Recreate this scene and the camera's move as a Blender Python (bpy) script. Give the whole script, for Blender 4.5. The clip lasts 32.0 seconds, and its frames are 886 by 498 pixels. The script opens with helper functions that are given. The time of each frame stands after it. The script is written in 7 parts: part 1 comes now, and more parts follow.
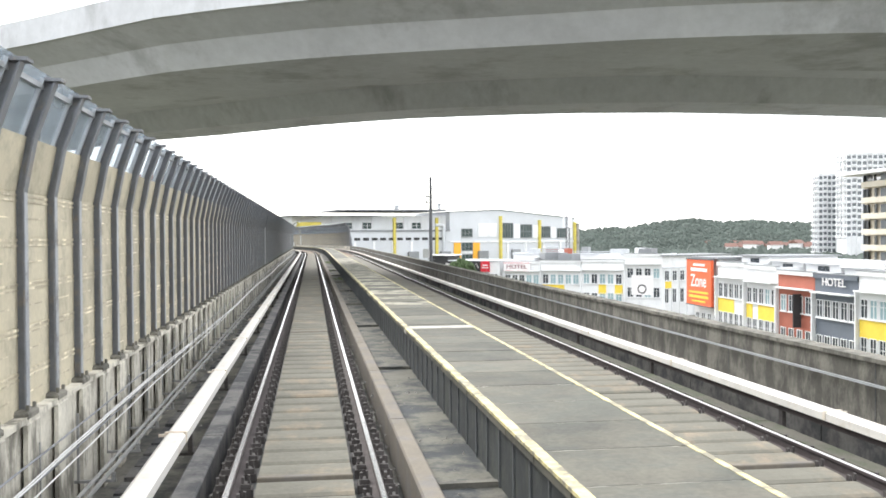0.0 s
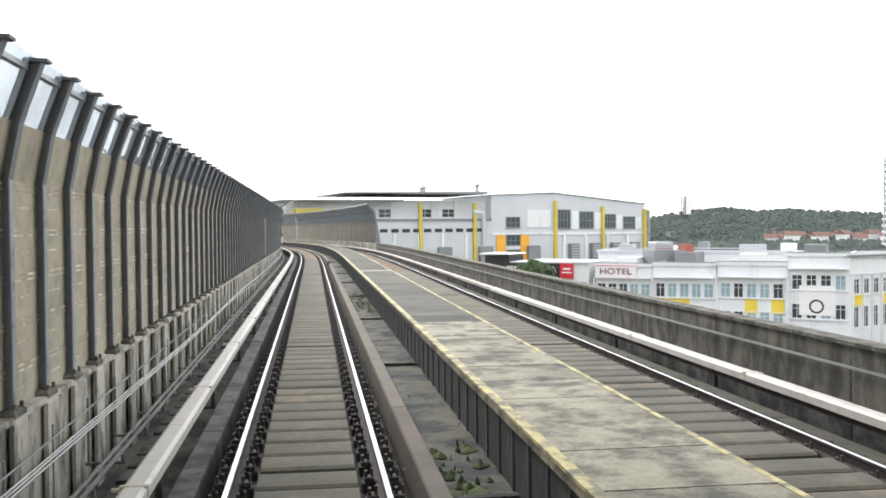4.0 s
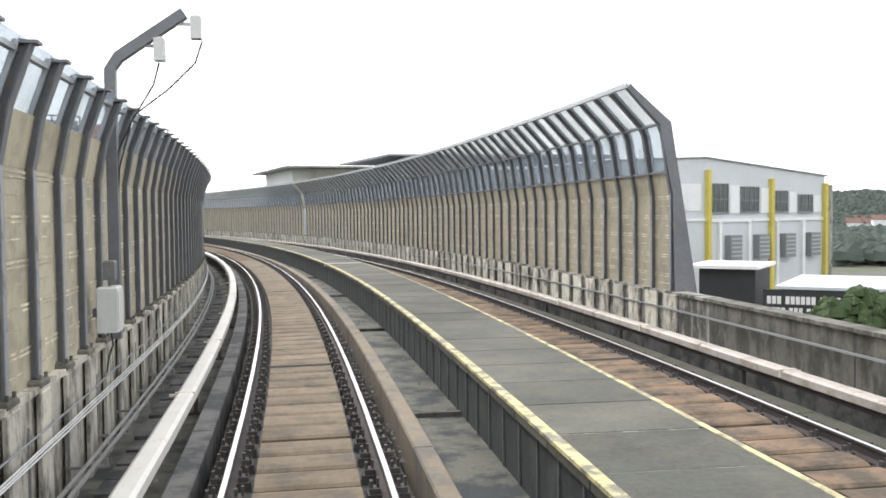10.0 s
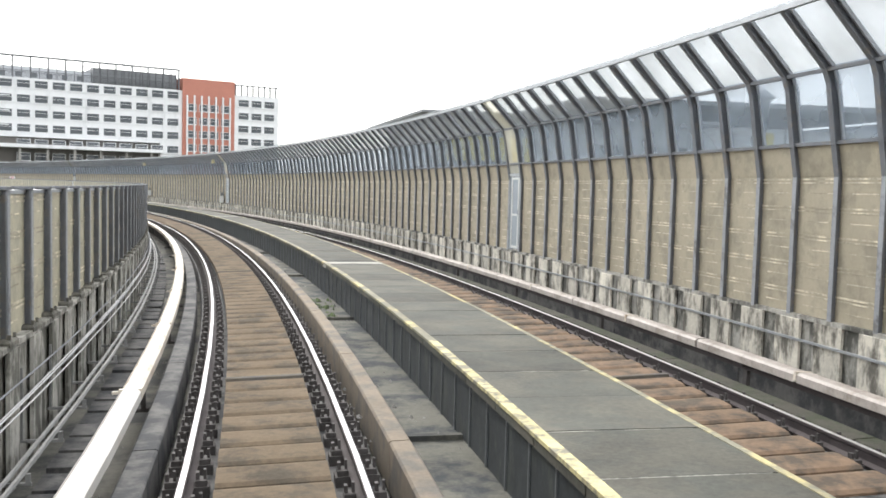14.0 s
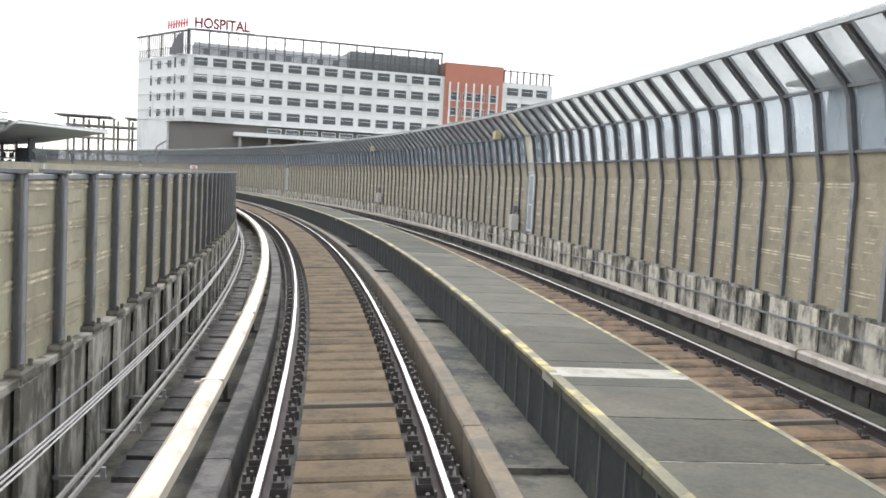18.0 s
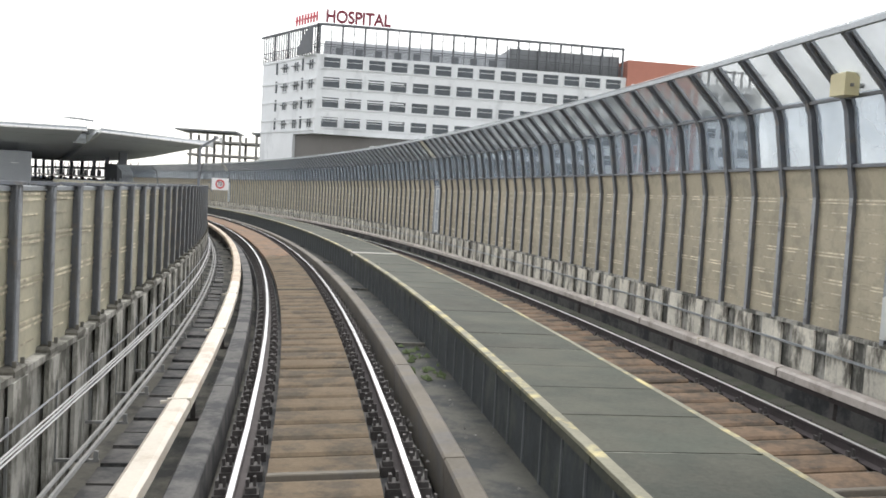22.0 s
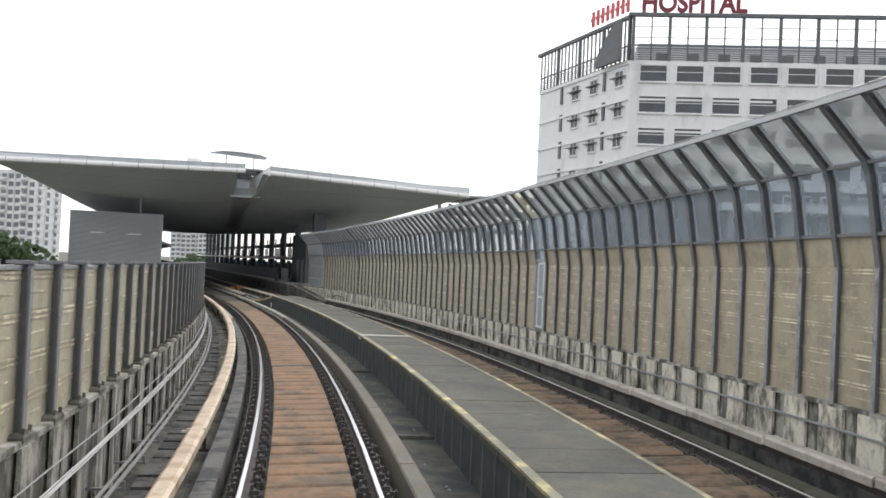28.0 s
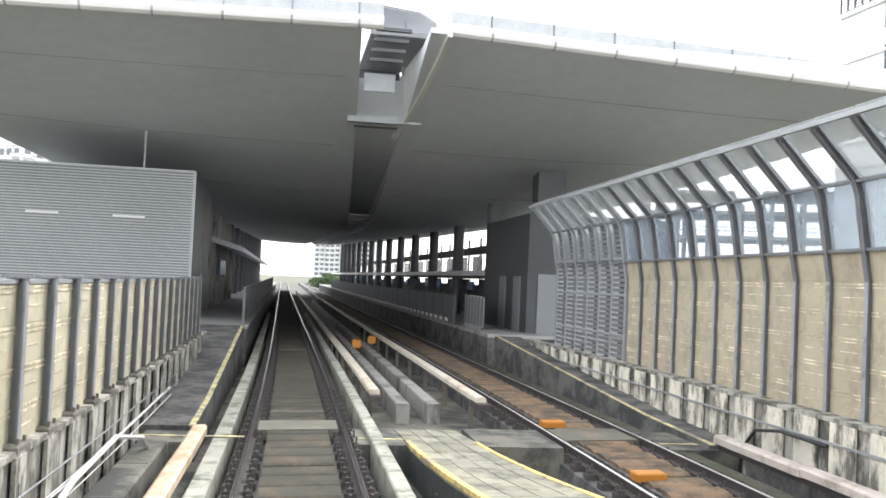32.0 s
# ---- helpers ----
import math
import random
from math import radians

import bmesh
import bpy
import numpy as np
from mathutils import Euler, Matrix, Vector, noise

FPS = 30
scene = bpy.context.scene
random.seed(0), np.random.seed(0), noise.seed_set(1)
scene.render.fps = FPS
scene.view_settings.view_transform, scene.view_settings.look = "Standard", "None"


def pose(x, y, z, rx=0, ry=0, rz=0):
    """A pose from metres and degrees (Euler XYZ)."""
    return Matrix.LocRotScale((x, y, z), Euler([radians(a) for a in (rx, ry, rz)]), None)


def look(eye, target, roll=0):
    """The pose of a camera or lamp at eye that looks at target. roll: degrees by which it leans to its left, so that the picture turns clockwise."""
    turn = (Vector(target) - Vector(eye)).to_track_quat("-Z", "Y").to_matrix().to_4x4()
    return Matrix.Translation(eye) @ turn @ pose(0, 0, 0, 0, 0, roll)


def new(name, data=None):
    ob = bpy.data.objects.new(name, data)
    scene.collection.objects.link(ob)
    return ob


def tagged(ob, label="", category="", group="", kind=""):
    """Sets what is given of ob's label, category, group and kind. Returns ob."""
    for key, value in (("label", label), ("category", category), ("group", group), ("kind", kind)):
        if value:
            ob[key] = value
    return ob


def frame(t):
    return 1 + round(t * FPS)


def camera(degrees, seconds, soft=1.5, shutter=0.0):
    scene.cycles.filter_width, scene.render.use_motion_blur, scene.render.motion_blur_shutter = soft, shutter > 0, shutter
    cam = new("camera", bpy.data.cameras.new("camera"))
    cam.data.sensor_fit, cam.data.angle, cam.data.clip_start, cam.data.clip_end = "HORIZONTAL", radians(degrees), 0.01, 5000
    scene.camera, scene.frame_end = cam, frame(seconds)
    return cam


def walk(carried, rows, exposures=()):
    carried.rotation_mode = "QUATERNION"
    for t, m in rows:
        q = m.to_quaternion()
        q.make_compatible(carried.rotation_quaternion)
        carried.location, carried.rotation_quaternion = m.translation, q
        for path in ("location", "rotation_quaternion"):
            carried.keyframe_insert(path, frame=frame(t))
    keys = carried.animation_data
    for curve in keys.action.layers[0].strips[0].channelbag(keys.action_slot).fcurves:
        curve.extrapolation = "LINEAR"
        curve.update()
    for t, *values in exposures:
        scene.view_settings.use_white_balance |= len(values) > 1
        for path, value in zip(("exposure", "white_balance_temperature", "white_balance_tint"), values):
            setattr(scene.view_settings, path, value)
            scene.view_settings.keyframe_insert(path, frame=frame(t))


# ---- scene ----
cam = camera(51.27, 32.0, soft=1.7)
PATH = [
    (0.0, pose(0.043, 0.000, 2.557, 89.225, 0.367, -8.121)),
    (0.5, pose(0.043, 8.924, 2.552, 89.047, 0.353, -8.138)),
    (1.0, pose(0.045, 17.628, 2.550, 88.949, 0.270, -8.165)),
    (1.5, pose(0.047, 26.112, 2.552, 88.933, 0.432, -8.186)),
    (2.0, pose(0.050, 34.376, 2.557, 88.881, 0.416, -8.259)),
    (2.5, pose(0.053, 42.429, 2.564, 88.902, 0.883, -8.363)),
    (3.0, pose(0.056, 50.280, 2.572, 88.894, 1.001, -8.317)),
    (3.5, pose(0.060, 57.929, 2.580, 88.750, 0.460, -8.161)),
    (4.0, pose(0.063, 65.376, 2.587, 88.659, 0.476, -8.059)),
    (4.5, pose(0.067, 72.645, 2.594, 88.568, 0.492, -7.955)),
    (5.0, pose(0.071, 79.764, 2.601, 88.477, 0.508, -7.851)),
    (5.5, pose(0.075, 86.732, 2.607, 88.386, 0.524, -7.747)),
    (6.0, pose(0.078, 93.548, 2.613, 88.332, 0.740, -7.655)),
    (6.5, pose(0.081, 100.243, 2.618, 88.217, 0.768, -7.525)),
    (7.0, pose(0.083, 106.845, 2.624, 88.202, 0.848, -7.440)),
    (7.5, pose(0.085, 113.356, 2.629, 88.182, 0.755, -7.369)),
    (8.0, pose(0.085, 119.775, 2.633, 88.153, 0.707, -7.306)),
    (8.5, pose(0.082, 126.129, 2.638, 88.122, 0.665, -7.229)),
    (9.0, pose(0.063, 132.445, 2.641, 88.003, 0.631, -7.120)),
    (9.5, pose(0.011, 138.723, 2.645, 87.903, 0.579, -6.877)),
    (10.0, pose(-0.097, 144.963, 2.648, 87.688, 0.590, -6.727)),
    (10.5, pose(-0.269, 151.159, 2.648, 87.540, 0.607, -6.270)),
    (11.0, pose(-0.518, 157.306, 2.645, 87.498, -0.188, -5.547)),
    (11.5, pose(-0.860, 163.401, 2.640, 87.183, -0.226, -4.847)),
    (12.0, pose(-1.310, 169.443, 2.632, 86.882, -0.090, -4.071)),
    (12.5, pose(-1.881, 175.434, 2.622, 86.680, -0.479, -2.946)),
    (13.0, pose(-2.576, 181.380, 2.609, 86.556, -0.879, -2.046)),
    (13.5, pose(-3.391, 187.279, 2.596, 86.446, -1.147, -1.556)),
    (14.0, pose(-4.336, 193.126, 2.585, 86.224, -1.453, 0.143)),
    (14.5, pose(-5.412, 198.932, 2.574, 85.809, -2.342, 3.311)),
    (15.0, pose(-6.623, 204.705, 2.564, 85.731, -2.514, 5.083)),
    (15.5, pose(-7.971, 210.444, 2.555, 85.654, -2.686, 6.847)),
    (16.0, pose(-9.450, 216.145, 2.547, 85.576, -2.859, 8.603)),
    (16.5, pose(-11.065, 221.814, 2.539, 85.498, -3.031, 10.351)),
    (17.0, pose(-12.814, 227.457, 2.533, 85.604, -3.166, 11.323)),
    (17.5, pose(-14.699, 233.072, 2.527, 85.613, -2.992, 12.780)),
    (18.0, pose(-16.716, 238.655, 2.523, 85.763, -3.015, 15.824)),
    (18.5, pose(-18.857, 244.191, 2.519, 85.855, -3.192, 17.393)),
    (19.0, pose(-21.119, 249.660, 2.515, 85.912, -3.150, 18.199)),
    (19.5, pose(-23.495, 255.062, 2.512, 86.052, -3.335, 19.126)),
    (20.0, pose(-25.988, 260.393, 2.510, 86.158, -3.319, 20.130)),
    (20.5, pose(-28.599, 265.659, 2.508, 86.234, -3.264, 21.134)),
    (21.0, pose(-31.331, 270.867, 2.506, 86.286, -3.075, 22.373)),
    (21.5, pose(-34.182, 276.011, 2.505, 86.439, -3.312, 23.304)),
    (22.0, pose(-37.153, 281.092, 2.505, 86.726, -3.259, 24.633)),
    (22.5, pose(-40.252, 286.127, 2.504, 87.097, -3.169, 26.122)),
    (23.0, pose(-43.495, 291.133, 2.505, 87.381, -3.260, 27.059)),
    (23.5, pose(-46.881, 296.107, 2.504, 88.309, -2.909, 29.675)),
    (24.0, pose(-50.411, 301.044, 2.500, 88.723, -2.865, 30.955)),
    (24.5, pose(-54.098, 305.954, 2.493, 88.900, -3.042, 31.576)),
    (25.0, pose(-57.955, 310.845, 2.483, 89.215, -2.983, 32.741)),
    (25.5, pose(-61.985, 315.710, 2.469, 89.530, -2.923, 33.896)),
    (26.0, pose(-66.184, 320.548, 2.452, 89.846, -2.864, 35.038)),
    (26.5, pose(-70.537, 325.336, 2.431, 90.161, -2.805, 36.162)),
    (27.0, pose(-75.026, 330.054, 2.407, 90.506, -2.865, 37.869)),
    (27.5, pose(-79.641, 334.703, 2.378, 90.759, -2.721, 38.766)),
    (28.0, pose(-84.386, 339.279, 2.346, 91.067, -2.629, 39.964)),
    (28.5, pose(-89.226, 343.747, 2.313, 91.331, -2.731, 40.840)),
    (29.0, pose(-94.130, 348.073, 2.280, 91.676, -2.403, 43.154)),
    (29.5, pose(-99.106, 352.239, 2.245, 91.827, -2.474, 44.215)),
    (30.0, pose(-104.140, 356.255, 2.210, 91.973, -2.645, 44.967)),
    (30.5, pose(-109.190, 360.096, 2.175, 92.083, -2.610, 46.365)),
    (31.0, pose(-114.208, 363.749, 2.139, 92.124, -2.578, 47.076)),
    (31.5, pose(-119.183, 367.223, 2.104, 92.093, -2.605, 47.880)),
    (32.0, pose(-124.102, 370.534, 2.068, 91.899, -2.580, 48.836)),
]
EXPOSE = [(0.0, 0.95), (2.2, 1.0), (3.0, 0.85), (3.5, 0.7), (5.5, 0.25), (8.0, 0.2), (10.0, 0.4), (11.5, 0.6), (13.0, 0.58), (14.2, 0.58), (16.5, 0.4), (19.0, 0.28), (21.0, 0.3), (23.0, 0.05), (27.0, -0.05), (29.0, 0.0), (30.0, 0.15), (31.0, 0.62), (32.0, 1.1)]
walk(cam, PATH, EXPOSE)

# ---- light ----
SUN_ELEV, SUN_ROT = radians(37), radians(338)
world = bpy.data.worlds.new("sky")
scene.world = world
world.use_nodes = True
wn = world.node_tree
sky = wn.nodes.new("ShaderNodeTexSky")
sky.sky_type = "NISHITA"
sky.sun_disc = False
sky.sun_elevation, sky.sun_rotation = SUN_ELEV, SUN_ROT
sky.air_density, sky.dust_density, sky.ozone_density = 1.0, 1.5, 0.6
cloud = wn.nodes.new("ShaderNodeMix")   # thin bright overcast over the whole sky
cloud.data_type = "RGBA"
cloud.inputs["Factor"].default_value = 0.82
cloud.inputs["B"].default_value = (10.2, 10.3, 10.4, 1)
wn.links.new(sky.outputs[0], cloud.inputs["A"])
wn.links.new(cloud.outputs["Result"], wn.nodes["Background"].inputs[0])
wn.nodes["Background"].inputs[1].default_value = 0.15
sun = new("sun", bpy.data.lights.new("sun", "SUN"))
sun.data.energy, sun.data.angle, sun.data.color = 1.7, radians(22), (1, 0.97, 0.93)
sun.matrix_world = look((-30, 74, 60), (0, 0, 0))


# ---- materials ----
def mat(name, base, rough=0.8, metal=0.0, var=0.25, scale=1.2, fine=18.0, bump=0.15, tint=None, amount=0.0, streak=0.0, spread=0.0):
    """A procedural surface: base colour varied at two scales, optional second colour in blotches, vertical streaks, and bump."""
    m = bpy.data.materials.new(name)
    m.use_nodes = True
    n, k = m.node_tree.nodes, m.node_tree.links
    b = n["Principled BSDF"]
    geo = n.new("ShaderNodeNewGeometry")
    big, small = n.new("ShaderNodeTexNoise"), n.new("ShaderNodeTexNoise")
    big.inputs["Scale"].default_value, big.inputs["Detail"].default_value, big.inputs["Roughness"].default_value = scale, 9, 0.62
    small.inputs["Scale"].default_value, small.inputs["Detail"].default_value, small.inputs["Roughness"].default_value = fine, 6, 0.7
    k.new(geo.outputs["Position"], big.inputs["Vector"])
    k.new(geo.outputs["Position"], small.inputs["Vector"])

    def math_node(op, a, c):
        q = n.new("ShaderNodeMath")
        q.operation = op
        for i, v in enumerate((a, c)):
            if isinstance(v, (int, float)):
                q.inputs[i].default_value = v
            else:
                k.new(v, q.inputs[i])
        return q.outputs[0]

    v = math_node("ADD", math_node("MULTIPLY", math_node("SUBTRACT", big.outputs["Fac"], 0.5), 2.6 * var),
                  math_node("MULTIPLY", math_node("SUBTRACT", small.outputs["Fac"], 0.5), 1.9 * var))
    if spread:
        oi = n.new("ShaderNodeObjectInfo")
        v = math_node("ADD", v, math_node("MULTIPLY", math_node("SUBTRACT", oi.outputs["Random"], 0.5), spread))
    value = math_node("MAXIMUM", math_node("ADD", v, 1.0), 0.15)
    col = n.new("ShaderNodeMix")
    col.data_type = "RGBA"
    col.inputs["A"].default_value = (*base, 1)
    col.inputs["B"].default_value = (*(tint or base), 1)
    if tint:
        third = n.new("ShaderNodeTexNoise")
        third.inputs["Scale"].default_value, third.inputs["Detail"].default_value, third.inputs["Roughness"].default_value = scale * 1.7, 9, 0.68
        shift = n.new("ShaderNodeVectorMath")
        shift.operation = "MULTIPLY_ADD"
        shift.inputs[1].default_value = (1, 1, 0.4 if streak else 1)
        shift.inputs[2].default_value = (13, 7, 3)
        k.new(geo.outputs["Position"], shift.inputs[0])
        k.new(shift.outputs[0], third.inputs["Vector"])
        ramp = n.new("ShaderNodeMapRange")
        ramp.inputs["From Min"].default_value, ramp.inputs["From Max"].default_value = 0.64 - amount * 0.4, 0.77 - amount * 0.4
        k.new(third.outputs["Fac"], ramp.inputs["Value"])
        k.new(ramp.outputs[0], col.inputs["Factor"])
    else:
        col.inputs["Factor"].default_value = 0
    mul = n.new("ShaderNodeVectorMath")
    mul.operation = "SCALE"
    k.new(col.outputs["Result"], mul.inputs[0])
    k.new(value, mul.inputs["Scale"])
    k.new(mul.outputs[0], b.inputs["Base Color"])
    b.inputs["Roughness"].default_value, b.inputs["Metallic"].default_value = rough, metal
    if bump:
        bp = n.new("ShaderNodeBump")
        bp.inputs["Strength"].default_value, bp.inputs["Distance"].default_value = bump, 0.03
        k.new(small.outputs["Fac"], bp.inputs["Height"])
        k.new(bp.outputs[0], b.inputs["Normal"])
    return m


def pane_mat(name, tint, rough, through_part):
    """A clear or milky sheet: part straight-through, part glossy, part diffuse."""
    m = bpy.data.materials.new(name)
    m.use_nodes = True
    n, k = m.node_tree.nodes, m.node_tree.links
    out = n["Material Output"]
    b = n["Principled BSDF"]
    b.inputs["Base Color"].default_value = (*tint, 1)
    b.inputs["Roughness"].default_value = rough
    geo = n.new("ShaderNodeNewGeometry")
    nz = n.new("ShaderNodeTexNoise")
    nz.inputs["Scale"].default_value = 1.1
    k.new(geo.outputs["Position"], nz.inputs["Vector"])
    rg = n.new("ShaderNodeMapRange")
    rg.inputs["From Min"].default_value, rg.inputs["From Max"].default_value = 0.3, 0.7
    rg.inputs["To Min"].default_value, rg.inputs["To Max"].default_value = through_part - 0.1, through_part + 0.1
    k.new(nz.outputs["Fac"], rg.inputs["Value"])
    tr = n.new("ShaderNodeBsdfTransparent")
    tr.inputs[0].default_value = (*[0.55 + 0.45 * c for c in tint], 1)
    mx = n.new("ShaderNodeMixShader")
    k.new(rg.outputs[0], mx.inputs[0])
    k.new(b.outputs[0], mx.inputs[1])
    k.new(tr.outputs[0], mx.inputs[2])
    k.new(mx.outputs[0], out.inputs[0])
    return m


CONCRETE = mat("concrete", (0.32, 0.31, 0.29), 0.9, var=0.3, scale=0.7, tint=(0.13, 0.125, 0.12), amount=0.35, streak=1)
PARAPET = mat("parapet_concrete", (0.44, 0.425, 0.385), 0.9, var=0.35, scale=1.9, tint=(0.13, 0.127, 0.108), amount=0.5, streak=1, spread=0.25)
CREAM_PARAPET = mat("cream_stained_parapet", (0.5, 0.475, 0.41), 0.9, var=0.35, scale=1.7, tint=(0.17, 0.16, 0.135), amount=0.42, streak=1, spread=0.25)
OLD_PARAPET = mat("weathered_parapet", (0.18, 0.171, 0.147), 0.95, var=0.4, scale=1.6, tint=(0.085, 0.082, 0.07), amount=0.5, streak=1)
DARK_CONCRETE = mat("dark_concrete", (0.135, 0.13, 0.125), 0.9, var=0.4, scale=0.9, tint=(0.05, 0.052, 0.055), amount=0.5)
BED = mat("trackbed_concrete", (0.165, 0.158, 0.135), 0.95, var=0.4, scale=0.5, tint=(0.055, 0.057, 0.055), amount=0.5)
WALKTOP = mat("walkway_slab", (0.104, 0.099, 0.08), 0.88, var=0.55, scale=0.9, tint=(0.085, 0.087, 0.074), amount=0.5, spread=0.42)
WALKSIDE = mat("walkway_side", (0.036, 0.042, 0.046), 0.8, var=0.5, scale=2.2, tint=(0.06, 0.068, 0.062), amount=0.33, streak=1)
YELLOW_LINE = mat("worn_yellow_paint", (0.62, 0.55, 0.29), 0.8, var=0.4, scale=2.2, fine=30, tint=(0.24, 0.225, 0.17), amount=0.5)
FADED_LINE = mat("faded_yellow_paint", (0.58, 0.5, 0.25), 0.85, var=0.45, scale=0.9, fine=30, tint=(0.24, 0.23, 0.17), amount=0.68)
LOW_PANEL = mat("pale_noise_panel", (0.49, 0.455, 0.34), 0.75, var=0.18, scale=1.4, tint=(0.4, 0.375, 0.285), amount=0.4, spread=0.18)
FAR_COVER = mat("dusty_rail_cover", (0.5, 0.45, 0.41), 0.6, var=0.25, scale=1.5, tint=(0.36, 0.31, 0.27), amount=0.4, spread=0.15)
BROWN_PLANK = mat("brown_plate", (0.215, 0.165, 0.115), 0.9, var=0.35, scale=1.3, tint=(0.14, 0.115, 0.088), amount=0.42, spread=0.3)
PLANK = mat("rusty_plate", (0.32, 0.245, 0.168), 0.9, var=0.35, scale=1.3, tint=(0.2, 0.165, 0.125), amount=0.42, spread=0.3)
GREY_PLANK = mat("grey_plate", (0.13, 0.125, 0.102), 0.9, var=0.35, scale=0.9, tint=(0.2, 0.165, 0.12), amount=0.3, spread=0.22)
RUST_PLANK = mat("orange_rust_plate", (0.225, 0.135, 0.078), 0.9, var=0.4, scale=1.2, tint=(0.13, 0.095, 0.068), amount=0.42, spread=0.3)
RAIL_STEEL = mat("rusty_rail_web", (0.062, 0.05, 0.05), 0.8, 0.1, var=0.4, scale=3)
FAR_PLANK = mat("dull_rust_plate", (0.205, 0.138, 0.09), 0.92, var=0.4, scale=1.2, tint=(0.095, 0.075, 0.056), amount=0.48, spread=0.25)
MID_PARAPET = mat("streaked_parapet", (0.4, 0.385, 0.345), 0.92, var=0.35, scale=1.7, tint=(0.1, 0.098, 0.086), amount=0.5, streak=1)
DULL_HEAD = mat("worn_rail_head", (0.8, 0.8, 0.8), 0.46, 1.0, var=0.1, bump=0.0)
MOSS_KERB = mat("mossy_dark_kerb", (0.075, 0.07, 0.056), 0.95, var=0.4, scale=1.3, tint=(0.05, 0.058, 0.035), amount=0.45)
RAIL_HEAD = mat("polished_rail_head", (0.75, 0.75, 0.75), 0.22, 1.0, var=0.1, bump=0.0)
CLIP = mat("rail_clip", (0.085, 0.077, 0.074), 0.8, 0.2, var=0.4, scale=6)
WHITE_COVER = mat("white_rail_cover", (0.66, 0.64, 0.6), 0.5, var=0.15, scale=1.5, tint=(0.6, 0.55, 0.48), amount=0.25, spread=0.08)
TAN_COVER = mat("tan_stained_rail_cover", (0.58, 0.47, 0.35), 0.6, var=0.25, scale=1.2, tint=(0.42, 0.3, 0.2), amount=0.4, spread=0.15)
COVER = mat("third_rail_cover", (0.68, 0.62, 0.53), 0.55, var=0.15, scale=1.0, tint=(0.5, 0.4, 0.3), amount=0.3, spread=0.12)
PALE_WALK = mat("pale_walkway_slab", (0.34, 0.32, 0.255), 0.88, var=0.5, scale=0.8, tint=(0.12, 0.118, 0.1), amount=0.45, spread=0.28)
MOSSY_WALK = mat("algae_dark_walkway", (0.072, 0.073, 0.056), 0.92, var=0.5, scale=0.8, tint=(0.058, 0.064, 0.05), amount=0.5, spread=0.25)
KERB = mat("kerb_concrete", (0.165, 0.146, 0.118), 0.9, var=0.3, scale=1.0, tint=(0.15, 0.14, 0.13), amount=0.4, spread=0.25)
TAN_KERB = mat("tan_kerb_concrete", (0.235, 0.193, 0.145), 0.9, var=0.3, scale=1.0, tint=(0.16, 0.145, 0.125), amount=0.4, spread=0.25)
POST = mat("barrier_post_steel", (0.17, 0.178, 0.195), 0.55, 0.2, var=0.25, scale=3, tint=(0.22, 0.2, 0.18), amount=0.25)
# Paler copy of the post steel: light on the front flanges, as colour.
POST_FACE_LIT = mat("lit_post_face", (0.33, 0.345, 0.37), 0.5, 0.2, var=0.25, scale=2, tint=(0.18, 0.18, 0.18), amount=0.3)
GALV = mat("galvanised_steel", (0.42, 0.44, 0.46), 0.45, 0.5, var=0.2, scale=3)
PANEL = mat("beige_noise_panel", (0.435, 0.385, 0.287), 0.75, var=0.14, scale=1.4, tint=(0.34, 0.305, 0.23), amount=0.4, spread=0.14)
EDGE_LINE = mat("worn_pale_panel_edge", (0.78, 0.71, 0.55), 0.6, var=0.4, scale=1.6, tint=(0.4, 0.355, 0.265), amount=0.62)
LEFT_PANEL = mat("weathered_noise_panel", (0.47, 0.425, 0.32), 0.75, var=0.2, scale=1.4, tint=(0.36, 0.33, 0.25), amount=0.4, spread=0.2)
CLEAR = pane_mat("smoky_acrylic", (0.5, 0.57, 0.64), 0.2, 0.66)
CREAM = pane_mat("cream_translucent_sheet", (0.86, 0.84, 0.74), 0.4, 0.62)
MILKY = pane_mat("milky_acrylic", (0.74, 0.77, 0.79), 0.3, 0.6)
PALE_DOOR = mat("pale_blue_grey_door", (0.36, 0.41, 0.45), 0.5, var=0.2)
GREY_PANE = mat("blue_grey_door_panel", (0.34, 0.38, 0.42), 0.3, var=0.25)
WHITE_DOOR = mat("white_painted_door", (0.74, 0.75, 0.72), 0.5, var=0.12)
WHITE = mat("white_render", (0.74, 0.75, 0.76), 0.8, var=0.1, scale=0.15, fine=3, tint=(0.6, 0.61, 0.62), amount=0.25, streak=1, bump=0)
GREY_WALL = mat("grey_cladding", (0.55, 0.57, 0.6), 0.6, var=0.1, scale=0.2, fine=3, bump=0)
LEMON = mat("weathered_lemon_paint", (0.56, 0.47, 0.1), 0.7, var=0.25, scale=0.5, fine=4, bump=0)
YELLOW = mat("yellow_paint", (0.8, 0.6, 0.07), 0.6, var=0.15, scale=0.5, fine=4, bump=0)
ORANGE = mat("orange_paint", (0.8, 0.4, 0.04), 0.6, var=0.12, scale=0.5, fine=4, bump=0)
TERRACOTTA = mat("faded_terracotta", (0.45, 0.19, 0.14), 0.8, var=0.12, scale=0.2, fine=3, bump=0)
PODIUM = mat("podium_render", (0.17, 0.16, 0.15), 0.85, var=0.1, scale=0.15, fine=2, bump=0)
# Paler than GLASS, for the haze over distant windows.
FAR_GLASS = mat("hazed_window_glass", (0.15, 0.165, 0.18), 0.2, var=0.3, scale=0.4, bump=0)
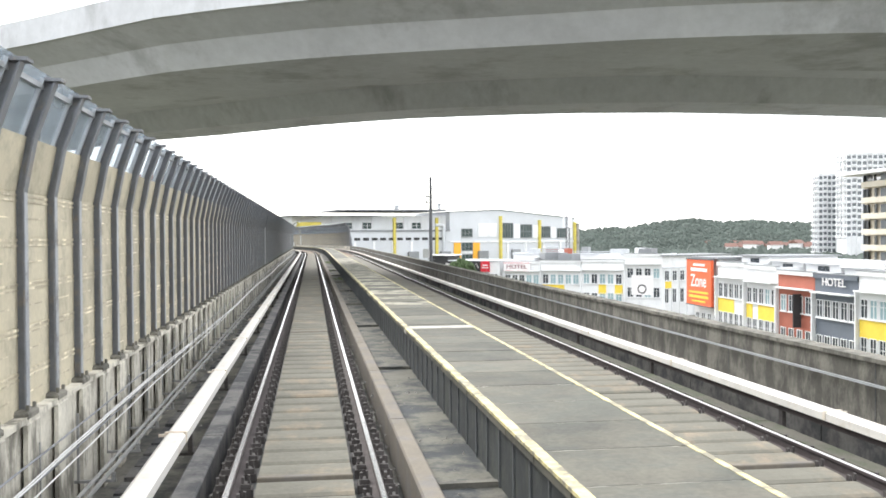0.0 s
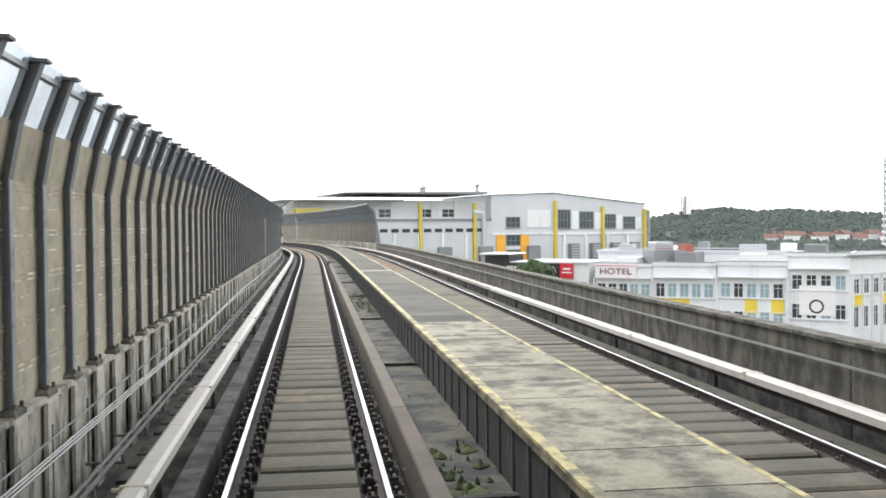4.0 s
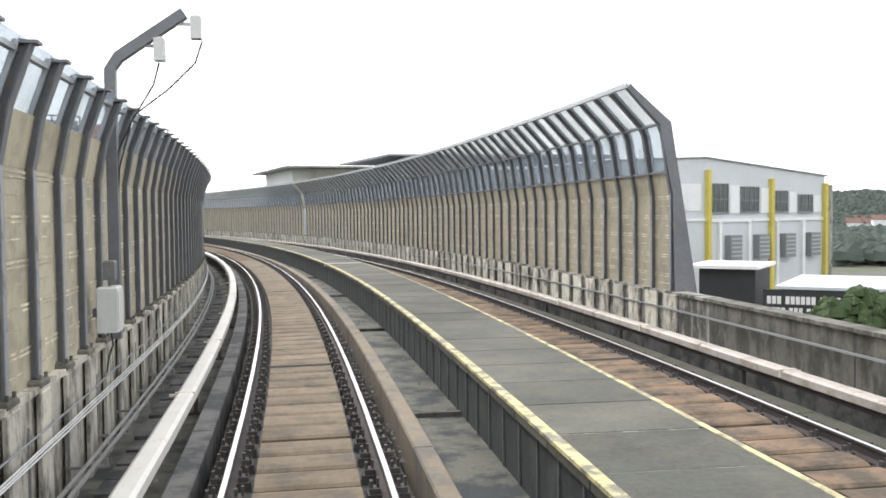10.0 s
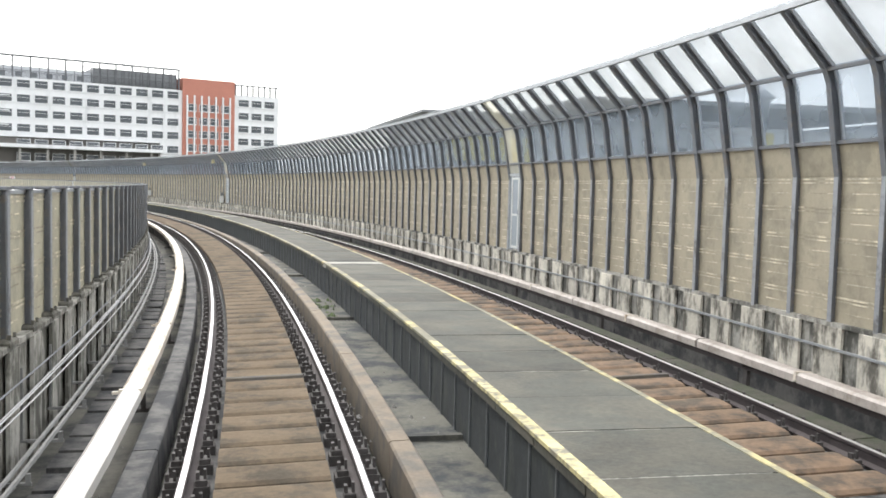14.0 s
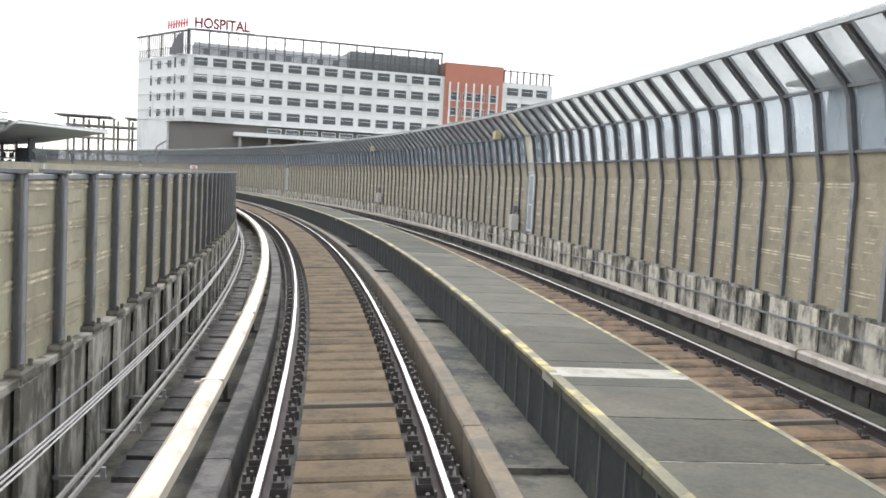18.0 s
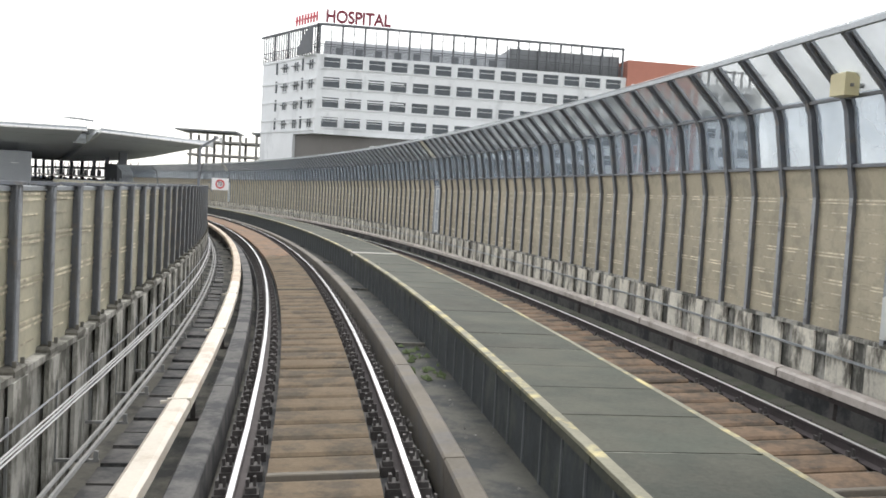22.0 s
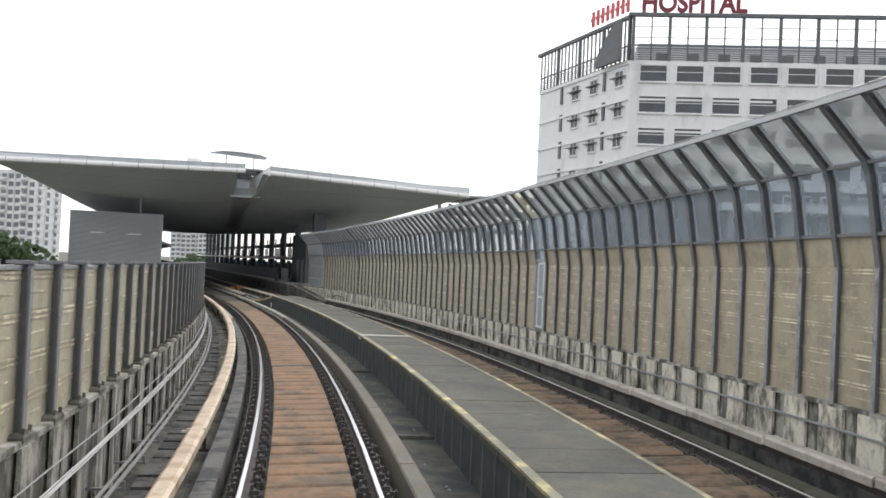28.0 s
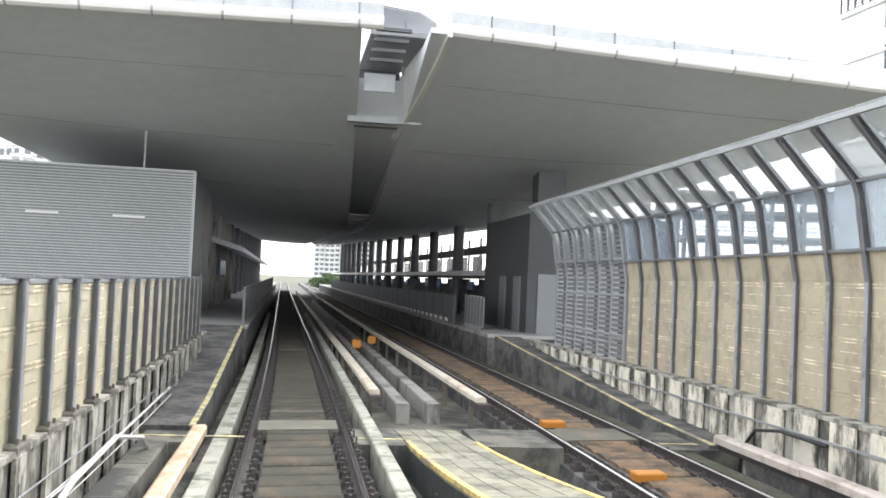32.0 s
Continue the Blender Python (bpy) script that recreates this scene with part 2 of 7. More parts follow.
RED = mat("terracotta_red", (0.38, 0.12, 0.08), 0.8, var=0.2, scale=0.3, fine=4, bump=0)
SIGN_RED = mat("sign_red", (0.6, 0.03, 0.05), 0.5, var=0.08, bump=0)
SIGN_ORANGE = mat("billboard_orange", (0.8, 0.14, 0.05), 0.5, var=0.15, scale=0.4, bump=0)
BLACK = mat("black_paint", (0.03, 0.03, 0.033), 0.6, var=0.3, bump=0)
MAROON = mat("maroon_letters", (0.2, 0.03, 0.05), 0.6, var=0.1, bump=0)
GLASS = mat("dark_window_glass", (0.05, 0.06, 0.07), 0.12, 0.0, var=0.5, scale=0.4, fine=2, bump=0)
TEAL_GLASS = mat("green_window_glass", (0.04, 0.062, 0.06), 0.12, var=0.5, scale=0.4, fine=2, bump=0)
ROOF_GREY = mat("roof_sheet", (0.22, 0.23, 0.24), 0.6, var=0.2, scale=0.3)
STATION = mat("station_roof_panel", (0.66, 0.68, 0.71), 0.5, 0.0, var=0.15, scale=0.12, fine=2, bump=0)
# Ribs paler than the wall sheet: corrugation's light and shade, as two colours.
RIB_LIT = mat("lit_corrugation_rib", (0.46, 0.475, 0.49), 0.5, 0.2, var=0.1, scale=0.3)
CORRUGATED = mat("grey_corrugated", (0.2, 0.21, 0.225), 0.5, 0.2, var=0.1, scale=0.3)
BRIDGE = mat("flyover_concrete", (0.55, 0.56, 0.585), 0.9, var=0.2, scale=0.12, fine=1.5, tint=(0.4, 0.405, 0.42), amount=0.3, streak=1)
# Forest green lightened and blued: distance haze mixed into the colour.
HILL = mat("hazy_forest", (0.078, 0.097, 0.085), 0.95, var=0.45, scale=0.05, fine=0.6, bump=0)
LEAF = mat("foliage", (0.05, 0.08, 0.03), 0.9, var=0.6, scale=0.25, fine=2.5, bump=0)
GROUND = mat("ground_grass_and_soil", (0.11, 0.12, 0.07), 0.95, var=0.4, scale=0.02, fine=0.3, tint=(0.12, 0.115, 0.105), amount=0.5)
CABLE_WHITE = mat("white_cable", (0.6, 0.6, 0.6), 0.5, var=0.1)
TILE_ROOF = mat("red_tile_roof", (0.2, 0.115, 0.095), 0.85, var=0.3, scale=0.5)
BOX_GREY = mat("equipment_box", (0.6, 0.61, 0.6), 0.5, var=0.12, scale=3)
ORANGE_BOX = mat("orange_beacon", (0.5, 0.2, 0.03), 0.5, var=0.1)

# ---- the line's alignment: distance along the track, curvature, grade and cant ----
ALIGN = [(-30, -0.00002), (90, 0.00000), (120, 0.00002), (145, 0.00160), (170, 0.00351), (200, 0.00403), (240, 0.00387), (280, 0.00389), (320, 0.00382), (360, 0.00327), (385, 0.00377), (410, 0.00282), (435, 0.00054), (460, -0.00001), (620, -0.00000)]
GRADE = [(-30, -0.0022), (40, 0.0011), (100, 0.0008), (140, 0.0005), (180, -0.0022), (240, -0.0007), (300, 0.0001), (360, -0.0049), (420, -0.0062), (460, -0.0027), (620, 0.0016)]
CANT = [(-30, -0.14), (40, -0.20), (100, -0.28), (140, -0.22), (180, 1.56), (240, 2.75), (300, 2.82), (360, 2.37), (420, 1.88), (460, 0.30), (620, -0.11)]
NEAR_LIFT = 0.09    # our own track lies this much over the line's datum
STEP = 1.0
SG = np.arange(-40.0, 700.0 + STEP, STEP)
KAP = np.interp(SG, [a for a, b in ALIGN], [b for a, b in ALIGN])
GRA = np.interp(SG, [a for a, b in GRADE], [b for a, b in GRADE])
CAN = np.radians(np.interp(SG, [a for a, b in CANT], [b for a, b in CANT]))


def run(v):
    return np.concatenate([[0], np.cumsum((v[1:] + v[:-1]) / 2 * STEP)])


ZERO = 40
HEAD = run(KAP)
HEAD -= HEAD[ZERO]
TX, TY, TZ = run(-np.sin(HEAD)), run(np.cos(HEAD)), run(GRA)
TX, TY, TZ = TX - TX[ZERO], TY - TY[ZERO], TZ - TZ[ZERO]


def on(s, lat, z, pivot=None):
    """World place at distance s along the line, lat metres right of our track's centre, z over its rail tops; canted about a track centre."""
    x, y, h = np.interp(s, SG, TX), np.interp(s, SG, TY), np.interp(s, SG, TZ)
    a = np.interp(s, SG, HEAD)
    if pivot is not None:
        c = np.interp(s, SG, CAN)
        if pivot == 0:
            lat, z = lat - 0.04, z + NEAR_LIFT
        d = lat - pivot
        lat, z = pivot + d * math.cos(c) - z * math.sin(c), d * math.sin(c) + z * math.cos(c)
    return Vector((x + lat * math.cos(a), y + lat * math.sin(a), h + z))


def stand(s, lat, z, turn=0.0, pivot=None):
    """Pose whose x points right of the line, y along it and z up."""
    a = np.interp(s, SG, HEAD)
    r = Matrix.Rotation(a + turn, 4, "Z")
    if pivot is not None:
        r = r @ Matrix.Rotation(-float(np.interp(s, SG, CAN)), 4, "Y")
    return Matrix.Translation(on(s, lat, z, pivot)) @ r


class Mesh:
    """Collects faces for one part."""

    def __init__(self):
        self.v, self.f = [], []

    def add(self, verts, faces):
        o = len(self.v)
        self.v += [tuple(p) for p in verts]
        self.f += [tuple(i + o for i in f) for f in faces]
        return self

    def box(self, x0, y0, z0, x1, y1, z1, m=None, chamfer=0.0):
        if chamfer:
            c = chamfer
            vs = []
            for z, i in ((z0, 0), (z1 - c, 0), (z1, c)):
                vs += [(x0 + i, y0 + i, z), (x1 - i, y0 + i, z), (x1 - i, y1 - i, z), (x0 + i, y1 - i, z)]
            fs = [(3, 2, 1, 0), (8, 9, 10, 11)]
            for r in (0, 4):
                fs += [(r + j, r + (j + 1) % 4, r + 4 + (j + 1) % 4, r + 4 + j) for j in range(4)]
        else:
            vs = [(x0, y0, z0), (x1, y0, z0), (x1, y1, z0), (x0, y1, z0), (x0, y0, z1), (x1, y0, z1), (x1, y1, z1), (x0, y1, z1)]
            fs = [(3, 2, 1, 0), (4, 5, 6, 7), (0, 1, 5, 4), (1, 2, 6, 5), (2, 3, 7, 6), (3, 0, 4, 7)]
        if m is not None:
            vs = [m @ Vector(p) for p in vs]
        return self.add(vs, fs)

    def rings(self, rings, closed=True, caps=True):
        k = len(rings[0])
        vs = [p for r in rings for p in r]
        fs = []
        for i in range(len(rings) - 1):
            for j in range(k if closed else k - 1):
                a, b = i * k + j, i * k + (j + 1) % k
                fs.append((a, b, b + k, a + k))
        if caps and closed:
            fs += [tuple(range(k - 1, -1, -1)), tuple(range((len(rings) - 1) * k, len(rings) * k))]
        return self.add(vs, fs)

    def sweep(self, prof, s0, s1, step=3.0, pivot=None):
        """A closed profile of (lat, z), clockwise seen along the line, carried from s0 to s1."""
        n = max(1, int(round((s1 - s0) / step)))
        return self.rings([[on(s0 + (s1 - s0) * i / n, a, z, pivot) for a, z in prof] for i in range(n + 1)])

    def tube(self, pts, r, sides=6):
        rings = []
        for i, p in enumerate(pts):
            p = Vector(p)
            d = (Vector(pts[min(i + 1, len(pts) - 1)]) - Vector(pts[max(i - 1, 0)])).normalized()
            a = d.cross(Vector((0, 0, 1)))
            a = Vector((1, 0, 0)) if a.length < 1e-3 else a.normalized()
            b = a.cross(d)
            rr = r[i] if isinstance(r, (list, tuple)) else r
            rings.append([p + rr * (math.cos(t) * a + math.sin(t) * b) for t in [2 * math.pi * j / sides for j in range(sides)]])
        return self.rings(rings)

    def data(self, name, material):
        me = bpy.data.meshes.new(name)
        me.from_pydata(self.v, [], self.f)
        me.materials.append(material)
        bm = bmesh.new()
        bm.from_mesh(me)
        bmesh.ops.recalc_face_normals(bm, faces=bm.faces)
        bm.to_mesh(me)
        bm.free()
        me.update()
        return me


def thing(name, label, category, kind="", group="", at=None):
    ob = new(name)
    ob.empty_display_size = 0.2
    if at is not None:
        ob.matrix_world = at
    return tagged(ob, label, category, group, kind)


def part(name, mesh, material, parent, label="", m=None):
    """Links a mesh as one part under a thing; m places it in the thing's space."""
    me = mesh.data(name, material) if isinstance(mesh, Mesh) else mesh
    ob = new(name, me)
    ob.parent = parent
    if m is not None:
        ob.matrix_local = m
    return tagged(ob, label)


def solo(name, mesh, material, label, category, kind="", group="", m=None):
    ob = new(name, mesh.data(name, material) if isinstance(mesh, Mesh) else mesh)
    if m is not None:
        ob.matrix_world = m
    return tagged(ob, label, category, group, kind)


def rect(a0, z0, a1, z1):
    return [(a0, z0), (a0, z1), (a1, z1), (a1, z0)]



def joined(name, pieces):
    """One mesh of several materials: pieces of (Mesh, material)."""
    me = bpy.data.meshes.new(name)
    v, f, idx = [], [], []
    for i, (b, mt) in enumerate(pieces):
        o = len(v)
        v += b.v
        f += [tuple(k + o for k in q) for q in b.f]
        idx += [i] * len(b.f)
        me.materials.append(mt)
    me.from_pydata(v, [], f)
    me.polygons.foreach_set("material_index", idx)
    me.update()
    return me


LINE0, LINE1 = -20.0, 690.0
TRACK2 = 5.2

# ---- ground, deck and track ----
DECK = -0.55
GZ = -14.0
g = Mesh()
N = 24
gv, gf = [], []
for i in range(N + 1):
    for j in range(N + 1):
        x, y = -4500 + 9000 * i / N, -4000 + 9000 * j / N
        gv.append((x, y, GZ))
for i in range(N):
    for j in range(N):
        a = i * (N + 1) + j
        gf.append((a, a + N + 1, a + N + 2, a + 1))
solo("ground", g.add(gv, gf), GROUND, "flat green and brown ground far below the viaduct", "ground", "structure")

deck = thing("viaduct_deck", "stained grey concrete viaduct deck carrying two tracks", "viaduct", "structure")
part("slab", Mesh().sweep([(-3.0, -2.2), (-3.0, DECK), (7.95, DECK), (7.95, -2.2)], LINE0, LINE1, 4.0), BED, deck)
for i, s in enumerate(range(-10, 690, 35)):
    b = Mesh().box(-1.6, -1.2, GZ - 0.5, 1.6, 1.2, -2.2)
    part("pier", b, CONCRETE, deck, m=stand(s, 2.5, 0))


def rail_profile(c):
    return [(c - 0.07, -0.17), (c - 0.07, -0.155), (c - 0.012, -0.13), (c - 0.012, -0.045), (c - 0.034, -0.03), (c - 0.034, -0.004),
            (c + 0.034, -0.004), (c + 0.034, -0.03), (c + 0.012, -0.045), (c + 0.012, -0.13), (c + 0.07, -0.155), (c + 0.07, -0.17)]


def track(name, centre, label):
    t = thing(name, label, "track", "structure")
    for side in (-0.7525, 0.7525):
        r = part("rail", Mesh().sweep(rail_profile(centre + side), LINE0, LINE1, 3.0, centre), RAIL_STEEL, t)
        part("rail_head", Mesh().sweep(rect(centre + side - 0.024, -0.003, centre + side + 0.024, 0.0), LINE0, LINE1, 3.0, centre), RAIL_HEAD if centre == 0 else DULL_HEAD, r, "polished silver running surface")
    part("plinth", Mesh().sweep([(centre - 1.02, DECK), (centre - 0.98, -0.26), (centre - 0.5, -0.26), (centre - 0.5, -0.16), (centre + 0.5, -0.16), (centre + 0.5, -0.26), (centre + 0.98, -0.26), (centre + 1.02, DECK)],
                                LINE0, LINE1, 3.0, centre), DARK_CONCRETE, t)
    part("centre_bed", Mesh().sweep(rect(centre - 0.48, -0.17, centre + 0.48, -0.1), LINE0, 560, 3.0, centre), DARK_CONCRETE, t)
    return t


own_track = track("near_track", 0.0, "ballastless track with polished rails and rusty centre plates")
far_track = track("far_track", TRACK2, "second ballastless track with brown centre plates")

# raised floor of the trough between our track and the walkway
TROUGH = -0.2
TROUGH_FLOOR = mat("damp_trough_floor", (0.15, 0.146, 0.122), 0.95, var=0.45, scale=0.8, tint=(0.05, 0.056, 0.06), amount=0.48)
part("trough_floor", Mesh().sweep([(1.3, -0.5), (1.3, TROUGH), (2.12, TROUGH), (2.12, -0.5)], LINE0, 270, 3.0), TROUGH_FLOOR, deck, "damp stained trough floor")
DARK_FLOOR = mat("dark_trough_floor", (0.085, 0.083, 0.07), 0.9, var=0.5, scale=0.8, tint=(0.032, 0.036, 0.038), amount=0.5)
part("trough_floor", Mesh().sweep([(1.3, -0.5), (1.3, TROUGH), (2.12, TROUGH), (2.12, -0.5)], 270, 420.6, 3.0), DARK_FLOOR, deck, "dark trough floor")

# third rail covers, kerbs
def cover_unit(length):
    b = Mesh()
    prof = [(-0.115, 0.02), (-0.115, 0.12), (-0.075, 0.15), (0.075, 0.15), (0.115, 0.12), (0.115, 0.02), (0.09, 0.02), (0.09, 0.1), (-0.09, 0.1), (-0.09, 0.02)]
    b.rings([[(a, -length / 2, z) for a, z in prof], [(a, length / 2, z) for a, z in prof]])
    return b


bracket = Mesh().box(-0.03, -0.05, -0.42, 0.03, 0.05, 0.02).box(-0.18, -0.06, -0.42, 0.1, 0.06, -0.38).box(-0.1, -0.04, -0.02, 0.1, 0.04, 0.02).data("bracket", CLIP)
strap = Mesh().box(-0.125, -0.03, 0.03, 0.125, 0.03, 0.156).box(-0.2, -0.02, 0.1, -0.115, 0.02, 0.13).data("joint_strap", COVER)


def third_rail(name, lat, z, s0, s1, pivot, flip, label):
    t = thing(name, label, "third rail", "structure")
    n = int((s1 - s0) / 2.6)
    unit = cover_unit((s1 - s0) / n + 0.004)
    piece = [unit.data("cover", m) for m in (WHITE_COVER, COVER, TAN_COVER, FAR_COVER)]
    for i in range(n):
        s = s0 + (s1 - s0) * (i + 0.5) / n
        part("cover", piece[3 if flip and s > 100 else 0 if s < 205 else 1 if s < 310 else 2], None, t, m=stand(s, lat, z, 0, pivot))
        if i % 2 == 0:
            part("bracket", bracket, None, t, m=stand(s, lat, z, math.pi if flip else 0, pivot))
            part("joint_strap", strap, None, t, m=stand(s0 + (s1 - s0) * i / n, lat, z, math.pi if flip else 0, pivot))
    part("conductor", Mesh().sweep(rect(lat - 0.04, z - 0.08, lat + 0.04, z + 0.06), s0, s1, 3.0, pivot), RAIL_STEEL, t)
    return t


third_rail("third_rail_near", -1.53, 0.01, LINE0, 428.6, 0.0, False, "cream-painted third rail cover beside the near track")
third_rail("third_rail_far", TRACK2 + 1.6, 0.1, LINE0, 428.0, TRACK2, True, "pinkish white third rail cover beside the far track")


def kerb_line(name, a0, a1, z1, s0, s1, length, material, label, pivot=None, z0=DECK):
    t = thing(name, label, "kerb", "structure")
    n = int((s1 - s0) / length)
    for i in range(n):
        a, b = s0 + (s1 - s0) * i / n + 0.015, s0 + (s1 - s0) * (i + 1) / n - 0.015
        part("kerb_block", Mesh().sweep([(a0, z0), (a0, z1 - 0.02), (a0 + 0.02, z1), (a1 - 0.02, z1), (a1, z1 - 0.02), (a1, z0)], a, b, 2.4, pivot), material, t)
    return t


PALE_KERB = mat("pale_mossy_kerb", (0.36, 0.355, 0.31), 0.92, var=0.35, scale=1.4, tint=(0.17, 0.185, 0.14), amount=0.42, spread=0.2)
kerb_line("guard_kerb_inner_station", 1.13, 1.35, -0.04, 407, 480, 2.3, PALE_KERB, "pale mossy concrete kerb beside the rail", 0.0)
kerb_line("guard_kerb_outer_station", -1.36, -1.1, -0.1, 407, 480, 2.3, PALE_KERB, "pale mossy concrete kerb under the third rail", 0.0)
kerb_line("guard_kerb_inner", 1.13, 1.35, -0.04, LINE0, 129.6, 4.6, KERB, "brown-grey concrete guard kerb beside the rail", 0.0)
kerb_line("guard_kerb_inner", 1.13, 1.35, -0.04, 135.6, 264, 4.6, TAN_KERB, "tan-stained concrete guard kerb beside the rail", 0.0)
kerb_line("guard_kerb_inner", 1.13, 1.35, -0.04, 264, 407, 4.6, KERB, "brown-grey concrete guard kerb beside the rail", 0.0)
kerb_line("guard_kerb_outer", -1.36, -1.1, -0.14, LINE0, 407, 4.6, DARK_CONCRETE, "grey concrete kerb under the third rail", 0.0)
kerb_line("guard_kerb_far", TRACK2 + 1.04, TRACK2 + 1.34, -0.1, LINE0, 480, 4.6, MOSS_KERB, "mossy dark concrete kerb of the far track", TRACK2)
# Dark strip added along the parapet, standing in for shade under the rail.
kerb_line("shade_strip", 7.27, 7.42, -0.03, LINE0, 428, 4.6, DARK_CONCRETE, "dark strip along the parapet for the shade under the third rail")

# the emergency walkway between the tracks
GALV_DARK = mat("dark_formed_rib", (0.13, 0.14, 0.145), 0.8, var=0.3)
WZ, WA, WB = 0.6, 2.03, 3.54
walkway = thing("walkway", "raised grey walkway with worn yellow edge lines between the tracks", "walkway", "structure")
SLAB = 1.225
n = int((421 + 20) / SLAB)
pale = [int((s - LINE0) / SLAB) for s in (19.5, 106.7, 146.4, 181.4, 217.3, 249.7, 282.7, 317.3, 390.0)]
MORTAR = mat("pale_mortar", (0.42, 0.41, 0.36), 0.9, var=0.5, scale=2.0, tint=(0.12, 0.12, 0.11), amount=0.55)
PALE = mat("pale_new_slab", (0.42, 0.41, 0.37), 0.85, var=0.25, scale=2.0, tint=(0.3, 0.29, 0.25), amount=0.4)
random.seed(15)
far_slabs = Mesh()
for i in range(n):
    a, b = LINE0 + SLAB * i + 0.014, LINE0 + SLAB * (i + 1) - 0.014
    WT = MOSSY_WALK if 265 < a < 355 else PALE_WALK if 46 < a < 84 or (26 < a < 46 and i % 5 in (0, 2, 3)) else WALKTOP
    tip = random.uniform(-0.003, 0.004)
    if i in pale:
        spans = ((a, b - 0.85, WT, 0.0, ""), (b - 0.83, b - 0.35, PALE, 0.005, "pale replacement strip"), (b - 0.33, b, WT, 0.0, ""))
    else:
        spans = ((a, b, WT, tip, ""),)
    for c, d, surface, up, words in spans:
        prof = [(WA, WZ - 0.12), (WA, WZ + up), (WB, WZ + up), (WB, WZ - 0.12)]
        if 4 < a < 372 or words:
            part("slab", Mesh().sweep(prof, c, d, 2), surface, walkway, words)
        else:
            far_slabs.sweep(prof, c, d, 2)
tagged(part("slabs", far_slabs, WALKTOP, walkway), kind="stuff")
part("mortar", Mesh().sweep(rect(WA + 0.1, WZ - 0.1, WB - 0.1, WZ - 0.004), LINE0, 421, 3), MORTAR, walkway, "pale mortar in the slab joints")
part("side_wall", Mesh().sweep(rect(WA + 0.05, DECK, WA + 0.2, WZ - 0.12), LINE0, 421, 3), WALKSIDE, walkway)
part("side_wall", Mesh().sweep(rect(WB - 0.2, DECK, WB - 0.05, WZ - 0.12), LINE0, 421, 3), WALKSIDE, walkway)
for a, b, m in ((LINE0, 205, YELLOW_LINE), (205, 421, FADED_LINE)):
    part("edge_line", Mesh().sweep(rect(WA - 0.012, WZ - 0.03, WA + 0.1, WZ + 0.005), a, b, 3), m, walkway, "worn yellow edge line")
for a, b, m in ((LINE0, 166, YELLOW_LINE), (166, 421, FADED_LINE)):
    part("edge_line", Mesh().sweep(rect(WB - 0.055, WZ - 0.03, WB + 0.012, WZ + 0.005), a, b, 3), m, walkway, "worn yellow edge line")
rib = Mesh().box(0.03, -0.01, DECK, 0.05, 0.018, WZ - 0.12).data("rib", GALV_DARK)
more = Mesh()
for i in range(582):
    s = 2 + i * 0.72
    if s < 76:
        part("rib", rib, None, walkway, m=stand(s, WA, 0))
    else:
        more.box(0.03, -0.014, DECK, 0.05, 0.018, WZ - 0.12, stand(s, WA, 0))
tagged(part("ribs", more, GALV_DARK, walkway), kind="stuff")

# ---- parapets ----
LF, RF = -2.56, 7.45       # inner faces
def parapet(name, face, out, top, stretches, label):
    t = thing(name, label, "parapet", "structure")
    d = 1 if out > 0 else -1
    for s0, s1, surface in stretches:
        part("wall", Mesh().sweep(rect(min(face + d * 0.06, face + d * 0.3), -2.2, max(face + d * 0.06, face + d * 0.3), top - 0.06), s0, s1, 3), surface, t)
        part("coping", Mesh().sweep(rect(min(face, face + d * 0.34), top - 0.06, max(face, face + d * 0.34), top), s0, s1, 3), surface, t)
    return t


left_parapet = parapet("parapet_left", LF, -1, 0.92, ((LINE0, 190, CREAM_PARAPET), (190, 441, PARAPET)), "stained concrete parapet under the noise barrier")
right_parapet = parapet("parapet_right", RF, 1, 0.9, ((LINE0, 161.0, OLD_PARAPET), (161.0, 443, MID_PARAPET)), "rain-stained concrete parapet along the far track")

SPL = 1.03
SPR = 0.9553
# pilasters and base plates under the posts
lp_m = Mesh().box(-0.03, -0.2, DECK, 0.012, 0.2, 0.86, chamfer=0.01).data("pilaster", CREAM_PARAPET)
PALE_BLOCK = mat("pale_streaked_block", (0.62, 0.585, 0.5), 0.9, var=0.35, scale=1.9, tint=(0.14, 0.13, 0.11), amount=0.42, streak=1, spread=0.35)
rp_m = Mesh().box(-0.012, -0.3, DECK, 0.03, 0.3, 0.84, chamfer=0.01).data("pilaster", PALE_BLOCK)
def foot(b):
    """A cast base with two bolts under a post."""
    b.box(-0.16, -0.17, 0.9, 0.05, 0.17, 0.97, chamfer=0.025)
    for y in (-0.12, 0.09):
        b.box(0.01, y, 0.97, 0.04, y + 0.03, 1.02)
    return b



def arc_steps(lat, s0, s1, gap):
    """Distances along the line at which posts stand gap apart along a wall at lat."""
    out, s = [], s0
    while s <= s1:
        out.append(s)
        s += gap / (1 + lat * float(np.interp(s, SG, KAP)))
    return out


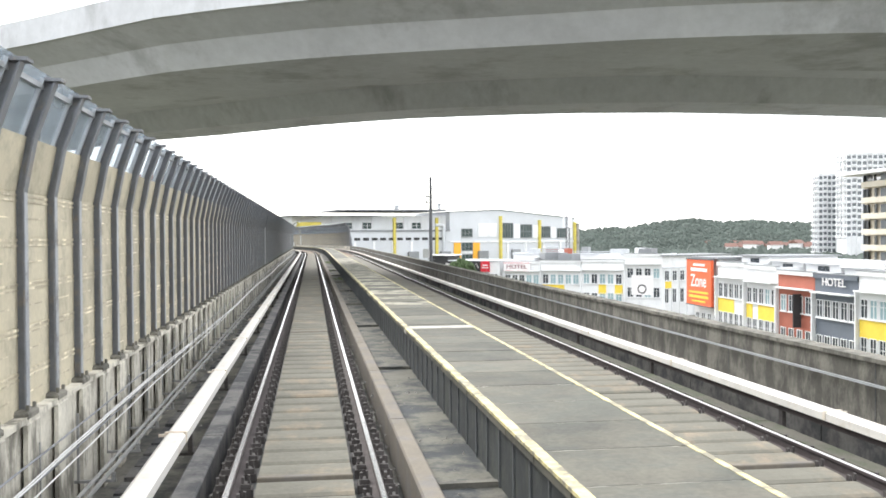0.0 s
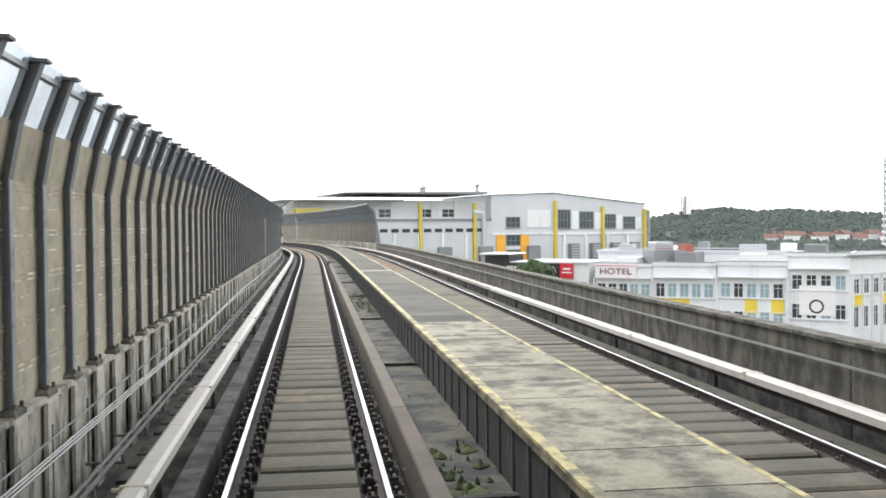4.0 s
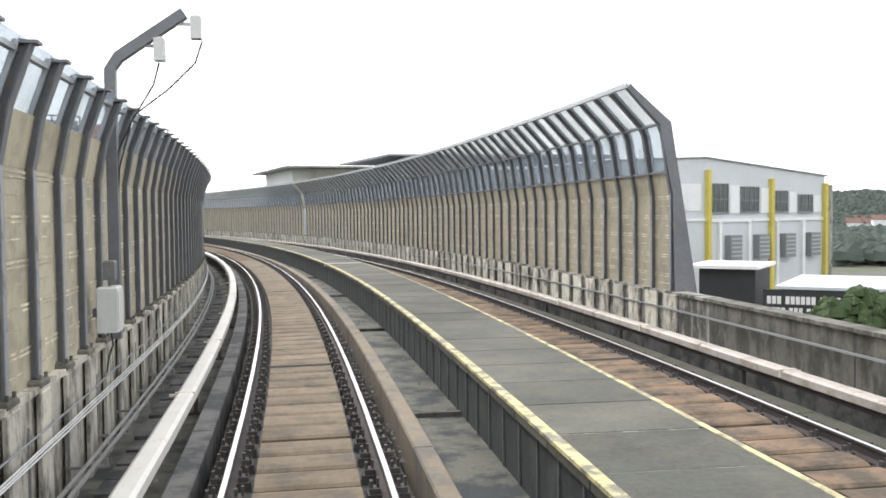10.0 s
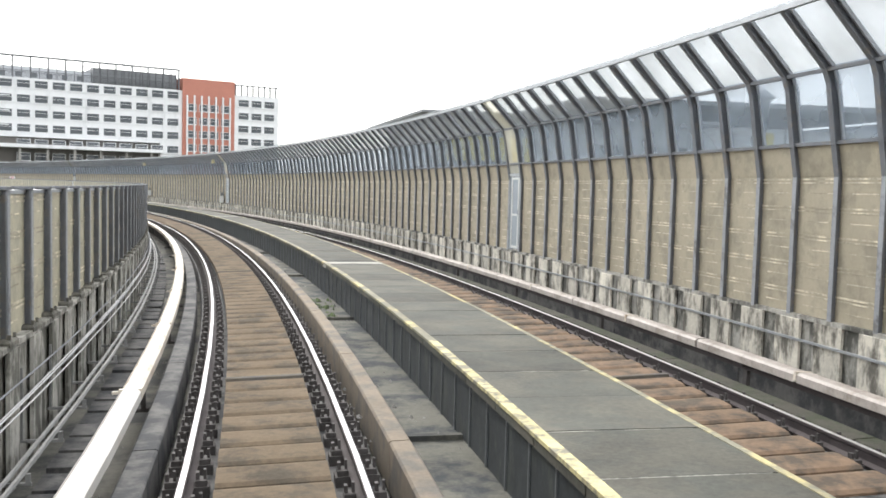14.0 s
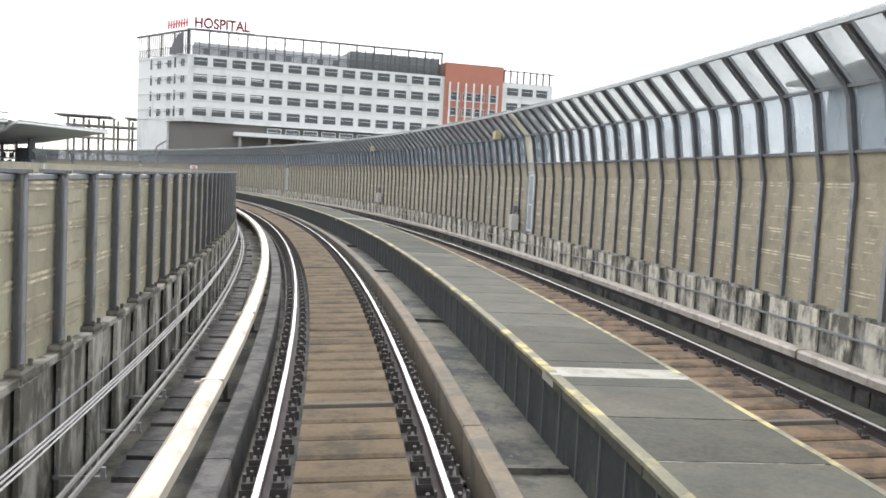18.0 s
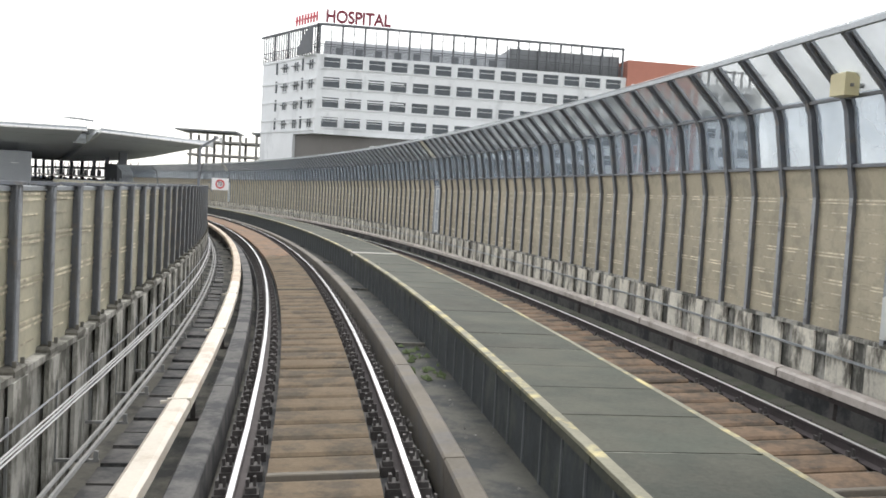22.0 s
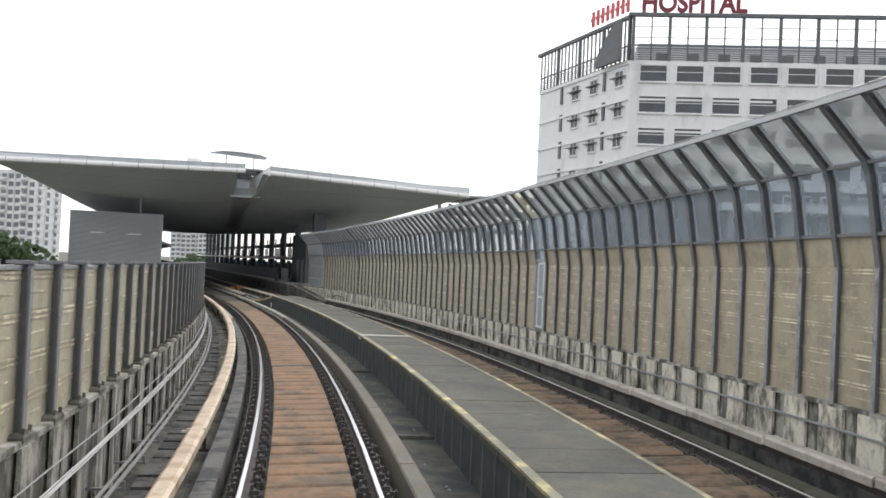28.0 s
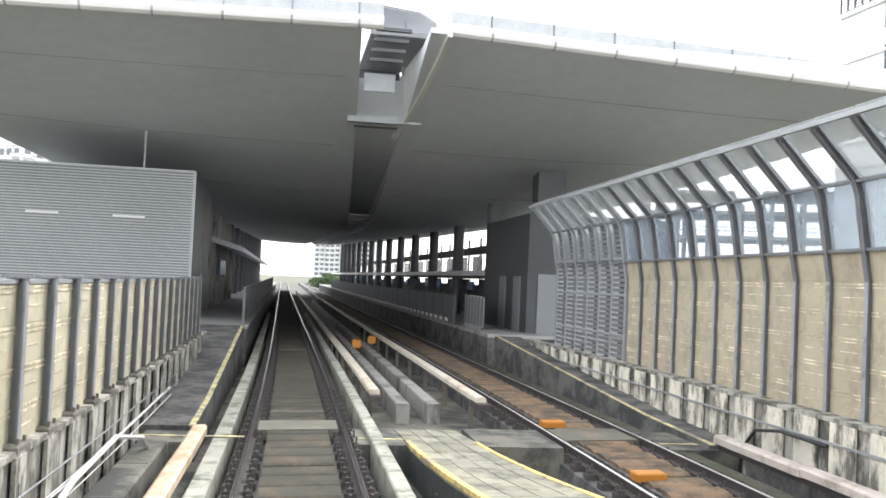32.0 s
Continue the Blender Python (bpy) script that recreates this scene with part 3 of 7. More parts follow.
LEFT_STEP = arc_steps(LF, -18.7, 202.0, SPL)
LEFT_LOW = arc_steps(LF, LEFT_STEP[-1] + SPL - 0.1, 440.0, SPL)
RIGHT_STEP = arc_steps(RF, 162.6, 421.5, SPR)
RIGHT_END = arc_steps(RF, 422.8, 441.5, SPR)
for s in LEFT_STEP:
    part("pilaster", lp_m, None, left_parapet, m=stand(s, LF, 0))
rest = Mesh()
for s in LEFT_LOW:
    rest.box(-0.03, -0.2, DECK, 0.012, 0.2, 0.86, stand(s, LF, 0))
tagged(part("pilasters", rest, PARAPET, left_parapet), kind="stuff")
rest = Mesh()
for s in RIGHT_STEP:
    if s < 300:
        part("pilaster", rp_m, None, right_parapet, m=stand(s, RF, 0))
    else:
        rest.box(-0.012, -0.3, DECK, 0.03, 0.3, 0.84, stand(s, RF, 0))
for s in RIGHT_END:
    rest.box(-0.012, -0.3, DECK, 0.03, 0.3, 0.84, stand(s, RF, 0))
tagged(part("pilasters", rest, PALE_BLOCK, right_parapet), kind="stuff")
RAILING = Mesh().sweep(rect(RF - 0.04, 0.53, RF - 0.01, 0.565), LINE0, 441, 3)
part("conduit", RAILING, GALV, right_parapet, "grey conduit running along the parapet")
slit = Mesh().box(-0.006, -0.012, -0.5, 0.01, 0.012, 0.84).data("joint", DARK_CONCRETE)
for i in range(40):
    part("joint", slit, None, right_parapet, m=stand(-15 + i * 4.4, RF + 0.06, 0))

# ---- noise barriers ----
def bent(prof, w, d, tilt=0.0):
    """A post of width w and depth d along a bent line of (x, z)."""
    b = Mesh()
    rings = []
    for i, (x, z) in enumerate(prof):
        p0, p1 = Vector(prof[max(i - 1, 0)]), Vector(prof[min(i + 1, len(prof) - 1)])
        t = (p1 - p0).normalized()
        nx, nz = t[1], -t[0]
        rings.append([(x + nx * d, -w / 2, z + nz * d), (x + nx * d, w / 2, z + nz * d), (x, w / 2, z), (x, -w / 2, z)])
    return b.rings(rings)


def i_post(prof, w=0.12, d=0.19):
    """An I-section post: two flanges and a web."""
    b = bent(prof, w, 0.018)
    web = bent([(x + 0.018, z) for x, z in prof], 0.02, d - 0.036)
    far = bent([(x + d - 0.018, z) for x, z in prof], w, 0.018)
    for q in (web, far):
        b.add(q.v, q.f)
    return b


def slab_between(prof, w, d, gap=-0.004, inset=0.05):
    """A sheet of width w between two points of a bent line, set back by inset."""
    (x0, z0), (x1, z1) = prof
    t = Vector((x1 - x0, z1 - z0)).normalized()
    nx, nz = t[1], -t[0]
    b = Mesh()
    q = [(x0 + nx * inset + t[0] * gap, z0 + nz * inset + t[1] * gap), (x1 + nx * inset - t[0] * gap, z1 + nz * inset - t[1] * gap)]
    r = [(a + nx * d, c + nz * d) for a, c in q]
    b.rings([[(q[0][0], -w / 2, q[0][1]), (q[1][0], -w / 2, q[1][1]), (r[1][0], -w / 2, r[1][1]), (r[0][0], -w / 2, r[0][1])],
             [(q[0][0], w / 2, q[0][1]), (q[1][0], w / 2, q[1][1]), (r[1][0], w / 2, r[1][1]), (r[0][0], w / 2, r[0][1])]])
    return b


def board_stack(z0, z1, w, rows, inset):
    """Stacked boards with recessed joints and a thin raised bead."""
    b = Mesh()
    h = (z1 - z0) / rows
    for i in range(rows):
        b.box(inset, -w / 2, z0 + i * h + 0.006, inset + 0.06, w / 2, z0 + (i + 1) * h - 0.006)
    b.box(inset + 0.005, -w / 2, z0, inset + 0.05, w / 2, z1 + 0.02)
    return b


def bead_lines(z0, z1, w, rows, inset):
    """The thin worn beads along the joints of stacked boards."""
    b = Mesh()
    h = (z1 - z0) / rows
    for i in range(rows):
        b.box(inset - 0.008, -w / 2, z0 + (i + 1) * h - 0.04, inset, w / 2, z0 + (i + 1) * h - 0.016)
        b.box(inset - 0.008, -w / 2, z0 + (i + 1) * h - 0.088, inset, w / 2, z0 + (i + 1) * h - 0.068)
        b.box(inset - 0.006, -w / 2 + 0.08, z0 + (i + 0.42) * h, inset, w / 2 - 0.25 * w, z0 + (i + 0.42) * h + 0.014)
    return b


RPROF = [(0, 0.88), (0, 2.86), (-0.08, 3.32), (-0.2, 4.1), (-0.27, 4.28), (-0.95, 5.0)]
LPROF = [(0, 0.88), (0, 3.0), (0.1, 3.5), (0.3, 4.05)]


def mirrored(b):
    q = Mesh()
    q.v = [(-x, y, z) for x, y, z in b.v]
    q.f = [tuple(reversed(f)) for f in b.f]
    return q


right_barrier = thing("noise_barrier_right", "tall steel-posted noise barrier with beige panels and leaning clear top", "noise barrier", "structure")
wR = SPR - 0.03


def glazing_bars(prof, w):
    """Pale strips that hold the panes on both sides of a post."""
    b = Mesh()
    for y in (-w / 2 - 0.02, w / 2 + 0.02):
        q = bent([(x + 0.09, z) for x, z in prof], 0.03, 0.05)
        b.add([(x, yy + y, z) for x, yy, z in q.v], q.f)
    return b


# the paler strip carries the light on the flange up to the bend
r_face = bent([(x - 0.004, z) for x, z in RPROF[:2]], 0.085, 0.004)
r_post = joined("post", [(i_post(RPROF, 0.1, 0.17), POST), (r_face, POST_FACE_LIT), (glazing_bars(RPROF[2:], 0.11), GALV)])
r_low = joined("lower_panel", [(board_stack(0.86, 2.86, wR, 5, 0.08), PANEL), (bead_lines(0.86, 2.86, wR, 5, 0.08), EDGE_LINE)])
r_mid = slab_between(RPROF[1:3], wR, 0.06, inset=0.08).data("upper_panel", PANEL)
r_clear = slab_between([RPROF[2], RPROF[4]], wR, 0.012, -0.045, 0.13).data("clear_panel", CLEAR)
r_top = slab_between(RPROF[4:6], wR, 0.012, -0.045, 0.13).data("leaning_panel", MILKY)


def transoms(parent, lat, s0, s1):
    for (x, z) in (RPROF[2], RPROF[4]):
        part("transom", Mesh().sweep(rect(lat + x + 0.03, z - 0.025, lat + x + 0.08, z + 0.025), s0, s1, 2.0), POST, parent)


def wall_pose(s0, s1, lat):
    """Pose at the middle of a bay between two posts."""
    a, b = on(s0, lat, 0), on(s1, lat, 0)
    return Matrix.Translation((a + b) / 2) @ Matrix.Rotation(math.atan2(b.y - a.y, b.x - a.x) - math.pi / 2, 4, "Z")


DOORS_R = [218.0, 271.7, 328.7, 389.5]


r_bays = list(zip(RIGHT_STEP[:-1], RIGHT_STEP[1:]))
for s in RIGHT_STEP:
    part("post", r_post, None, right_barrier, m=stand(s, RF, 0))
door_bays = [min(r_bays, key=lambda q: abs((q[0] + q[1]) / 2 - d)) for d in DOORS_R]
for a, b in r_bays:
    m = wall_pose(a, b, RF)
    if (a, b) in door_bays:
        continue
    part("lower_panel", r_low, None, right_barrier, m=m)
    part("upper_panel", r_mid, None, right_barrier, m=m)
    part("clear_panel", r_clear, None, right_barrier, m=m)
    part("leaning_panel", r_top, None, right_barrier, m=m)


def top_rail(parent, lat, z, s0, s1, step=2.0, r=0.035):
    part("top_rail", Mesh().sweep(rect(lat - r, z - r, lat + r, z + r), s0, s1, step), GALV, parent, "pale galvanised top rail")


transoms(right_barrier, RF, RIGHT_STEP[0], RIGHT_STEP[-1])
top_rail(right_barrier, RF - 0.95, 5.02, RIGHT_STEP[0] - 0.1, RIGHT_STEP[-1] + 0.1)
# end brace of the barrier where it begins
part("end_plate", Mesh().add([(x, y, z) for y in (-0.02, 0.02) for x, z in ((-0.95, 4.98), (-0.25, 4.26), (0.02, 2.86), (0.06, 0.6), (0.58, 0.6), (-0.02, 4.32), (-0.88, 5.06))],
                             [tuple(range(7)), tuple(range(13, 6, -1))] + [(j, j + 7, (j + 1) % 7 + 7, (j + 1) % 7) for j in range(7)]), POST, right_barrier, m=stand(RIGHT_STEP[0] - 0.1, RF, 0))

# the narrower last stretch of the right barrier
end_barrier = thing("noise_barrier_right_end", "last stretch of noise barrier ending in louvred metal bays", "noise barrier", "structure")
ER = RF + 0.3
louvre = Mesh()
for i in range(26):
    louvre.box(0.03, -wR / 2, 0.95 + i * 0.125, 0.07, wR / 2, 1.03 + i * 0.125)
louvre = louvre.data("louvre_panel", CORRUGATED)
cross_bar = Mesh().box(-0.02, -wR / 2, -0.03, 0.03, wR / 2, 0.03).data("cross_bar", GALV)
zinc_post = joined("post", [(i_post(RPROF, 0.1), GALV), (glazing_bars(RPROF[2:], 0.11), GALV)])
for i, s in enumerate(RIGHT_END):
    part("post", zinc_post if i >= len(RIGHT_END) - 7 else r_post, None, end_barrier, m=stand(s, ER, 0))
e_bays = list(zip(RIGHT_END[:-1], RIGHT_END[1:]))
for i, (a, b) in enumerate(e_bays):
    m = wall_pose(a, b, ER)
    if i >= len(e_bays) - 6:
        part("louvre_panel", louvre, None, end_barrier, m=m)
        for z in (1.5, 2.5, 3.4):
            part("cross_bar", cross_bar, None, end_barrier, m=m @ Matrix.Translation((0, 0, z)))
    else:
        part("lower_panel", r_low, None, end_barrier, m=m)
        part("upper_panel", r_mid, None, end_barrier, m=m)
        part("clear_panel", r_clear, None, end_barrier, m=m)
    part("leaning_panel", r_top, None, end_barrier, m=m)
transoms(end_barrier, ER, RIGHT_END[0], RIGHT_END[-1])
top_rail(end_barrier, ER - 0.95, 5.02, RIGHT_END[0], RIGHT_END[-1])

# the jog where the last stretch stands further out
jog = []
for s, lat in ((RIGHT_STEP[-1], RF), (RIGHT_END[0], ER)):
    jog.append([on(s, lat + x + 0.05, z) for x, z in RPROF] + [on(s, lat + x + 0.09, z) for x, z in reversed(RPROF)])
part("jog_panel", Mesh().rings(jog), GALV_DARK, end_barrier, "dark steel closing strip")

left_barrier = thing("noise_barrier_left", "weathered steel-posted noise barrier with beige panels and clear top", "noise barrier", "structure")
wL = SPL - 0.03
l_post_b = mirrored(i_post([(-x, z) for x, z in LPROF], 0.125, 0.14))
l_face = mirrored(bent([(-x - 0.004, z) for x, z in LPROF[:2]], 0.09, 0.004))
l_post_b.box(0.14, -0.085, 4.03, 0.35, 0.085, 4.06)
l_post = joined("post", [(l_post_b, POST), (l_face, POST_FACE_LIT), (foot(Mesh()), OLD_PARAPET), (mirrored(glazing_bars([(-x, z) for x, z in LPROF[2:]], 0.14)), GALV)])
l_low = joined("lower_panel", [(mirrored(board_stack(0.9, 3.0, wL, 5, 0.08)), LEFT_PANEL), (mirrored(bead_lines(0.9, 3.0, wL, 5, 0.08)), EDGE_LINE)])
l_mid = mirrored(slab_between([(-x, z) for x, z in LPROF[1:3]], wL, 0.06, inset=0.08)).data("upper_panel", LEFT_PANEL)
l_top = mirrored(slab_between([(-x, z) for x, z in LPROF[2:4]], wL, 0.015, -0.02, 0.12)).data("clear_panel", CLEAR)
DOORS_L, DOORS_LOW = [53.5, 117.6, 180.0], [231.9, 286.8, 404.6]
l_bays = list(zip(LEFT_STEP[:-1], LEFT_STEP[1:]))
ldoor = [min(l_bays, key=lambda q: abs((q[0] + q[1]) / 2 - d)) for d in DOORS_L]
for s in LEFT_STEP:
    part("post", l_post, None, left_barrier, m=stand(s, LF - 0.04, 0))
for a, b in l_bays:
    m = wall_pose(a, b, LF - 0.04)
    if (a, b) in ldoor:
        continue
    part("lower_panel", l_low, None, left_barrier, m=m)
    part("upper_panel", l_mid, None, left_barrier, m=m)
    part("clear_panel", l_top, None, left_barrier, m=m)
part("top_rail", Mesh().sweep(rect(LF + 0.08, 3.96, LF + 0.14, 4.01), LEFT_STEP[0], LEFT_STEP[-1], 3), GALV, left_barrier)

low_barrier = thing("noise_barrier_left_low", "low steel-posted noise barrier with beige panels", "noise barrier", "structure")
w_post_b = mirrored(i_post([(0, 0.94), (0, 2.45)], 0.13, 0.17))
w_post_b.box(-0.2, -0.085, 2.45, 0.025, 0.085, 2.48)
w_face = mirrored(bent([(-0.004, 0.94), (-0.004, 2.45)], 0.08, 0.004))
w_post = joined("post", [(w_post_b, POST), (w_face, POST_FACE_LIT), (foot(Mesh()), OLD_PARAPET)])
w_low = joined("panel", [(mirrored(board_stack(0.9, 2.4, wL, 4, 0.08)), LOW_PANEL), (mirrored(bead_lines(0.9, 2.4, wL, 4, 0.08)), EDGE_LINE)])
low_bays = list(zip([LEFT_STEP[-1]] + LEFT_LOW[:-1], LEFT_LOW))
lowdoor = [min(low_bays, key=lambda q: abs((q[0] + q[1]) / 2 - d)) for d in DOORS_LOW]
for s in LEFT_LOW:
    part("post", w_post, None, low_barrier, m=stand(s, LF - 0.04, 0))
for a, b in low_bays:
    m = wall_pose(a, b, LF - 0.04)
    if (a, b) in lowdoor:
        continue
    part("panel", w_low, None, low_barrier, m=m)
part("cap_rail", Mesh().sweep(rect(LF - 0.19, 2.4, LF - 0.1, 2.44), LEFT_STEP[-1], LEFT_LOW[-1], 1.5), GALV, low_barrier, "galvanised cap rail")

# ---- track details ----
def plate_mesh(name, w=0.49):
    return Mesh().rings([[(x, -0.27, -0.2), (x, -0.27, -0.075), (x, -0.22, -0.05), (x, -0.1, -0.04), (x, 0.15, -0.036), (x, 0.23, -0.05), (x, 0.27, -0.075), (x, 0.27, -0.2)] for x in (-w, w)])


plate = {m.name: plate_mesh("centre_plate").data("centre_plate", m) for m in (PLANK, BROWN_PLANK, GREY_PLANK, RUST_PLANK)}
plate[FAR_PLANK.name] = plate_mesh("", 0.43).data("centre_plate", FAR_PLANK)
strip_m = Mesh().box(-0.5, -0.045, -0.2, 0.5, 0.045, -0.035, chamfer=0.01).data("joint_bar", KERB)


def plates(t, centre, s0, s1, surfaces):
    """Centre plates; surfaces lists (up to which distance, surface)."""
    rest, s, i = {m.name: Mesh() for q, m in surfaces}, LINE0, 0
    while s < 560:
        surface = next(m for q, m in surfaces if s < q)
        if s0 <= s < s1:
            part("centre_plate", plate[surface.name], None, t, m=stand(s, centre, 0, 0, centre))
        else:
            q, m = plate_mesh("", 0.43 if surface is FAR_PLANK else 0.49), stand(s, centre, 0, 0, centre)
            rest[surface.name].add([m @ Vector(p) for p in q.v], q.f)
        i += 1
        s += 0.615
        if i % 8 == 0:
            if i % 24 == 0:
                part("joint_bar", strip_m, None, t, m=stand(s - 0.2, centre, 0, 0, centre))
            s += 0.1
    for q, m in surfaces:
        if rest[m.name].v:
            tagged(part("centre_plates", rest[m.name], m, t), kind="stuff")


plates(own_track, 0.0, 0.0, 180.0, ((139.0, GREY_PLANK), (197.0, BROWN_PLANK), (322.0, PLANK), (412.0, RUST_PLANK), (424.0, PLANK), (900, GREY_PLANK)))
plates(far_track, TRACK2, 60.0, 240.0, ((120.0, GREY_PLANK), (900.0, FAR_PLANK)))


def clip_shape(b, m):
    b.box(-0.2, -0.1, -0.26, 0.2, 0.1, -0.165, m)
    for x in (-0.13, 0.13):
        b.box(x - 0.05, -0.075, -0.165, x + 0.05, 0.075, -0.115, m)
        b.box(x - 0.045, -0.03, -0.115, x - 0.015, 0.03, -0.05, m)
        b.box(x + 0.02, -0.02, -0.115, x + 0.045, 0.02, -0.03, m)
    return b


clip_m = clip_shape(Mesh(), None).data("rail_clip", CLIP)


def clips(t, centre):
    rest, s = Mesh(), LINE0
    while s < 520:
        for side in (-0.7525, 0.7525):
            m = stand(s, centre + side, 0, 0, centre)
            if centre == 0.0 and 4 <= s < 100:
                part("rail_clip", clip_m, None, t, m=m)
            else:
                clip_shape(rest, m)
        s += 0.65
    tagged(part("rail_clips", rest, CLIP, t), kind="stuff")


clips(own_track, 0.0)
clips(far_track, TRACK2)

# rubble, moss and trough blocks beside the near track
blocks = Mesh()
random.seed(4)
s = LINE0
while s < 440:
    a = random.uniform(-0.02, 0.02)
    blocks.box(-0.16, -0.27, DECK, 0.2, 0.27, -0.46 + a, stand(s, -2.16, 0))
    s += 0.66
solo("trough_blocks", blocks, DARK_CONCRETE, "row of small dark concrete trough blocks below the parapet", "blocks", "stuff")
MOSS = mat("moss", (0.09, 0.12, 0.05), 0.95, var=0.5, scale=4)
moss = Mesh()
for i in range(420):
    s, lat = random.choice([97, 99.5, 102, 60, 75, 214, 286, 303, 345, 420]) + random.uniform(-1.8, 1.8), random.uniform(1.36, 2.0)
    r = random.uniform(0.02, 0.1) * random.uniform(0.4, 1.3)
    p = [on(s + 1.5 * r * math.cos(k) * random.uniform(0.6, 1.2), lat + r * math.sin(k) * random.uniform(0.6, 1.2), TROUGH + 0.012) for k in [j * 0.9 for j in range(7)]]
    moss.add(p + [on(s, lat, TROUGH + random.uniform(0.03, 0.09))], [(j, (j + 1) % 7, 7) for j in range(7)])
solo("moss", moss, MOSS, "patches of green moss on the damp trough floor", "moss", "stuff")
grit = Mesh()
for i in range(2600):
    s, r = random.uniform(0, 426), random.uniform(0.012, 0.045)
    lat = random.choice((random.uniform(1.32, 2.02), random.uniform(-1.95, -1.42), random.uniform(0.95, 1.05)))
    c = on(s, lat, TROUGH if lat > 1.2 else DECK if lat < -1.2 else -0.17)
    k = random.uniform(0, 3)
    q = [c + Vector((r * math.cos(k + a) * random.uniform(0.6, 1.3), r * math.sin(k + a) * random.uniform(0.6, 1.3), -0.005)) for a in (0, 2.1, 4.2)]
    grit.add(q + [c + Vector((0, 0, r * random.uniform(0.5, 1.1)))], [(0, 1, 3), (1, 2, 3), (2, 0, 3)])
solo("gravel", grit, CONCRETE, "scattered grit and small stones on the trough floor", "gravel", "stuff")
beams = Mesh()
s = 10.0
while s < 425:
    beams.box(-0.3, -0.05, -0.4, 0.36, 0.05, TROUGH + 0.06, stand(s, 1.7, 0))
    s += 9.2
solo("cross_beams", beams, BED, "low concrete cross beams in the trough beside the walkway", "beams", "stuff")

# pipes, brackets and loose cables along the left parapet
GREY_PIPE = mat("weathered_grey_pipe", (0.25, 0.25, 0.245), 0.6, 0.2, var=0.3, scale=2)
pipes = thing("cable_conduits", "two grey conduits on brackets along the left parapet", "conduit", "structure")
for z, a, r in ((-0.06, 0.3, 0.027), (-0.03, 0.23, 0.024)):
    pts = [on(s, LF + a, z - 0.05) for s in np.arange(LINE0, 436, 3.0)]
    part("conduit", Mesh().tube(pts, r, 6), GREY_PIPE, pipes)
arm = Mesh().box(-0.03, -0.018, -0.16, 0.42, 0.018, -0.13).box(0.37, -0.018, -0.13, 0.41, 0.018, -0.05).box(0.0, -0.012, -0.16, 0.025, 0.012, 0.62).data("bracket", GREY_PIPE)
far_arms = Mesh()
for i in range(290):
    if i < 120:
        part("bracket", arm, None, pipes, m=stand(0.5 + i * 1.46, LF, 0))
    else:
        m = stand(0.5 + i * 1.46, LF, 0)
        far_arms.add([m @ v.co for v in arm.vertices], [tuple(f.vertices) for f in arm.polygons])
tagged(part("brackets", far_arms, GREY_PIPE, pipes), kind="stuff")
cables = thing("loose_cables", "loose white cables draped along the parapet", "cable", "structure")
for j in range(3):
    random.seed(20 + j)
    pts = []
    for i, s in enumerate(np.arange(LINE0, 433, 1.03)):
        sag = 0.035 * math.sin(i * 0.23 + 0.2 * j) + random.uniform(-0.006, 0.006)
        if j == 2:
            sag -= 0.12 * max(0.0, math.sin(i * 0.061)) ** 2
        pts.append(on(s, LF + 0.08 + 0.016 * j, 0.36 - 0.02 * j + sag))
    part("cable", Mesh().tube(pts, 0.009, 5), CABLE_WHITE, cables)
for j in range(2):
    pts = [on(s, LF + 0.06, 0.3 + 0.22 * j + 0.01 * math.sin(s)) for s in np.arange(LINE0, 436, 2.0)]
    part("tie_bar", Mesh().tube(pts, 0.012, 4), POST, cables)

# ---- doors in the barriers ----
def door_right(s):
    m = wall_pose(*min(r_bays, key=lambda q: abs((q[0] + q[1]) / 2 - s)), RF)
    d = part("door", Mesh().box(0.04, -wR / 2 + 0.06, 0.95, 0.09, wR / 2 - 0.06, 2.95), PALE_DOOR, right_barrier, "pale blue-grey emergency door", m)
    f = Mesh()
    for y in (-wR / 2, wR / 2 - 0.06):
        f.box(0.0, y, 0.9, 0.12, y + 0.06, 3.05)
    f.box(0.0, -wR / 2 + 0.06, 2.97, 0.12, wR / 2 - 0.06, 3.05)
    leaf = Mesh()
    for y in (-wR / 2 + 0.17, wR / 2 - 0.23):
        leaf.box(0.015, y, 0.97, 0.038, y + 0.06, 2.94)
    for z in (0.97, 1.87, 2.88):
        leaf.box(0.015, -wR / 2 + 0.23, z, 0.038, wR / 2 - 0.23, z + 0.06)
    part("leaf_frame", leaf, WHITE_DOOR, d, "white painted leaf frame")
    part("door_frame", f, GALV, d)
    for z0, z1 in ((1.1, 1.85), (1.98, 2.8)):
        part("door_panel", Mesh().box(0.03, -wR / 2 + 0.25, z0, 0.036, wR / 2 - 0.25, z1), GREY_PANE, d)
    part("handle", Mesh().tube([(0.0, -wR / 2 + 0.13, 1.9), (-0.02, -wR / 2 + 0.13, 1.95), (0.0, -wR / 2 + 0.13, 2.05)], 0.015), GALV, d)
    part("clear_panel", slab_between([(-0.03, 3.05), RPROF[4]], wR - 0.02, 0.012), CLEAR if s > 300 else CREAM, right_barrier, "cream translucent panel over the door", m)
    part("leaning_panel", slab_between(RPROF[4:6], wR - 0.02, 0.012), CREAM, right_barrier, "cream translucent panel over the door", m)


for s in DOORS_R:
    door_right(s)


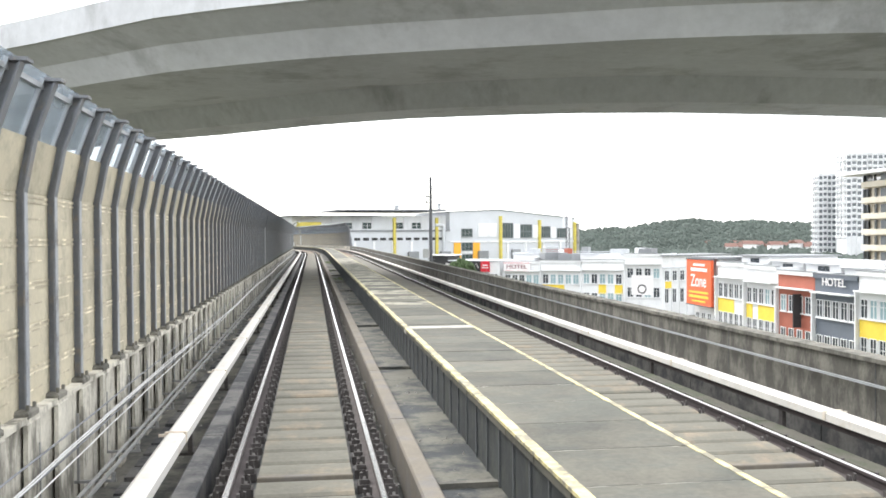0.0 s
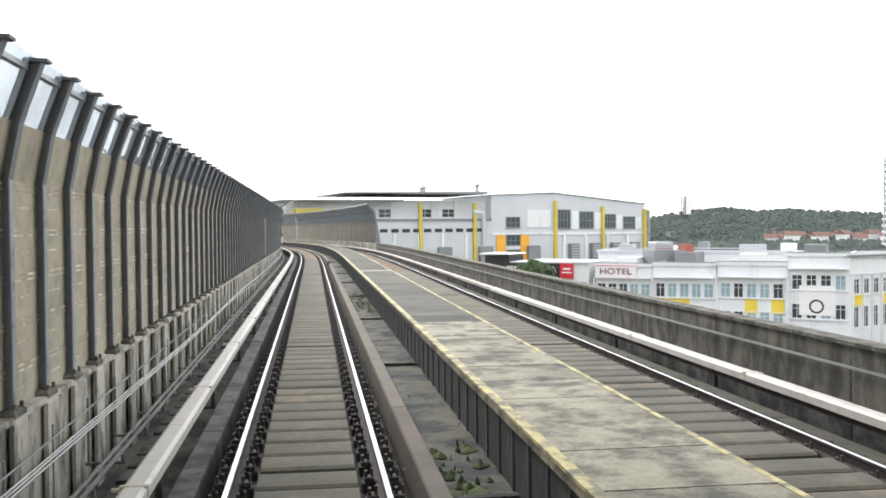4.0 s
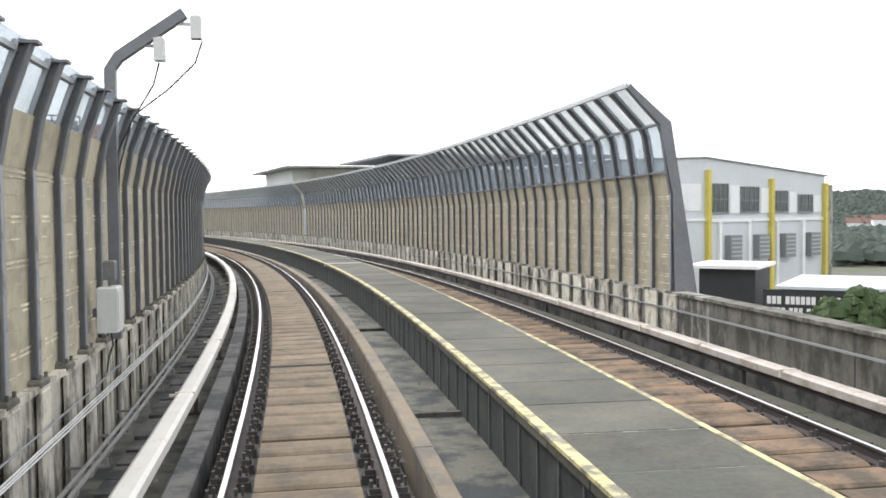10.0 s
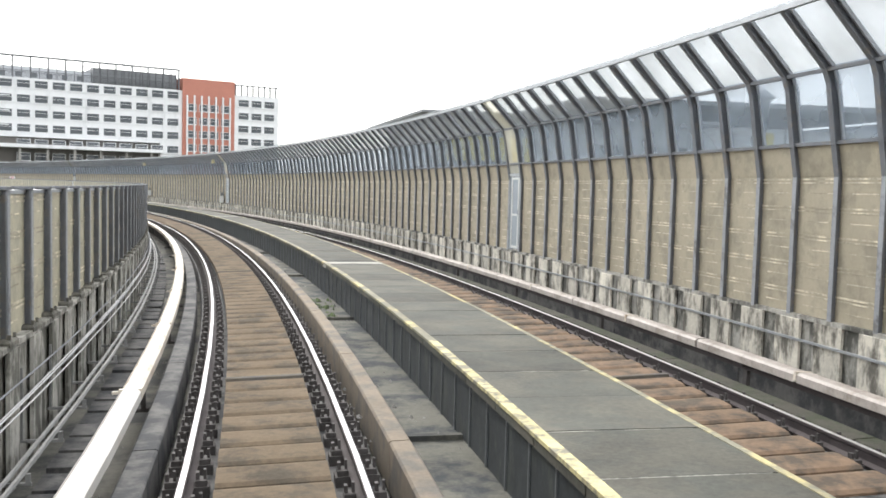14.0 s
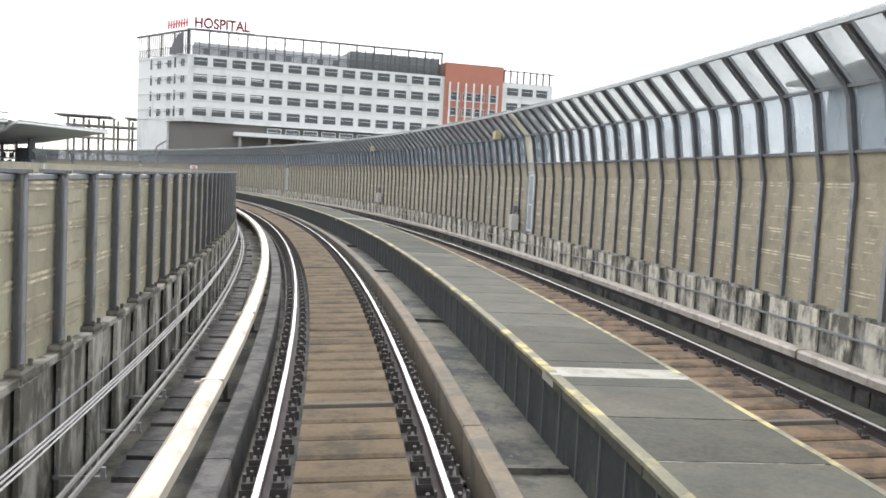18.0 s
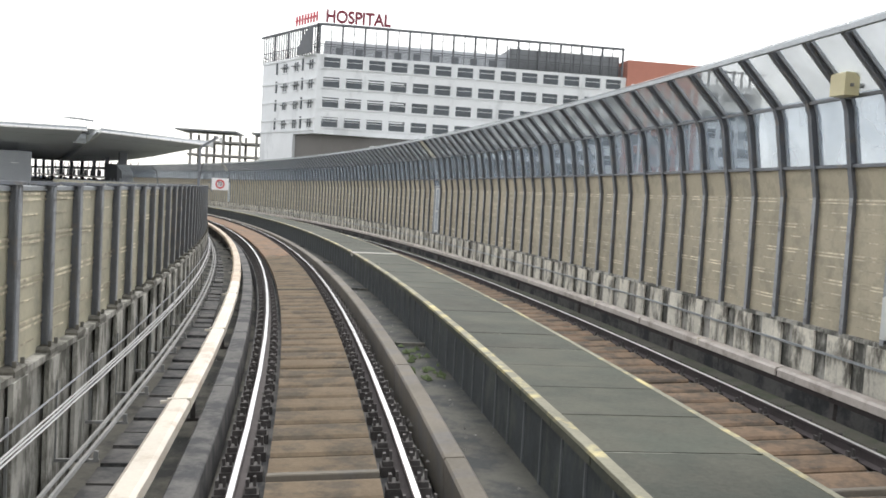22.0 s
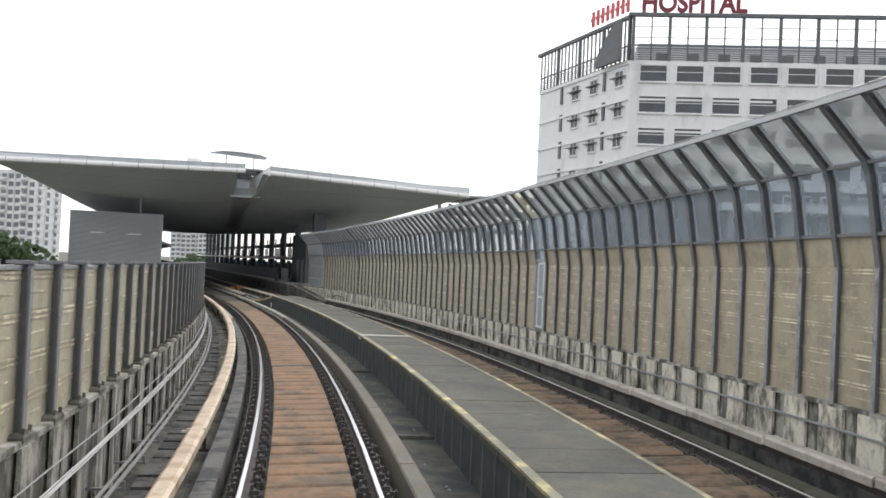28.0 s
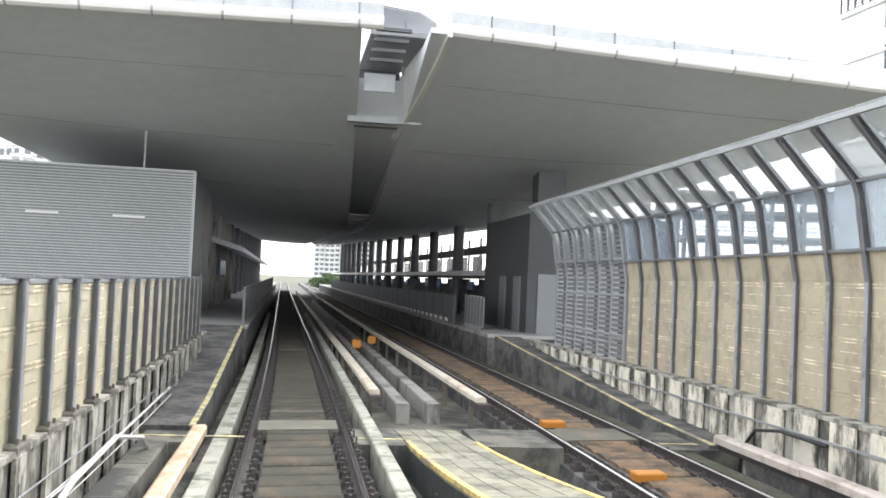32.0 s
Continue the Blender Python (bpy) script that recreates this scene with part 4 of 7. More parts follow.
def door_left(s, bays, parent, low):
    m = wall_pose(*min(bays, key=lambda q: abs((q[0] + q[1]) / 2 - s)), LF - 0.04)
    top = 2.38 if low else 3.05
    d = part("door", Mesh().box(-0.1, -wL / 2 + 0.05, 0.95, -0.05, wL / 2 - 0.05, top), WHITE_DOOR, parent, "pale grey emergency door", m)
    f = Mesh()
    for y in (-wL / 2, wL / 2 - 0.05):
        f.box(-0.12, y, 0.9, 0.01, y + 0.05, top + 0.06)
    f.box(-0.12, -wL / 2 + 0.05, top, 0.01, wL / 2 - 0.05, top + 0.06)
    part("door_frame", f, GALV, d)
    mid = 0.95 + (top - 0.95) * 0.5
    for z0, z1 in ((1.05, mid - 0.06), (mid + 0.06, top - 0.1)):
        part("door_panel", Mesh().box(-0.05, -wL / 2 + 0.16, z0, -0.03, wL / 2 - 0.16, z1), GALV, d)
    part("handle", Mesh().tube([(-0.04, -wL / 2 + 0.1, mid - 0.05), (0.0, -wL / 2 + 0.1, mid), (-0.04, -wL / 2 + 0.1, mid + 0.08)], 0.015), GALV, d)
    if not low:
        part("clear_panel", mirrored(slab_between([(-x, z) for x, z in ((0.02, 3.1), (0.3, 4.05))], wL, 0.015)), CLEAR, parent, m=m)


for s in DOORS_L:
    door_left(s, l_bays, left_barrier, False)
for s in DOORS_LOW:
    door_left(s, low_bays, low_barrier, True)

# ---- poles, cabinets, sign ----
def camera_mast(s):
    t = thing("camera_mast", "bent grey steel mast with two small white cameras on the barrier", "mast", group="masts on the left barrier", at=stand(s, LF, 0))
    part("mast", bent([(-0.02, 0.9), (-0.02, 4.5), (0.12, 4.72), (0.98, 5.32)], 0.16, 0.14), POST, t)
    for x, z in ((0.62, 4.78), (1.1, 5.08)):
        c = part("camera_unit", Mesh().box(x, -0.09, z - 0.16, x + 0.14, 0.09, z + 0.16, chamfer=0.03), BOX_GREY, t, "small white camera housing")
        part("arm", Mesh().box(x - 0.22, -0.02, z + 0.02, x, 0.02, z + 0.06), GALV, c)
    part("cable", Mesh().tube([(1.25, 0, 4.9), (1.15, 0, 4.6), (0.8, 0, 4.25), (0.35, 0, 3.9), (0.12, 0, 3.4), (0.1, 0.05, 2.4), (0.06, 0.02, 1.9)], 0.012, 4), BLACK, t)
    part("cable", Mesh().tube([(0.68, 0, 4.6), (0.6, 0, 4.3), (0.3, 0, 3.8), (0.14, 0, 3.2), (0.05, 0.05, 2.1)], 0.012, 4), BLACK, t)
    return t


def wall_box(s, lat, z, d, group):
    t = thing("equipment_cabinet", "small pale grey equipment box fixed to the noise barrier", "cabinet", group=group, at=stand(s, lat, z))
    part("body", Mesh().box(-0.12, -0.19, -0.28, 0.12, 0.19, 0.28, chamfer=0.02), BOX_GREY, t)
    part("door", Mesh().box(d * 0.12 - 0.012, -0.16, -0.24, d * 0.12 + 0.012, 0.16, 0.22), BOX_GREY, t)
    part("sensor", Mesh().box(-0.06, -0.1, 0.36, 0.08, 0.08, 0.6, chamfer=0.02).tube([(0, 0, 0.28), (0, 0, 0.4)], 0.02), POST, t)
    part("bracket", Mesh().box(-0.2 if d > 0 else 0.05, -0.05, -0.1, -0.05 if d > 0 else 0.26, 0.05, 0.0), POST, t)
    part("cable", Mesh().tube([(0, 0, -0.28), (0.02, 0.03, -0.45), (-0.03 * d, 0, -0.6), (-0.06 * d, 0.02, -0.8)], 0.012, 4), BLACK, t)


camera_mast(157.9)
camera_mast(342.4)
wall_box(156.9, LF + 0.16, 1.4, 1, "equipment boxes")
wall_box(342.8, LF + 0.14, 1.35, 1, "equipment boxes")
wall_box(273.0, RF - 0.16, 1.2, -1, "equipment boxes")
wall_box(298.6, RF - 0.16, 1.3, -1, "equipment boxes")

FLOOD = mat("floodlight_front", (0.62, 0.55, 0.33), 0.4, var=0.1)
for s in (275.0, 299.8):
    t = thing("floodlight", "square yellowish floodlight under the leaning barrier top", "light", group="floodlights", at=stand(s, RF - 0.42, 4.42))
    part("housing", Mesh().box(-0.1, -0.18, -0.16, 0.12, 0.18, 0.16, chamfer=0.02), FLOOD, t)
    part("bracket", Mesh().box(0.12, -0.03, -0.03, 0.3, 0.03, 0.03).box(-0.02, -0.21, -0.04, 0.02, 0.21, 0.0), POST, t)

mast = thing("radio_pole", "tall grey steel pole with antennas and a white cabinet", "pole", at=stand(66.0, 8.55, 0))
part("pole", Mesh().tube([(0, 0, -2.0), (0, 0, 3.0), (0, 0, 6.8)], [0.13, 0.12, 0.09], 10), POST, mast)
for z in (5.0, 5.42):
    a = part("antenna", Mesh().box(-0.36, -0.06, z - 0.11, -0.24, 0.06, z + 0.11, chamfer=0.02), BOX_GREY, mast, "small white antenna box")
    part("arm", Mesh().box(-0.25, -0.02, z - 0.03, -0.08, 0.02, z + 0.03), POST, a)
for z in (2.0, 3.2, 4.2, 5.3, 6.0):
    part("step", Mesh().box(0.08, -0.02, z, 0.22, 0.02, z + 0.03), GALV, mast)
c = part("cabinet", Mesh().box(-0.55, -0.2, 1.0, -0.12, 0.2, 1.62, chamfer=0.02), BOX_GREY, mast, "white equipment cabinet")
part("cabinet_door", Mesh().box(-0.52, -0.215, 1.05, -0.15, -0.2, 1.57), BOX_GREY, c)
part("tray", Mesh().box(-0.2, -0.2, 0.86, 0.25, 0.2, 0.93), POST, mast)

RING = mat("sign_ring_red", (0.55, 0.02, 0.03), 0.5, var=0.05, bump=0)
PLATE_WHITE = mat("sign_plate_white", (0.8, 0.78, 0.78), 0.5, var=0.05, bump=0)


def text(name, body, size, material, parent, m, depth=0.01, label="", wide=1.0, bold=0.0):
    cu = bpy.data.curves.new(name, "FONT")
    cu.body, cu.size, cu.extrude, cu.offset = body, size, depth, bold
    cu.align_x, cu.align_y = "CENTER", "CENTER"
    cu.materials.append(material)
    tmp = bpy.data.objects.new(name, cu)
    me = bpy.data.meshes.new_from_object(tmp)
    bpy.data.objects.remove(tmp)
    ob = new(name, me)
    ob.parent = parent
    ob.matrix_local = m @ Matrix.Diagonal((wide, 1, 1, 1))
    return tagged(ob, label)


sign = thing("speed_sign", "white speed limit sign with a red ring over the low barrier", "sign", at=stand(321.5, -2.2, 2.55))
part("plate", Mesh().box(-0.29, 0.0, -0.21, 0.29, 0.012, 0.21), PLATE_WHITE, sign)
ring = Mesh()
for i in range(28):
    a, b = 2 * math.pi * i / 28, 2 * math.pi * (i + 1) / 28
    q = [(r * math.cos(k), y, r * math.sin(k)) for y in (-0.008, 0.0) for r in (0.115, 0.16) for k in (a, b)]
    ring.add(q, [(0, 1, 3, 2), (2, 3, 7, 6), (0, 4, 5, 1), (4, 6, 7, 5)])
part("ring", ring, RING, sign, "red ring")
text("unit", "KPH", 0.055, BLACK, sign, Matrix.Translation((0, -0.006, -0.075)) @ Matrix.Rotation(math.pi / 2, 4, "X"), 0.002, "small black letters KPH")
text("number", "75", 0.165, BLACK, sign, Matrix.Translation((0, -0.006, 0.015)) @ Matrix.Rotation(math.pi / 2, 4, "X"), 0.002, "black number 75", bold=0.006)
part("post", Mesh().box(-0.3, 0.012, -0.3, -0.26, 0.05, 0.19).box(-0.42, 0.012, -0.2, -0.26, 0.05, -0.15).box(-0.42, 0.012, 0.02, -0.26, 0.05, 0.07), POST, sign)

# ---- the station ----
STAT0, STAT1 = 446.0, 600.0
PZ = 0.85
crossing = thing("track_crossing", "concrete crossing slab with worn yellow lines in front of the station", "crossing", "structure")
part("plank", Mesh().sweep(rect(-0.66, -0.2, 0.66, -0.02), 429.2, 430.2, 1, 0.0), GREY_PLANK, crossing)
part("plank", Mesh().sweep(rect(TRACK2 - 0.66, -0.2, TRACK2 + 0.66, -0.02), 429.2, 430.4, 1, TRACK2), GREY_PLANK, crossing)
part("slab", Mesh().sweep(rect(-2.5, DECK, -1.75, -0.03), 428.4, 430.0, 1), BED, crossing)
part("slab", Mesh().sweep(rect(0.86, DECK, 1.9, -0.03), 428.4, 430.0, 1), BED, crossing)
part("yellow_line", Mesh().sweep(rect(-2.6, -0.026, -0.9, -0.018), 428.9, 429.0, 1), YELLOW_LINE, crossing, "worn yellow line")
part("yellow_line", Mesh().sweep(rect(0.9, -0.026, 1.9, -0.018), 428.9, 429.0, 1), YELLOW_LINE, crossing, "worn yellow line")

part("yellow_line", Mesh().sweep(rect(TRACK2 + 0.95, -0.026, 7.2, -0.018), 428.9, 429.0, 1), YELLOW_LINE, crossing, "worn yellow line")
part("slab", Mesh().sweep(rect(TRACK2 + 0.9, DECK, 7.4, -0.03), 428.4, 430.2, 1), BED, crossing)
part("slab", Mesh().sweep(rect(2.9, DECK, TRACK2 - 0.92, -0.03), 428.4, 430.2, 1), BED, crossing)
beam = thing("cable_chamber", "long grey concrete cable chamber beside the left parapet", "chamber", "structure")
part("body", Mesh().sweep([(-2.44, DECK), (-2.44, 0.0), (-2.41, 0.03), (-2.03, 0.03), (-2.0, 0.0), (-2.0, DECK)], 420.8, 428.3, 1.5), BED, beam)
for q in (422.6, 424.5, 426.4):
    part("lid_joint", Mesh().sweep(rect(-2.42, 0.025, -2.02, 0.034), q, q + 0.025, 1), DARK_CONCRETE, beam)

# the walkway ends in a paved ramp
PAVING = mat("olive_paving_slab", (0.27, 0.258, 0.205), 0.9, var=0.4, scale=1.5, tint=(0.15, 0.145, 0.12), amount=0.4, spread=0.35)
ramp = thing("walkway_ramp", "paved ramp with yellow edges at the end of the walkway", "ramp", "structure")
RAMP_S, RAMP_Z = (420.5, 422.0, 423.5, 425.3, 427.2, 430.0), (WZ, 0.44, 0.27, 0.13, 0.03, -0.02)


def ramp_at(s):
    """Left edge, right edge and height of the ramp at a distance along the line."""
    f = max(0.0, (s - 421.0) / 8.0)
    return WA - 0.36 * f, WB - 0.72 * f, float(np.interp(s, RAMP_S, RAMP_Z))


def ramp_band(name, s0, s1, u0, u1, dz0, dz1, steps, material, label=""):
    """A band of the ramp between the fractions u0 and u1 of its width."""
    rings = []
    for k in range(steps + 1):
        q = s0 + (s1 - s0) * k / steps
        l, r, z = ramp_at(q)
        x0, x1 = l + (r - l) * u0, l + (r - l) * u1
        rings.append([on(q, x0, z + dz0), on(q, x0, z + dz1), on(q, x1, z + dz1), on(q, x1, z + dz0)])
    return part(name, Mesh().rings(rings), material, ramp, label)


for i in range(12):
    for j in range(4):
        q = 420.6 + 0.78 * i
        ramp_band("paving_slab", q + 0.012, q + 0.768, j / 4 + 0.009, (j + 1) / 4 - 0.009, -0.1, 0.0, 1, PAVING)
ramp_band("bedding", 420.6, 430.0, 0.03, 0.97, -0.3, -0.012, 8, MORTAR, "pale mortar between the paving slabs")
def strip(l0, l1, pts, d, material, parent, label=""):
    """A band that follows (s, z) points between two lats."""
    part("edge_line", Mesh().rings([[on(s, l0, z), on(s, l0, z + d), on(s, l1, z + d), on(s, l1, z)] for s, z in pts]), material, parent, label)
FRESH_LINE = mat("yellow_edge_paint", (0.7, 0.52, 0.17), 0.75, var=0.35, scale=2.0, fine=30, tint=(0.3, 0.26, 0.17), amount=0.45)
ramp_band("edge_line", 420.6, 428.6, -0.012, 0.055, -0.05, 0.012, 8, FRESH_LINE, "yellow edge line")
ramp_band("edge_line", 420.6, 428.6, 0.95, 1.012, -0.05, 0.012, 8, FRESH_LINE, "yellow edge line")
for u in (0.02, 0.9):
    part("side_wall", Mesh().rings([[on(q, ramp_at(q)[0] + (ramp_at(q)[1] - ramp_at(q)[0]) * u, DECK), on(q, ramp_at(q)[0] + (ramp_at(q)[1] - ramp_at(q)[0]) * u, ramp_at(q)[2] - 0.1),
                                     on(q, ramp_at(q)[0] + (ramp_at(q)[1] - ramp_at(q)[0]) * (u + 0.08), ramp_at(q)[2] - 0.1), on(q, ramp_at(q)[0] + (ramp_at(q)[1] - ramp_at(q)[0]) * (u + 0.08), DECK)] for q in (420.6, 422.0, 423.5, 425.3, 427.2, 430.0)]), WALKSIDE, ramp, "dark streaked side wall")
plate_sign = thing("notice_plate", "small white notice plate on the walkway side wall", "sign", at=stand(420.6, WA - 0.03, 0.02))
part("plate", Mesh().box(-0.02, -0.16, -0.13, 0.0, 0.16, 0.13), PLATE_WHITE, plate_sign)
part("print_block", Mesh().box(-0.026, -0.08, -0.05, -0.02, 0.08, 0.04), GALV, plate_sign)


def side_ramp(name, l0, l1, edge, s0, s1, label):
    t = thing(name, label, "ramp", "structure")
    prof = [(s0, 0.05), (s0 + 3.0, 0.12), (s1, PZ)]
    part("ramp_slab", Mesh().rings([[on(s, l0, DECK), on(s, l0, z), on(s, l1, z), on(s, l1, DECK)] for s, z in prof]), DARK_CONCRETE, t)
    strip(edge - 0.05, edge + 0.05, [(s, z - 0.015) for s, z in prof], 0.02, YELLOW_LINE, t, "worn yellow edge line")


side_ramp("platform_ramp_left", -3.2, -1.72, -1.78, 429.5, STAT0, "concrete ramp with a yellow edge up to the platform")
side_ramp("platform_ramp_right", TRACK2 + 1.65, TRACK2 + 2.55, TRACK2 + 1.72, 428.5, STAT0 - 1, "concrete ramp with a yellow edge beside the far track")

FLOOR = mat("platform_floor", (0.3, 0.3, 0.3), 0.6, var=0.15)
DARK_METAL = mat("dark_station_steel", (0.13, 0.135, 0.145), 0.6, 0.3, var=0.25)
ROOM_DARK = mat("dark_room_cladding", (0.06, 0.064, 0.07), 0.6, var=0.25, scale=0.6)
GLAZE = mat("station_glazing", (0.05, 0.06, 0.07), 0.1, var=0.4)
BLUE_SIGN = mat("blue_station_sign", (0.03, 0.1, 0.3), 0.4, var=0.1)


def platform(name, l0, l1, label):
    t = thing(name, label, "platform", "structure")
    part("platform_slab", Mesh().sweep(rect(min(l0, l1), DECK, max(l0, l1), PZ - 0.12), STAT0, STAT1, 6), DARK_CONCRETE, t)
    part("platform_floor", Mesh().sweep(rect(min(l0, l1), PZ - 0.12, max(l0, l1), PZ), STAT0, STAT1, 6), FLOOR, t)
    part("edge_strip", Mesh().sweep(rect(l0 - 0.02, PZ - 0.12, l0 + 0.02, PZ + 0.004), STAT0, STAT1, 6), CONCRETE, t)
    return t


left_platform = platform("platform_left", -1.62, -9.0, "grey station platform with a dark screen along its edge")
right_platform = platform("platform_right", TRACK2 + 1.62, 15.5, "grey station platform with a dark screen along its edge")
dash = Mesh().box(-0.05, -0.3, -0.05, 0.0, 0.3, 0.1).data("white_dash", PLATE_WHITE)
screen = Mesh().box(0.0, -1.4, 0.0, 0.06, 1.4, 1.25).box(-0.02, -1.43, 0.0, 0.08, -1.37, 1.32).data("screen_panel", DARK_METAL)
for i in range(36):
    s = STAT0 + 9 + i * 2.86
    part("screen_panel", screen, None, right_platform, m=stand(s, TRACK2 + 1.75, PZ))
    part("white_dash", dash, None, right_platform, m=stand(s, TRACK2 + 1.72, PZ + 0.1))
    part("white_dash", dash, None, right_platform, m=stand(s + 1.43, TRACK2 + 1.72, PZ + 0.1))
    part("screen_panel", screen, None, left_platform, m=stand(s - 6, -1.85, PZ))
gate = thing("platform_end_fence", "pale panelled fence at the platform end", "fence", at=stand(STAT0 + 3, TRACK2 + 2.1, PZ))
for i in range(6):
    part("fence_panel", Mesh().box(-0.02, i * 0.62, 0.1, 0.02, i * 0.62 + 0.56, 1.25), CORRUGATED, gate)
    part("post", Mesh().box(-0.03, i * 0.62 + 0.56, 0, 0.03, i * 0.62 + 0.62, 1.3), GALV, gate)

col_m = Mesh().tube([(0, 0, PZ), (0, 0, 8.6)], 0.32, 12).data("column", DARK_METAL)
collar_m = Mesh().tube([(0, 0, 3.1), (0, 0, 3.4)], 0.4, 12).data("collar", DARK_METAL)
for side in (9.6, -4.6):
    for i in range(14):
        t = thing("station_column", "dark round steel column carrying the station roof", "column", group="station columns", at=stand(STAT0 + 12 + i * 9.0, side, 0))
        part("shaft", col_m, None, t)
        part("collar", collar_m, None, t)

concourse = thing("concourse_gallery", "dark steel gallery with a pale fascia above the right platform", "gallery", "structure")
part("beam", Mesh().sweep(rect(9.0, 3.05, 9.35, 3.3), STAT0 + 10, STAT1, 6), PLATE_WHITE, concourse)
part("floor_slab", Mesh().sweep(rect(9.35, 3.0, 15.0, 3.25), STAT0 + 10, STAT1, 6), DARK_METAL, concourse)
for i in range(22):
    part("glazing", Mesh().box(0, 0.1, 3.3, 0.05, 3.2, 4.5), GLAZE, concourse, m=stand(STAT0 + 12 + i * 5.2, 12.5, 0))
    part("blue_sign", Mesh().box(0, 0.4, 2.3, 0.1, 1.9, 2.75), BLUE_SIGN, concourse, m=stand(STAT0 + 16 + i * 5.2, 9.6, 0))
part("back_wall", Mesh().sweep(rect(14.9, PZ, 15.1, 2.5), STAT0 + 10, STAT1, 6), ROOM_DARK, concourse)
part("roof_beam", Mesh().sweep(rect(12.2, 4.6, 12.6, 5.1), STAT0 + 10, STAT1, 6), ROOM_DARK, concourse)
for i in range(18):
    part("mullion", Mesh().box(-0.08, -0.08, 3.25, 0.08, 0.08, 6.2), ROOM_DARK, concourse, m=stand(STAT0 + 11 + i * 4.5, 14.6, 0))
    part("louvre_bay", Mesh().box(-0.05, 0.3, PZ, 0.05, 2.6, 2.9), ROOM_DARK, concourse, m=stand(STAT0 + 13 + i * 5.2, 10.9, 0))
room_r = thing("platform_room", "dark service room with pale doors at the end of the platform", "room", "structure")
part("wall", Mesh().sweep(rect(8.6, PZ, 14.5, 5.4), STAT0 + 1.5, STAT0 + 9, 3), ROOM_DARK, room_r)
for k in (0, 1):
    part("door", Mesh().box(-0.05, 1.0 + 2.4 * k, PZ, 0.0, 2.0 + 2.4 * k, 3.0), CORRUGATED, room_r, m=stand(STAT0 + 1.5, 8.6, 0))
    part("door", Mesh().box(0.4 + 1.3 * k, -0.06, PZ, 1.3 + 1.3 * k, 0.0, 3.1), CORRUGATED, room_r, m=stand(STAT0 + 1.5, 8.6, 0))

room_l = thing("plant_room", "grey corrugated plant room with two slot lights behind the low barrier", "plant room", "structure")
rl = [(-11.7, 1.0), (-11.7, 6.4), (-4.0, 6.4), (-4.0, 1.0)]
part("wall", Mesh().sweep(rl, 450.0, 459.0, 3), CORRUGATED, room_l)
rib_m = Mesh().box(-11.7, -0.05, 1.4, -4.0, 0.0, 1.447).data("rib", RIB_LIT)
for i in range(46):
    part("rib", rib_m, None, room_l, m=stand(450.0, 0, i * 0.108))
for x in (-10.0, -6.9):
    part("slot_light", Mesh().box(x, -0.08, 4.55, x + 1.15, -0.035, 4.63), PLATE_WHITE, room_l, "white slot", m=stand(450.0, 0, 0))
part("edge_trim", Mesh().box(-4.04, -0.06, 1.0, -3.94, 0.04, 6.44).box(-11.75, -0.06, 6.38, -3.94, 0.04, 6.46), GALV, room_l, m=stand(450.0, 0, 0))
wall_l = thing("station_wall_left", "dark louvred wall and piers behind the left platform", "wall", "structure")
part("wall", Mesh().sweep(rect(-9.3, PZ, -9.0, 5.8), 459, STAT1, 6), DARK_METAL, wall_l)
for i in range(7):
    part("pier", Mesh().box(-0.35, -0.35, PZ, 0.35, 0.35, 5.8), CONCRETE, wall_l, m=stand(455 + 4.0 * i, -4.3, 0))
for i in range(5):
    part("louvre_panel", Mesh().box(-0.04, -1.1, PZ, 0.04, 1.1, 4.6), CORRUGATED, wall_l, m=stand(461 + 4.0 * i, -5.2, 0))
part("blue_board", Mesh().box(0.0, 0.0, 2.5, 0.08, 5.0, 3.3), BLUE_SIGN, wall_l, "blue station board", m=stand(466, -4.0, 0))
part("eave", Mesh().sweep([(-4.2, 4.2), (-4.2, 4.5), (-2.6, 4.0), (-2.6, 3.75)], 462, 560, 6), GALV, wall_l)

# roof: a broad wing that hangs lower towards the middle of the station
roof = thing("station_roof", "broad grey panelled station roof with a rounded white front edge", "roof", "structure")
SR = np.linspace(440.0, 470.0, 13)
def wing(l, f):
    """Soffit height over a front-to-back fraction f."""
    return 9.88 - (0.042 * max(0, l - 2.8) + 0.025 * max(0, 2.8 - l)) * (1 - min(1.0, f)) - 4.2 * math.sin(min(1.0, f) * math.pi / 2) ** 1.05 * (1 - 0.3 * (abs(l - 2.8) / 15) ** 2)
LA0, LA1, LB0, LB1 = -17.0, -6.6, 21.5, 14.0
def far_rise(s):
    """The soffit climbs again towards the far end of the station."""
    return 2.3 * max(0.0, s - 475.0) / 100.0
def soffit(l_from, l_to):
    b = Mesh()
    rows = []
    for s in list(SR) + [500.0, 540.0, 575.0]:
        f = min(1.0, (s - 440) / 30)
        a, c = LA0 + (LA1 - LA0) * f, LB0 + (LB1 - LB0) * f
        row = []
        for k in range(13):
            u = k / 12
            lo, hi = a + (c - a) * l_from, a + (c - a) * l_to
            row.append(on(s, lo + (hi - lo) * u, wing(lo + (hi - lo) * u, f) + far_rise(s)))
        rows.append(row + [Vector((p.x, p.y, on(s, 0, 10.0 - 0.3 * f).z)) for p in reversed(row)])
    return b.rings(rows)
part("soffit", soffit(0.0, 0.478), STATION, roof)
part("soffit", soffit(0.53, 1.0), STATION, roof)
